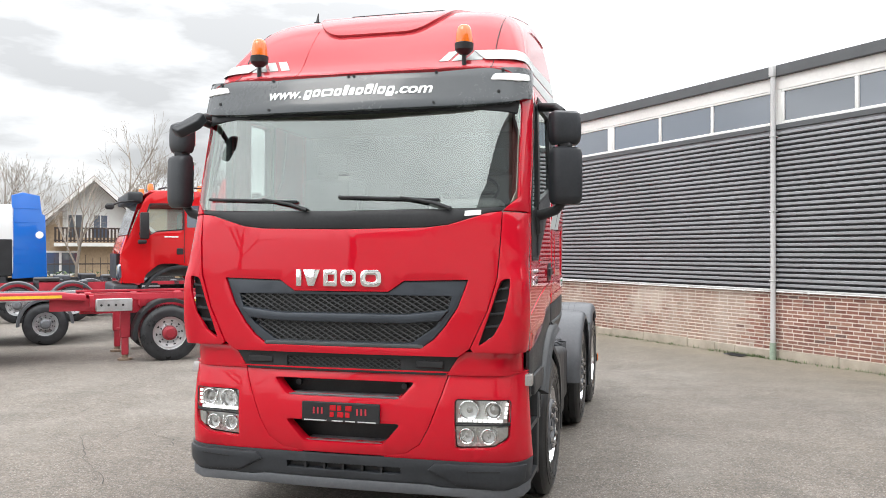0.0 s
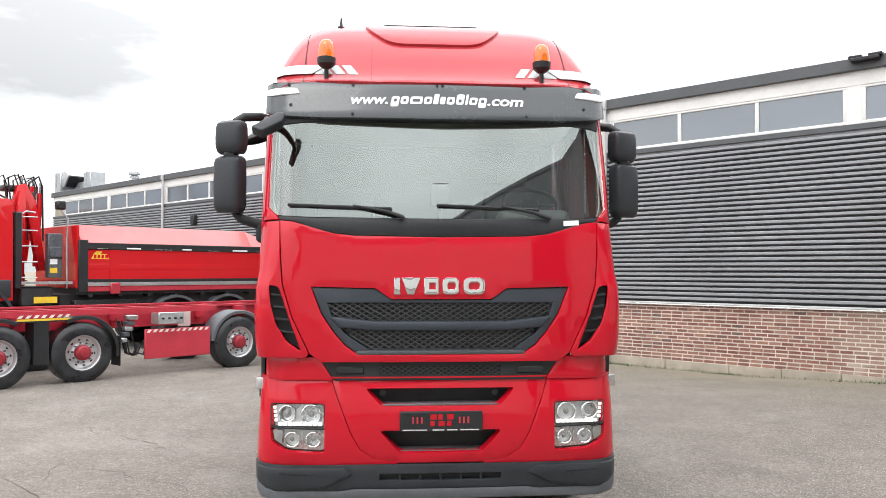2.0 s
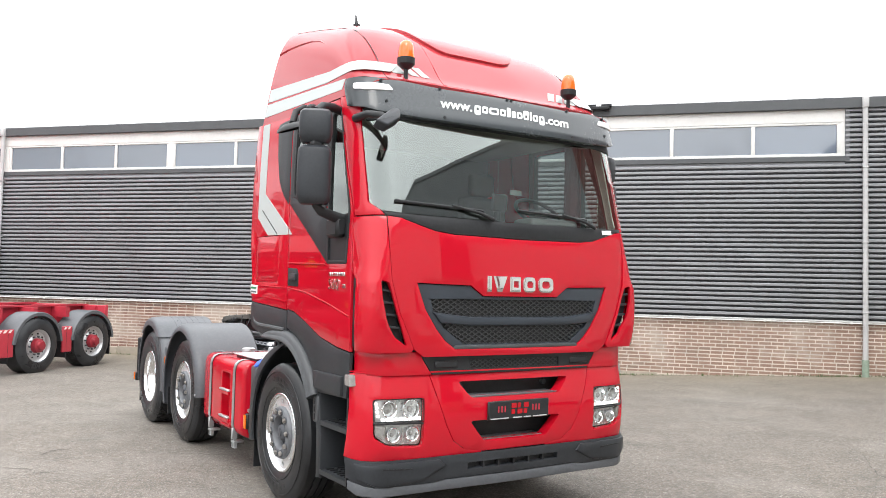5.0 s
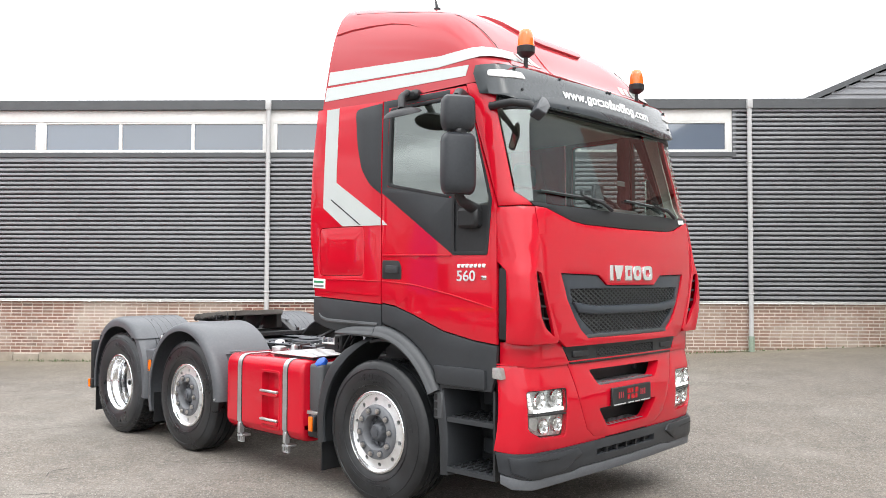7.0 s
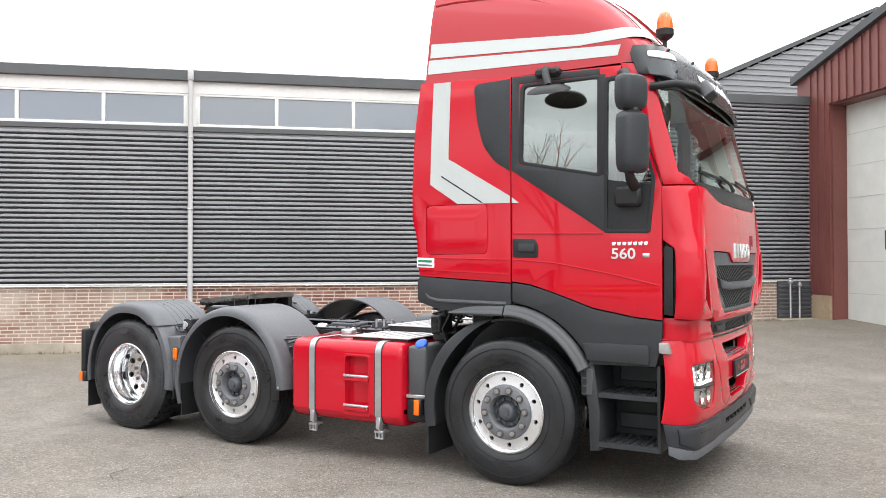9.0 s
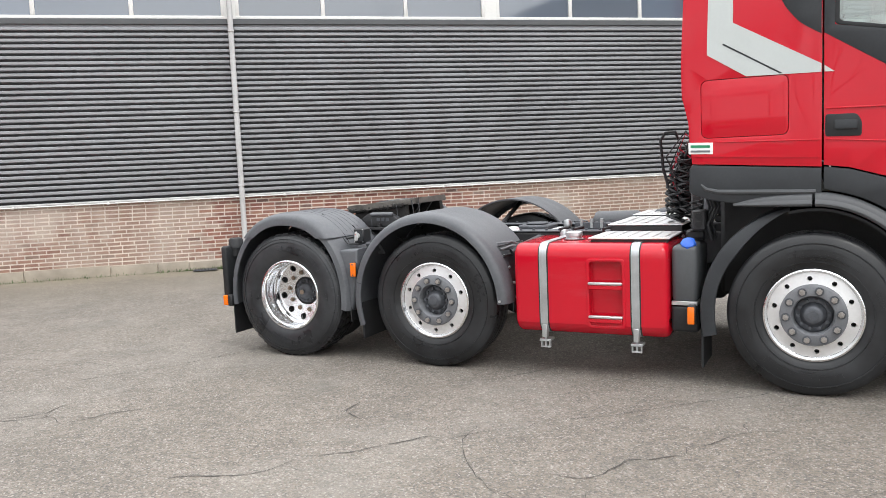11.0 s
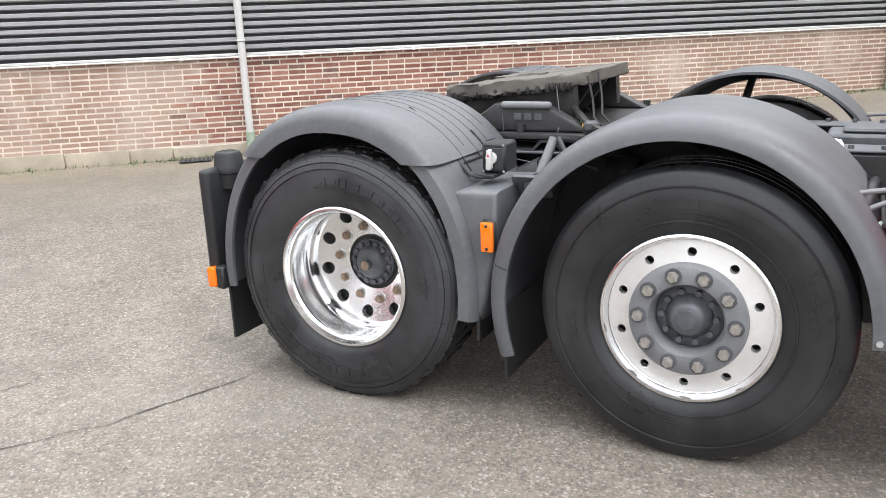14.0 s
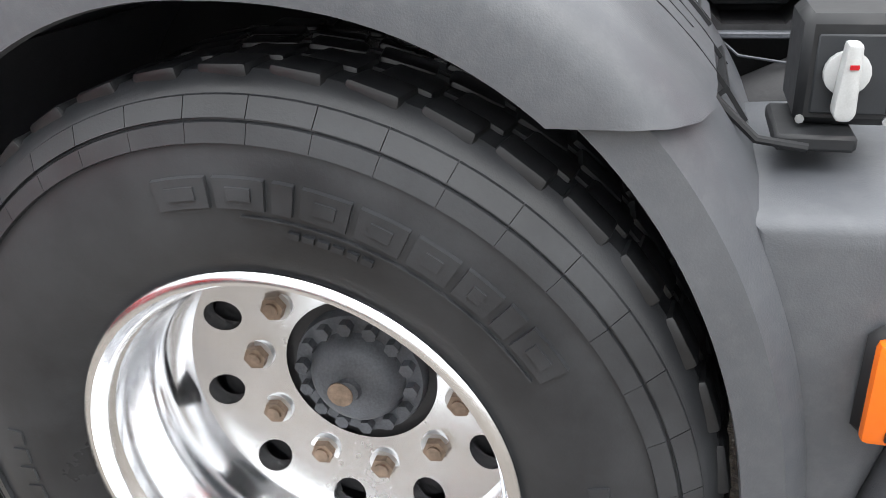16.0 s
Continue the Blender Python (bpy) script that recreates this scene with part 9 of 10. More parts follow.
def build_far_vehicles():
    # white cab with blue side fairing
    t = empty("white_truck", "white tractor cab with blue side fairing", "truck", hp(-19.3, -13.75))
    part("cab_body", boxes((-2.5, 0.0, -2.6, 0.9, 1.2, 3.55), bevel=0.12, seg=3), WHITEPAINT, t)
    part("lower_cab", boxes((-2.5, 0.02, -2.6, 0.6, 0.55, 1.22), bevel=0.06), DARKGREY, t)
    part("side_grille", boxes((-0.05, 0.03, 0.35, 0.75, 1.2, 2.4), bevel=0.02), BLACK, t)
    bm = prism(bmesh.new(), [(0.75, 1.1), (0.72, 3.85), (1.05, 3.95), (1.55, 3.85), (1.62, 3.25), (1.72, 3.2), (1.78, 1.15)], "x", -2.4, 0.0, 0.03)
    part("side_fairing", bm, BLUEPAINT, t, "blue side fairing")
    for k in range(5):
        part("fairing_seam", boxes((0.0, 0.006, 0.80, 1.55, 1.6 + k * 0.45, 1.62 + k * 0.45)), BLUEPAINT, t)
    part("badge_disc", cyl(bmesh.new(), (0.0, 1.55, 2.55), (0.012, 1.55, 2.55), 0.12, 24), STICKER, t)
    for y in (-1.4, 4.2):
        yard_wheel(t, pose(-0.05, y, 0.52), 0.52, 0.3, HUBGREY)
    part("chassis_rail", boxes((-0.9, -0.8, -1, 6.0, 0.85, 1.1)), FRAMEBLACK, t)
    part("chassis_rail", boxes((-1.7, -1.6, -1, 6.0, 0.85, 1.1)), FRAMEBLACK, t)
    yard_arch(t, -0.6, 0.0, 4.2, 0.52, 0.72, 0, 180)
    for k in range(4):
        part("deck_part", boxes((-1.9, -0.2, 2.0 + k * 0.8, 2.5 + k * 0.8, 1.05, 1.18 + 0.05 * (k % 2)), bevel=0.02), FRAMEBLACK if k % 2 else HUBDARK, t)
    # bare chassis parked before it
    for j, (x, y) in enumerate(((-14.6, -14.0), (-16.6, -12.0))):
        c = empty("parked_chassis", "dark bare truck chassis with grey mudguards", "chassis", hp(x, y))
        part("chassis_rail", boxes((-0.9, -0.8, 0, 6.5, 0.85, 1.1)), FRAMEBLACK if j else MAROON, c)
        part("chassis_rail", boxes((-1.7, -1.6, 0, 6.5, 0.85, 1.1)), FRAMEBLACK, c)
        for yy in (1.2, 2.6):
            for sd in (0, 1):
                yard_wheel(c, pose(-0.05 if not sd else -2.45, yy, 0.5, 0, 0, 180 * sd), 0.5, 0.29, HUBGREY)
            yard_arch(c, -0.65, 0.0, yy, 0.5, 0.66, 5, 175)
        for k in range(5):
            part("cross_member", boxes((-1.7, -0.8, 0.3 + k * 1.3, 0.45 + k * 1.3, 0.92, 1.12 + 0.06 * (k % 2))), HUBDARK, c)
        part("coupling", boxes((-1.7, -0.8, 1.6, 2.3, 1.12, 1.24), bevel=0.03), GREASE, c)


build_far_vehicles()


# ---- house, fence, trees, neighbouring halls ----
def build_house():
    # gable house; its own frame: x to the right as seen from the yard, y away
    e, d = Vector((2.07, -5.3)), Vector((-0.636, 0.772)).normalized()
    base = e + d * 47 + Vector((d.y, -d.x)) * 1.4
    m = Matrix(((d.y, d.x, 0, base.x), (-d.x, d.y, 0, base.y), (0, 0, 1, -0.02), (0, 0, 0, 1)))
    h = empty("gable_house", "ochre brick house with white gable and dark balcony", "house", m, kind="structure")
    w = 3.1
    part("wall", boxes((-w, w, 0, 9, 0, 2.75)), HOUSEBRICK, h)
    part("gable_wall", prism(bmesh.new(), [(-w, 2.75), (w, 2.75), (0.2, 5.75), (-0.2, 5.75)], "y", 0.4, 9), RENDERWHITE, h, "white boarded gable")
    for sx in (-1, 1):
        bm = prism(bmesh.new(), [(sx * 0.0, 6.02), (sx * (w + 0.5), 2.65), (sx * (w + 0.5), 2.42), (0.0, 5.80)], "y", -0.6, 9.3)
        part("roof", bm, ROOFTILE, h)
        part("barge_board", prism(bmesh.new(), [(0.0, 5.98), (sx * (w + 0.5), 2.62), (sx * (w + 0.5), 2.40), (0.0, 5.74)], "y", -0.66, -0.60), FASCIA, h)
    part("brick_cheek", prism(bmesh.new(), [(-w, 2.4), (-1.5, 2.4), (-1.5, 4.2)], "y", 0.30, 0.40), HOUSEBRICK, h)
    for x in (-0.9, 0.35):
        f = part("balcony_door", boxes((x - 0.42, x + 0.42, 0.34, 0.42, 2.55, 4.05)), WHITE, h)
        part("pane", boxes((x - 0.33, x - 0.03, 0.325, 0.345, 2.7, 3.95)), PANE, f)
        part("pane", boxes((x + 0.03, x + 0.33, 0.325, 0.345, 2.7, 3.95)), PANE, f)
    for x in (-1.6, 1.9):
        f = part("window", boxes((x - 0.9, x + 0.9, -0.04, 0.06, 0.75, 2.05)), WHITE, h)
        part("pane", boxes((x - 0.8, x - 0.06, -0.05, -0.03, 0.85, 1.95)), PANE, f)
        part("pane", boxes((x + 0.06, x + 0.8, -0.05, -0.03, 0.85, 1.95)), PANE, f)
    part("balcony_slab", boxes((-1.9, 2.6, -0.9, 0.4, 2.28, 2.46)), RENDERWHITE, h)
    b = part("balcony_rail", boxes((-1.9, 2.6, -0.92, -0.86, 3.18, 3.26), (-1.9, 2.6, -0.92, -0.86, 2.55, 2.62)), DARKWOOD, h)
    for i in range(26):
        x = -1.88 + i * 0.178
        part("baluster", boxes((x, x + 0.10, -0.91, -0.87, 2.5, 3.2)), DARKWOOD, b)
    part("annex_wall", boxes((1.2, 6.5, 3.0, 9, 0, 4.2)), HOUSEBRICK, h)
    part("annex_gable", prism(bmesh.new(), [(1.2, 4.2), (6.5, 4.2), (2.2, 5.6)], "y", 3.0, 9), HOUSEBRICK, h)
    part("annex_roof", prism(bmesh.new(), [(0.9, 4.35), (2.2, 5.85), (6.9, 4.1), (6.9, 3.95), (2.2, 5.68), (0.95, 4.2)], "y", 2.6, 9.3), ROOFTILE, h)
    part("annex_board", prism(bmesh.new(), [(0.9, 4.33), (2.2, 5.83), (6.9, 4.08), (6.9, 3.90), (2.2, 5.62), (0.95, 4.15)], "y", 2.54, 2.6), FASCIA, h)
    part("side_wing", boxes((-14, -w - 0.3, 2, 9, 0, 2.6)), HOUSEBRICK, h)
    part("wing_roof", prism(bmesh.new(), [(2, 2.6), (5.5, 4.6), (9, 2.6)], "x", -14, -w), ROOFTILE, h)
    f = empty("yard_fence", "dark iron bar fence", "fence", m @ pose(0, -9, 0))
    for i in range(56):
        x = -9 + i * 0.30
        part("fence_bar", boxes((x - 0.012, x + 0.012, -0.012, 0.012, 0, 1.75 + (0.12 if i % 7 == 0 else 0))), DARKWOOD, f)
    part("rail", boxes((-9, 7.6, -0.02, 0.02, 1.45, 1.50)), DARKWOOD, f)
    part("rail", boxes((-9, 7.6, -0.02, 0.02, 0.15, 0.20)), DARKWOOD, f)
    hd = bmesh.new()
    rng = random.Random(12)
    for i in range(2600):
        x, y, z = rng.uniform(-12, 9), rng.uniform(0.3, 1.3), rng.uniform(0, 1.15)
        s, a = rng.uniform(0.04, 0.1), rng.uniform(0, 6.3)
        hd.faces.new([hd.verts.new((x + s * math.cos(a + k * 2.1), y + s * math.sin(a + k * 2.1), z + rng.uniform(-s, s))) for k in range(3)])
    tagged(put("hedge", hd, MOSS, None, "", 0, m @ pose(0, -8.6, 0)), "low green hedge behind the fence", "hedge", kind="stuff")


build_house()


def bare_tree(name, m, height, seed, spread=0.55, levels=5):
    rng = random.Random(seed)
    t = empty(name, "bare leafless tree with fine twigs", "tree", m, "bare trees")
    trunk, crown = bmesh.new(), bmesh.new()
    def grow(p, d, length, r, lev):
        n = 3
        pts, rs = [p.copy()], [r]
        q, dd = p.copy(), d.copy()
        for i in range(n):
            dd = (dd + Vector((rng.uniform(-1, 1), rng.uniform(-1, 1), rng.uniform(-0.4, 0.8))) * (0.06 if lev < 2 else 0.13)).normalized()
            q = q + dd * length / n
            pts.append(q.copy())
            rs.append(max(0.0055, r * (1 - 0.35 * (i + 1) / n)))
        tube(trunk if lev < 2 else crown, pts, rs, 7 if lev < 2 else 4 if lev < 3 else 3)
        if lev >= levels:
            return
        kids = 3 if lev == 0 else rng.choice((2, 3)) if lev < levels - 1 else 3
        for k in range(kids):
            at = rng.uniform(0.45, 1.0) if lev else rng.uniform(0.55, 1.0)
            j = min(n - 1, int(at * n))
            f = at * n - j
            start = pts[j].lerp(pts[j + 1], min(1, f))
            side = dd.orthogonal().normalized()
            side.rotate(Matrix.Rotation(rng.uniform(0, 6.28), 3, dd))
            nd = (dd + side * rng.uniform(0.45, 0.9) * (spread / 0.55) + Vector((0, 0, 0.10))).normalized()
            grow(start, nd, length * rng.uniform(0.55, 0.80), max(0.0055, r * rng.uniform(0.40, 0.55)), lev + 1)
        grow(pts[-1], (dd + Vector((0, 0, 0.15))).normalized(), length * rng.uniform(0.6, 0.75), max(0.0055, rs[-1] * 0.8), lev + 1)
    grow(Vector((0, 0, -0.1)), Vector((0, 0, 1)), height * 0.33, height * 0.013, 0)
    part("trunk", trunk, BARK, t)
    part("crown", crown, TWIG, t)
    return t


def at_ray(px, dist):
    """A place on the ground seen from the start of the walk, by bearing and distance."""
    ang = math.atan2(px, 1.0)
    fwd = Vector((-0.2494, 0.9684))
    rt = Vector((fwd.y, -fwd.x))
    v = (fwd * math.cos(ang) + rt * math.sin(ang)).normalized() * dist
    return pose(2.07 + v.x, -5.3 + v.y, 0)


F0 = 1438.0
for i, (px, dist, hgt, sp) in enumerate(((130, 38, 6.9, 0.5), (228, 40, 9.4, 0.6), (5, 44, 7.6, 0.55), (-70, 40, 8.4, 0.6), (340, 60, 9.3, 0.6))):
    bare_tree("bare_tree", at_ray((px - 784) / F0, dist), hgt, 20 + i, sp, 5 if i else 4)
# trees over the yard's open side, seen in the panes of the hall and of the cab
for i, (x, y, hgt) in enumerate(((-24, -14, 11), (-27, 2, 10.5), (-20, -26, 16), (-9, -32, 15.5), (3, -36, 17), (14, -33, 15), (-31, 13, 12), (-30, -6, 11.5))):
    bare_tree("bare_tree", pose(x, y, 0, 0, 0, 40 * i), hgt, 60 + i, 0.6, 4)


def build_neighbours():
    # oxblood shed at the end of the hall; its flank faces along the hall
    s = empty("oxblood_shed", "oxblood red profiled shed with an off-white roller door", "building", HM, kind="structure")
    X = 13.7
    zt = lambda y: 6.05 - 0.268 * y if y > -7 else 6.05 + 0.268 * 7 + 0.04 * (-7 - y)
    part("gable_wall", prism(bmesh.new(), [(0.4, 5.2), (0.4, 5.9), (-7, zt(-7)), (-8, zt(-8)), (-8, 5.2)], "x", X, X + 0.2), BROWNCLAD, s)
    # unseen end of the gable, coloured grey to shape the windscreen's reflection
    part("gable_wall", prism(bmesh.new(), [(-8, 5.2), (-8, zt(-8)), (-26, zt(-26)), (-26, 5.2)], "x", X, X + 0.2), CLAD, s, "unseen gable end, grey for its windscreen reflection")
    part("jamb_wall", boxes((X, X + 0.2, -0.72, 0.4, 0.95, 5.2), (X, X + 0.2, -26, -12.8, 0.95, 5.2)), BROWNCLAD, s)
    part("plinth", boxes((X - 0.02, X + 0.2, -0.70, 0.0, -0.2, 0.95), (X - 0.02, X + 0.2, -26, -12.8, -0.2, 0.95)), HOUSEBRICK, s)
    bm, far = bmesh.new(), bmesh.new()
    y = 0.0
    while y > -25.8:
        if y > -0.72 or y < -12.8:
            box(bm, X - 0.03, X, y - 0.10, y, 0.98, 5.2)
        box(bm if y > -7.9 else far, X - 0.03, X, y - 0.10, y, 5.2, zt(y - 0.1) - 0.12)
        y -= 0.24
    part("cladding_rib", bm, BROWNCLAD, s)
    part("cladding_rib", far, CLAD, s)
    part("door_jamb", boxes((X + 0.05, X + 0.45, -0.76, -0.70, 0.2, 5.2), (X + 0.05, X + 0.45, -12.82, -12.76, 0.2, 5.2), (X + 0.05, X + 0.45, -12.8, -0.7, 5.16, 5.22)), BROWNCLAD, s)
    d = part("roller_door", boxes((X + 0.4, X + 0.46, -12.8, -0.7, 0.2, 5.2)), DOORWHITE, s, "off-white sectional door")
    for k in range(1, 7):
        part("door_joint", boxes((X + 0.392, X + 0.4, -12.7, -0.76, 0.3 + k * 0.7, 0.312 + k * 0.7)), PIPE, d)
    # unseen second door, added to throw pale light onto the truck's front
    bounce_door = part("roller_door", boxes((X - 0.06, X - 0.031, -25.2, -13.6, 0.2, 5.2)), DOORWHITE, s, "off-white sectional door")
    for k in range(1, 7):
        part("door_joint", boxes((X - 0.068, X - 0.06, -25.1, -13.7, 0.3 + k * 0.7, 0.312 + k * 0.7)), PIPE, bounce_door)
    part("door_window", boxes((X + 0.385, X + 0.4, -2.6, -1.9, 1.95, 2.35), bevel=0.01), PANE, d)
    part("door_handle", boxes((X + 0.37, X + 0.4, -2.15, -1.95, 0.72, 0.82)), BLACK, d)
    part("roof_edge", prism(bmesh.new(), [(0.5, 5.85), (0.5, 6.02), (-7, zt(-7) + 0.12), (-8, zt(-8) + 0.12), (-8, zt(-8) - 0.06), (-7, zt(-7) - 0.06)], "x", X - 0.12, X + 12), ROOFEDGE, s)
    # unseen edge, kept grey so no dark band is mirrored
    part("roof_edge", prism(bmesh.new(), [(-8, zt(-8) - 0.02), (-8, zt(-8) + 0.06), (-26.2, zt(-26) + 0.06), (-26.2, zt(-26) - 0.02)], "x", X - 0.03, X + 12), CLAD, s)
    part("rear_wall", boxes((X + 11.8, X + 12, -26, 0.4, -0.2, 5.8), (X + 0.2, X + 11.8, -26, -25.8, -0.2, 8.5), (X + 0.2, X + 11.8, 0.2, 0.4, -0.2, 5.8)), BROWNCLAD, s)
    # steeper grey roof behind
    g = empty("grey_hall", "grey sheeted gabled hall behind the roof edge", "building", HM, kind="structure")
    bm = prism(bmesh.new(), [(13.6, 0), (13.6, 6.65), (22, 10.3), (31, 6.4), (31, 0)], "y", 8, 24)
    part("gable_wall", bm, CLAD, g)
    bm = bmesh.new()
    for k in range(26):
        z = 5.5 + k * 0.19
        xa = 13.6 + max(0, (z - 6.65)) / 0.4345
        box(bm, xa, 31 - max(0, (z - 6.4)) / 0.4334, 7.96, 8.0, z, z + 0.07)
    part("cladding_rib", bm, CLAD, g)
    part("roof_edge", prism(bmesh.new(), [(13.3, 6.55), (22, 10.40), (22, 10.52), (13.2, 6.70)], "y", 7.85, 24), ROOFEDGE, g)
    part("roof_edge", prism(bmesh.new(), [(22, 10.40), (31.3, 6.35), (31.4, 6.47), (22, 10.52)], "y", 7.85, 24), ROOFEDGE, g)
    # standpipes and dark panel in the corner
    cp = part("corner_panel", boxes((12.85, 13.69, -0.06, 0.0, 0.1, 1.25)), DARKCLAD, hall)
    for k in range(11):
        part("panel_rib", prism(bmesh.new(), [(-0.058, 0.16 + k * 0.0945), (-0.092, 0.172 + k * 0.0945), (-0.092, 0.205 + k * 0.0945), (-0.058, 0.218 + k * 0.0945)], "x", 12.86, 13.68), DARKCLAD, cp)
    for x, h in ((13.05, 1.24), (13.28, 1.16)):
        sp = part("standpipe", cyl(bmesh.new(), (x, -0.22, 0.2), (x, -0.22, h), 0.018, 12), PIPE, hall)
        part("standpipe_cap", boxes((x - 0.045, x + 0.045, -0.265, -0.175, h - 0.02, h + 0.05), (x - 0.03, x + 0.03, -0.25, -0.19, h + 0.05, h + 0.09), bevel=0.015), GALV, sp)
    bm = boxes((12.7, 13.6, -0.45, -0.1, 0.30, 0.43), bevel=0.02)
    part("concrete_block", bm, CONCRETE, hall)
    # roof plant of the hall
    hv = part("roof_duct", boxes((-30.0, -29.3, 0.05, 1.15, Z_TOP - 0.1, 6.42), (-27.7, -27.0, 0.45, 1.15, Z_TOP - 0.1, 6.32), (-29.3, -27.7, 0.6, 1.0, Z_TOP - 0.1, 5.95), bevel=0.03), GALV, hall, "galvanised ventilation duct on the roof")
    part("duct_cowl", prism(bmesh.new(), [(-29.35, 5.72), (-29.35, 6.42), (-28.85, 6.42), (-28.50, 6.22), (-29.05, 5.72)], "y", 0.10, 1.10, 0.02), GALV, hv)
    part("duct_mouth", prism(bmesh.new(), [(-28.535, 6.17), (-28.525, 6.16), (-28.995, 5.735), (-29.005, 5.745)], "y", 0.16, 1.04), BLACK, hv)
    part("duct_band", boxes((-29.82, -29.78, 0.03, 1.17, Z_TOP, 6.435), (-27.4, -27.36, 0.43, 1.17, Z_TOP, 6.335)), GALV, hv)
    part("roof_pipe", lathe(bmesh.new(), [(Z_TOP - 0.1, 0.12), (5.75, 0.12), (5.75, 0.2), (5.8, 0.2), (5.86, 0.12), (5.9, 0.22), (5.98, 0.22), (6.0, 0.001)], 20, "z", (-23.4, 0.8, 0)), GALV, hall)
    part("wall_lamp", boxes((-16.95, -16.70, -0.20, 0.0, 3.50, 3.85), bevel=0.03), BLACK, hall, "black wall lamp")
    gr = part("drain_grate", boxes((-0.85, -0.45, -0.42, -0.20, 0.001, 0.012)), HUBDARK, hall)
    for k in range(7):
        part("grate_bar", boxes((-0.83 + k * 0.055, -0.805 + k * 0.055, -0.40, -0.22, 0.012, 0.02)), FRAMEBLACK, gr)
    # hall over the yard, behind the walk
    o = empty("opposite_hall", "plain grey hall over the yard", "building", pose(16, -30, 0, 0, 0, 12), kind="structure")
    part("wall", boxes((-22, 22, -8, 0, -0.2, 6.5)), CLAD, o)
    bm = bmesh.new()
    for k in range(26):
        box(bm, -22, 22, 0, 0.05, 0.6 + k * 0.22, 0.7 + k * 0.22)
    part("cladding_rib", bm, FASCIA, o)
    part("roof_edge", boxes((-22.2, 22.2, -8.2, 0.15, 6.5, 6.8)), ROOFEDGE, o)


build_neighbours()


def build_weeds():
    rng = random.Random(9)
    bm = bmesh.new()
    for i in range(1500):
        x = rng.uniform(-12, 13)
        if rng.random() < 0.5:
            x = rng.choice((-0.9, -0.4, 0.3, 9.6, -4.2, 2.6, 5.5)) + rng.gauss(0, 0.35)
        y = -0.05 - abs(rng.gauss(0, 0.07))
        p = HM @ Vector((x, y, 0))
        z = ground_z(p.x, p.y)
        a, l, w = rng.uniform(0, 6.28), rng.uniform(0.02, 0.07), rng.uniform(0.004, 0.010)
        dx, dy = math.cos(a), math.sin(a)
        lean = rng.uniform(0.2, 0.9) * l
        bm.faces.new([bm.verts.new(q) for q in ((p.x - dy * w, p.y + dx * w, z), (p.x + dy * w, p.y - dx * w, z), (p.x + dx * lean, p.y + dy * lean, z + l))])
    tagged(put("weeds", bm, MOSS, None, "", 0), "small green weeds along the footing", "weeds", kind="stuff")


build_weeds()


def crack(bm, a, b, seed, width=0.0105, wander=0.16, branches=2):
    """A jagged crack that wanders from a to b and sheds short branches."""
    rng = random.Random(seed)
    a, b = Vector(a), Vector(b)
    length = (b - a).length
    n = max(6, int(length / 0.045))
    d = (b - a).normalized()
    side = Vector((-d.y, d.x))
    off, slow, pts = 0.0, 0.0, []
    for i in range(n + 1):
        t = i / n
        slow = 0.9 * slow + rng.uniform(-1, 1) * 0.012
        off += slow + rng.uniform(-0.017, 0.017)
        pts.append(a.lerp(b, t) + side * off * math.sin(math.pi * t) * wander / 0.16)
    row = []
    for i, p in enumerate(pts):
        w = width * rng.uniform(0.35, 1.25) * (0.8 + 0.35 * math.sin(i * 0.31 + seed)) * min(1.0, 6 * min(i, n - i) / n + 0.3)
        z = ground_z(p.x, p.y) + 0.004
        row.append((bm.verts.new((*(p + side * w / 2), z)), bm.verts.new((*(p - side * w / 2), z))))
    for (p, q), (r, s) in zip(row, row[1:]):
        bm.faces.new((p, r, s, q))
    for k in range(branches if length > 0.6 else 0):
        i = rng.randrange(n // 5, n)
        turn = rng.choice((-1, 1)) * rng.uniform(0.5, 1.2)
        e = d.copy()
        e.rotate(Matrix.Rotation(turn, 2))
        crack(bm, pts[i], pts[i] + e * rng.uniform(0.12, 0.42), seed * 7 + k, width * 0.6, wander, 0)


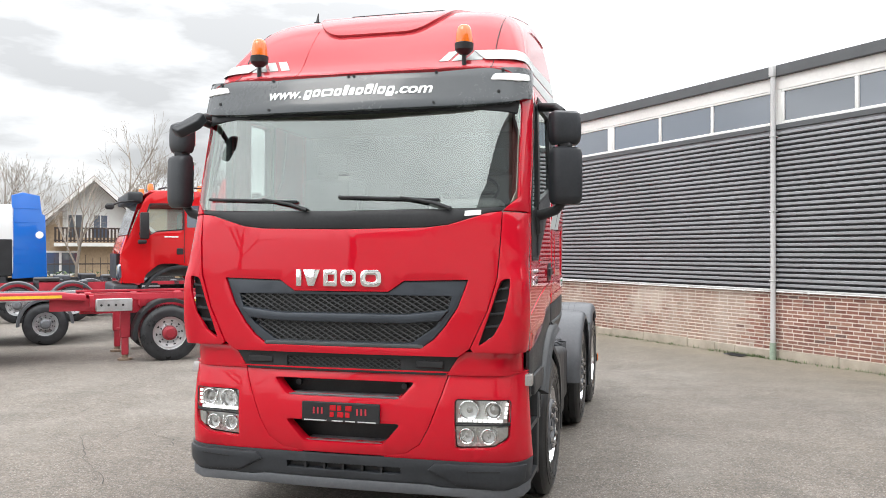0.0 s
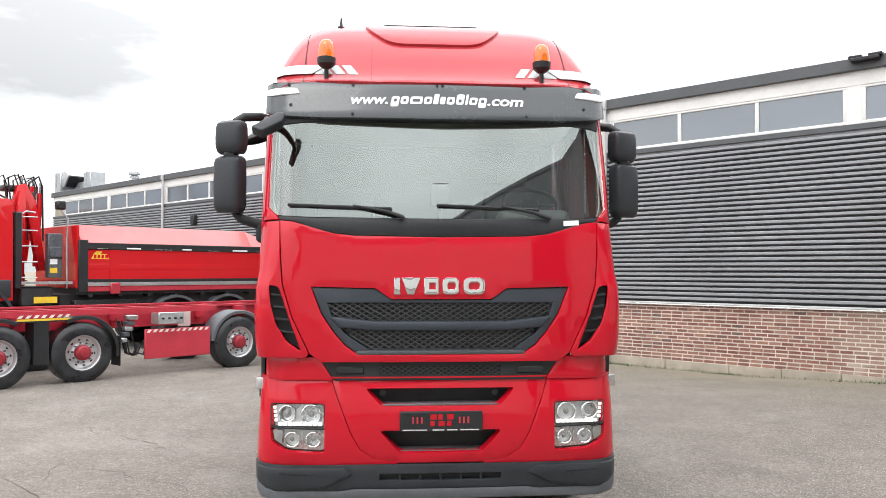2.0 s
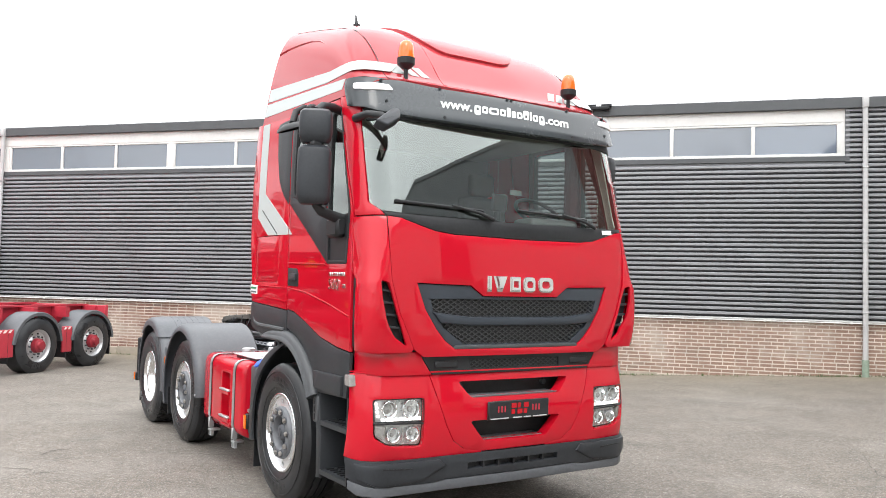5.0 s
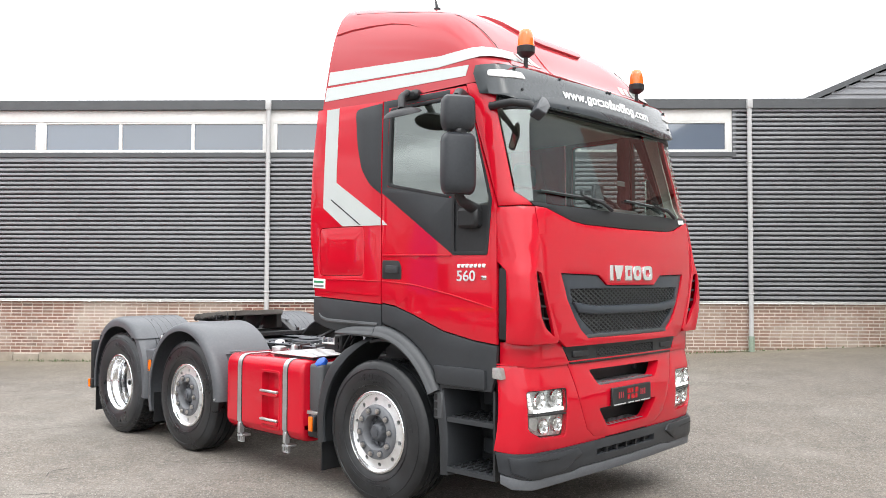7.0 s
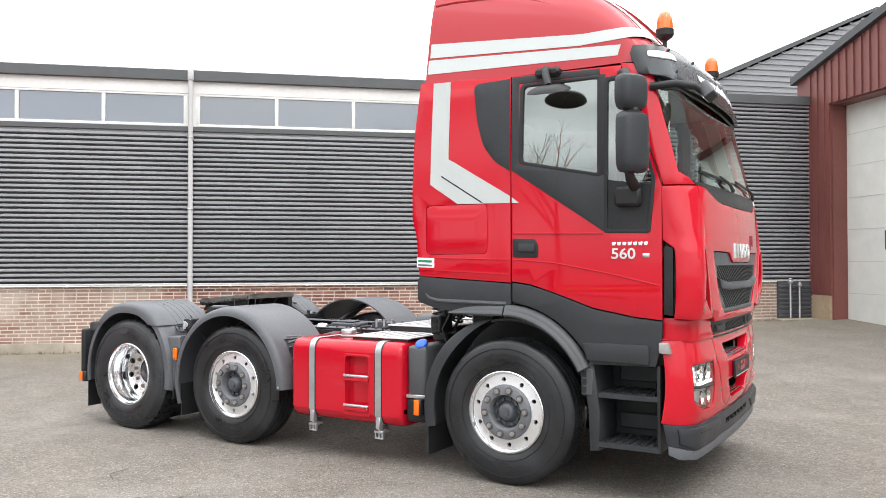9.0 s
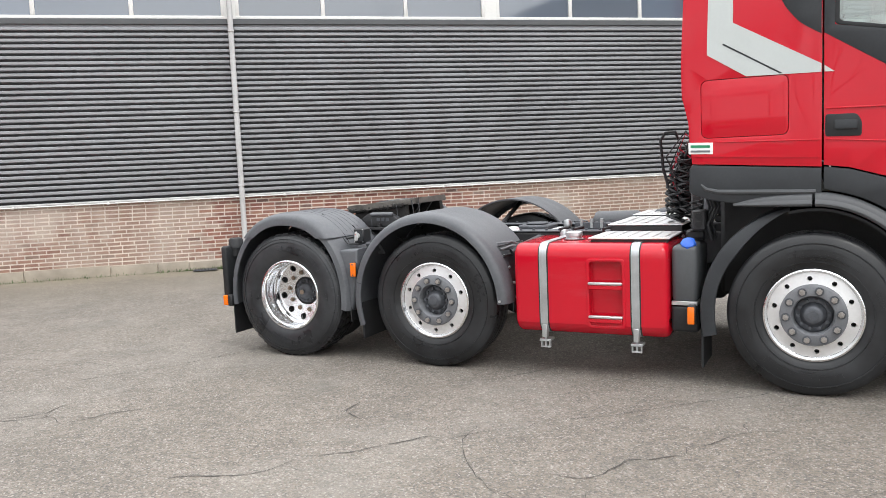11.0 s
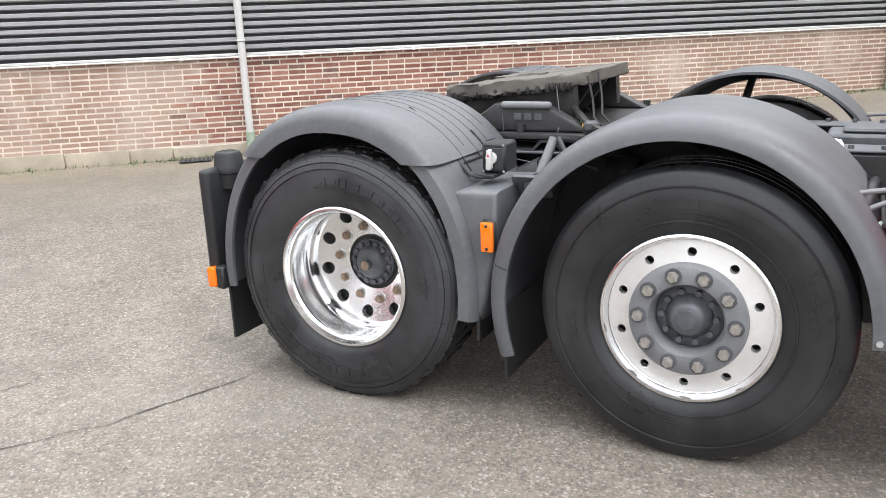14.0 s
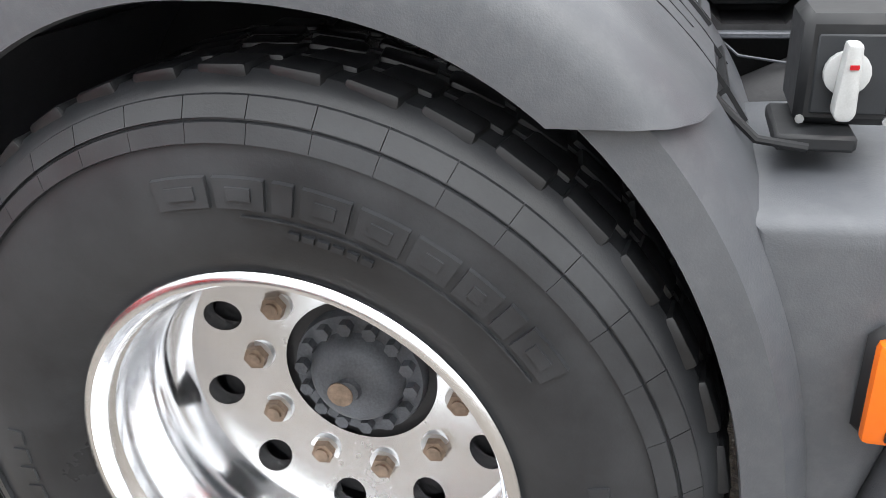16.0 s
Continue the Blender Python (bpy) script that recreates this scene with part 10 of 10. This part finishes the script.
def build_cracks():
    runs = (((-3.99, 4.65), (-3.45, 4.11), (-3.07, 3.72), (-2.83, 3.39), (-2.54, 3.03), (-2.30, 2.91)), ((-2.33, 2.92), (-1.93, 2.43), (-1.55, 2.01), (-1.27, 1.69)),
            ((-3.18, 2.71), (-3.11, 2.38), (-2.85, 2.31), (-2.66, 2.02), (-2.51, 1.97), (-2.06, 1.52)), ((-3.54, 6.63), (-3.35, 6.45), (-3.10, 6.49), (-2.64, 6.32)),
            ((-3.37, 6.43), (-3.48, 6.11), (-2.99, 5.76)), ((-2.36, 4.36), (-2.61, 4.31), (-2.71, 4.11)), ((-1.76, 3.97), (-1.05, 3.35)), ((-2.68, 7.08), (-1.13, 6.3)),
            ((-3.95, 2.21), (-2.88, 1.06), (-2.45, 0.62)), ((1.82, 3.48), (2.32, 3.82)), ((1.18, 4.70), (1.91, 5.00)), ((2.29, 5.37), (2.62, 5.06)),
            ((5.22, 0.82), (4.84, 0.04), (3.93, -0.79)), ((-4.01, 7.23), (-3.3, 5.98)))
    bm = bmesh.new()
    for i, run in enumerate(runs):
        for k, (a, b) in enumerate(zip(run, run[1:])):
            crack(bm, a, b, 31 + i * 9 + k, wander=0.10, branches=1)
    # more of the same over the rest of the yard
    rng = random.Random(77)
    for i in range(46):
        a = Vector((rng.uniform(-9, 11), rng.uniform(-6, 11)))
        if (HM.inverted() @ Vector((*a, 0))).y > -0.8 or (-3 < a.x < 1.5 and 0 < a.y < 7):
            continue
        ang, l = rng.uniform(0, 6.28), rng.uniform(0.5, 2.6)
        b = a + Vector((math.cos(ang), math.sin(ang))) * l
        if (HM.inverted() @ Vector((*b, 0))).y < -0.3:
            crack(bm, a, b, 200 + i, 0.008)
    tagged(put("cracks", bm, CRACK, None, "", 0), "dark jagged cracks in the asphalt", "cracks", kind="stuff")


build_cracks()


# ---- bricks of the hall's plinth ----
def build_bricks():
    rng = random.Random(1)
    L, H, J, V = 0.213, 0.0545, 0.0150, 0.0100  # length, height, bed joint, upright joint
    rows = 15
    z0 = 0.157
    def brick_mesh(bm, x0, x1, z, dy):
        x0 += rng.uniform(-0.002, 0.002)
        z += rng.uniform(-0.0015, 0.0015)
        y = -0.004 - dy
        b = 0.004
        vs = [bm.verts.new(p) for p in ((x0, 0.01, z), (x1, 0.01, z), (x1, 0.01, z + H), (x0, 0.01, z + H), (x0 + b, y, z + b), (x1 - b, y, z + b), (x1 - b, y, z + H - b), (x0 + b, y, z + H - b))]
        for f in ((4, 5, 6, 7), (0, 1, 5, 4), (1, 2, 6, 5), (2, 3, 7, 6), (3, 0, 4, 7)):
            bm.faces.new([vs[i] for i in f])
    joined = bmesh.new()
    verts, shared = None, {}
    for r in range(rows + 1):
        z = z0 + r * (H + J)
        x = X0 + (0.0 if r % 2 else (L + V) / 2) + rng.uniform(-0.02, 0.02)
        while x < 12.85:
            wide = L if (r % 2 or rng.random() < 0.985) else (L - V) / 2
            x1 = min(x + wide, 12.85)
            near = -3.6 < x < 0.4
            if near and wide == L and r < 20:
                key = rng.randrange(6)
                if key not in shared:
                    bm = bmesh.new()
                    brick_mesh(bm, 0, L, 0, rng.uniform(0, 0.003))
                    bmesh.ops.recalc_face_normals(bm, faces=bm.faces[:])
                    me = bpy.data.meshes.new("brick")
                    bm.to_mesh(me)
                    bm.free()
                    me.materials.append(BRICK)
                    shared[key] = me
                ob = new("brick", shared[key])
                ob.parent = hall
                ob.matrix_basis = pose(x, 0, z)
            else:
                brick_mesh(joined, x, x1, z, rng.uniform(0, 0.003))
            x = x1 + V
    tagged(put("brickwork", joined, BRICK, hall, "", 0), kind="stuff")


build_bricks()
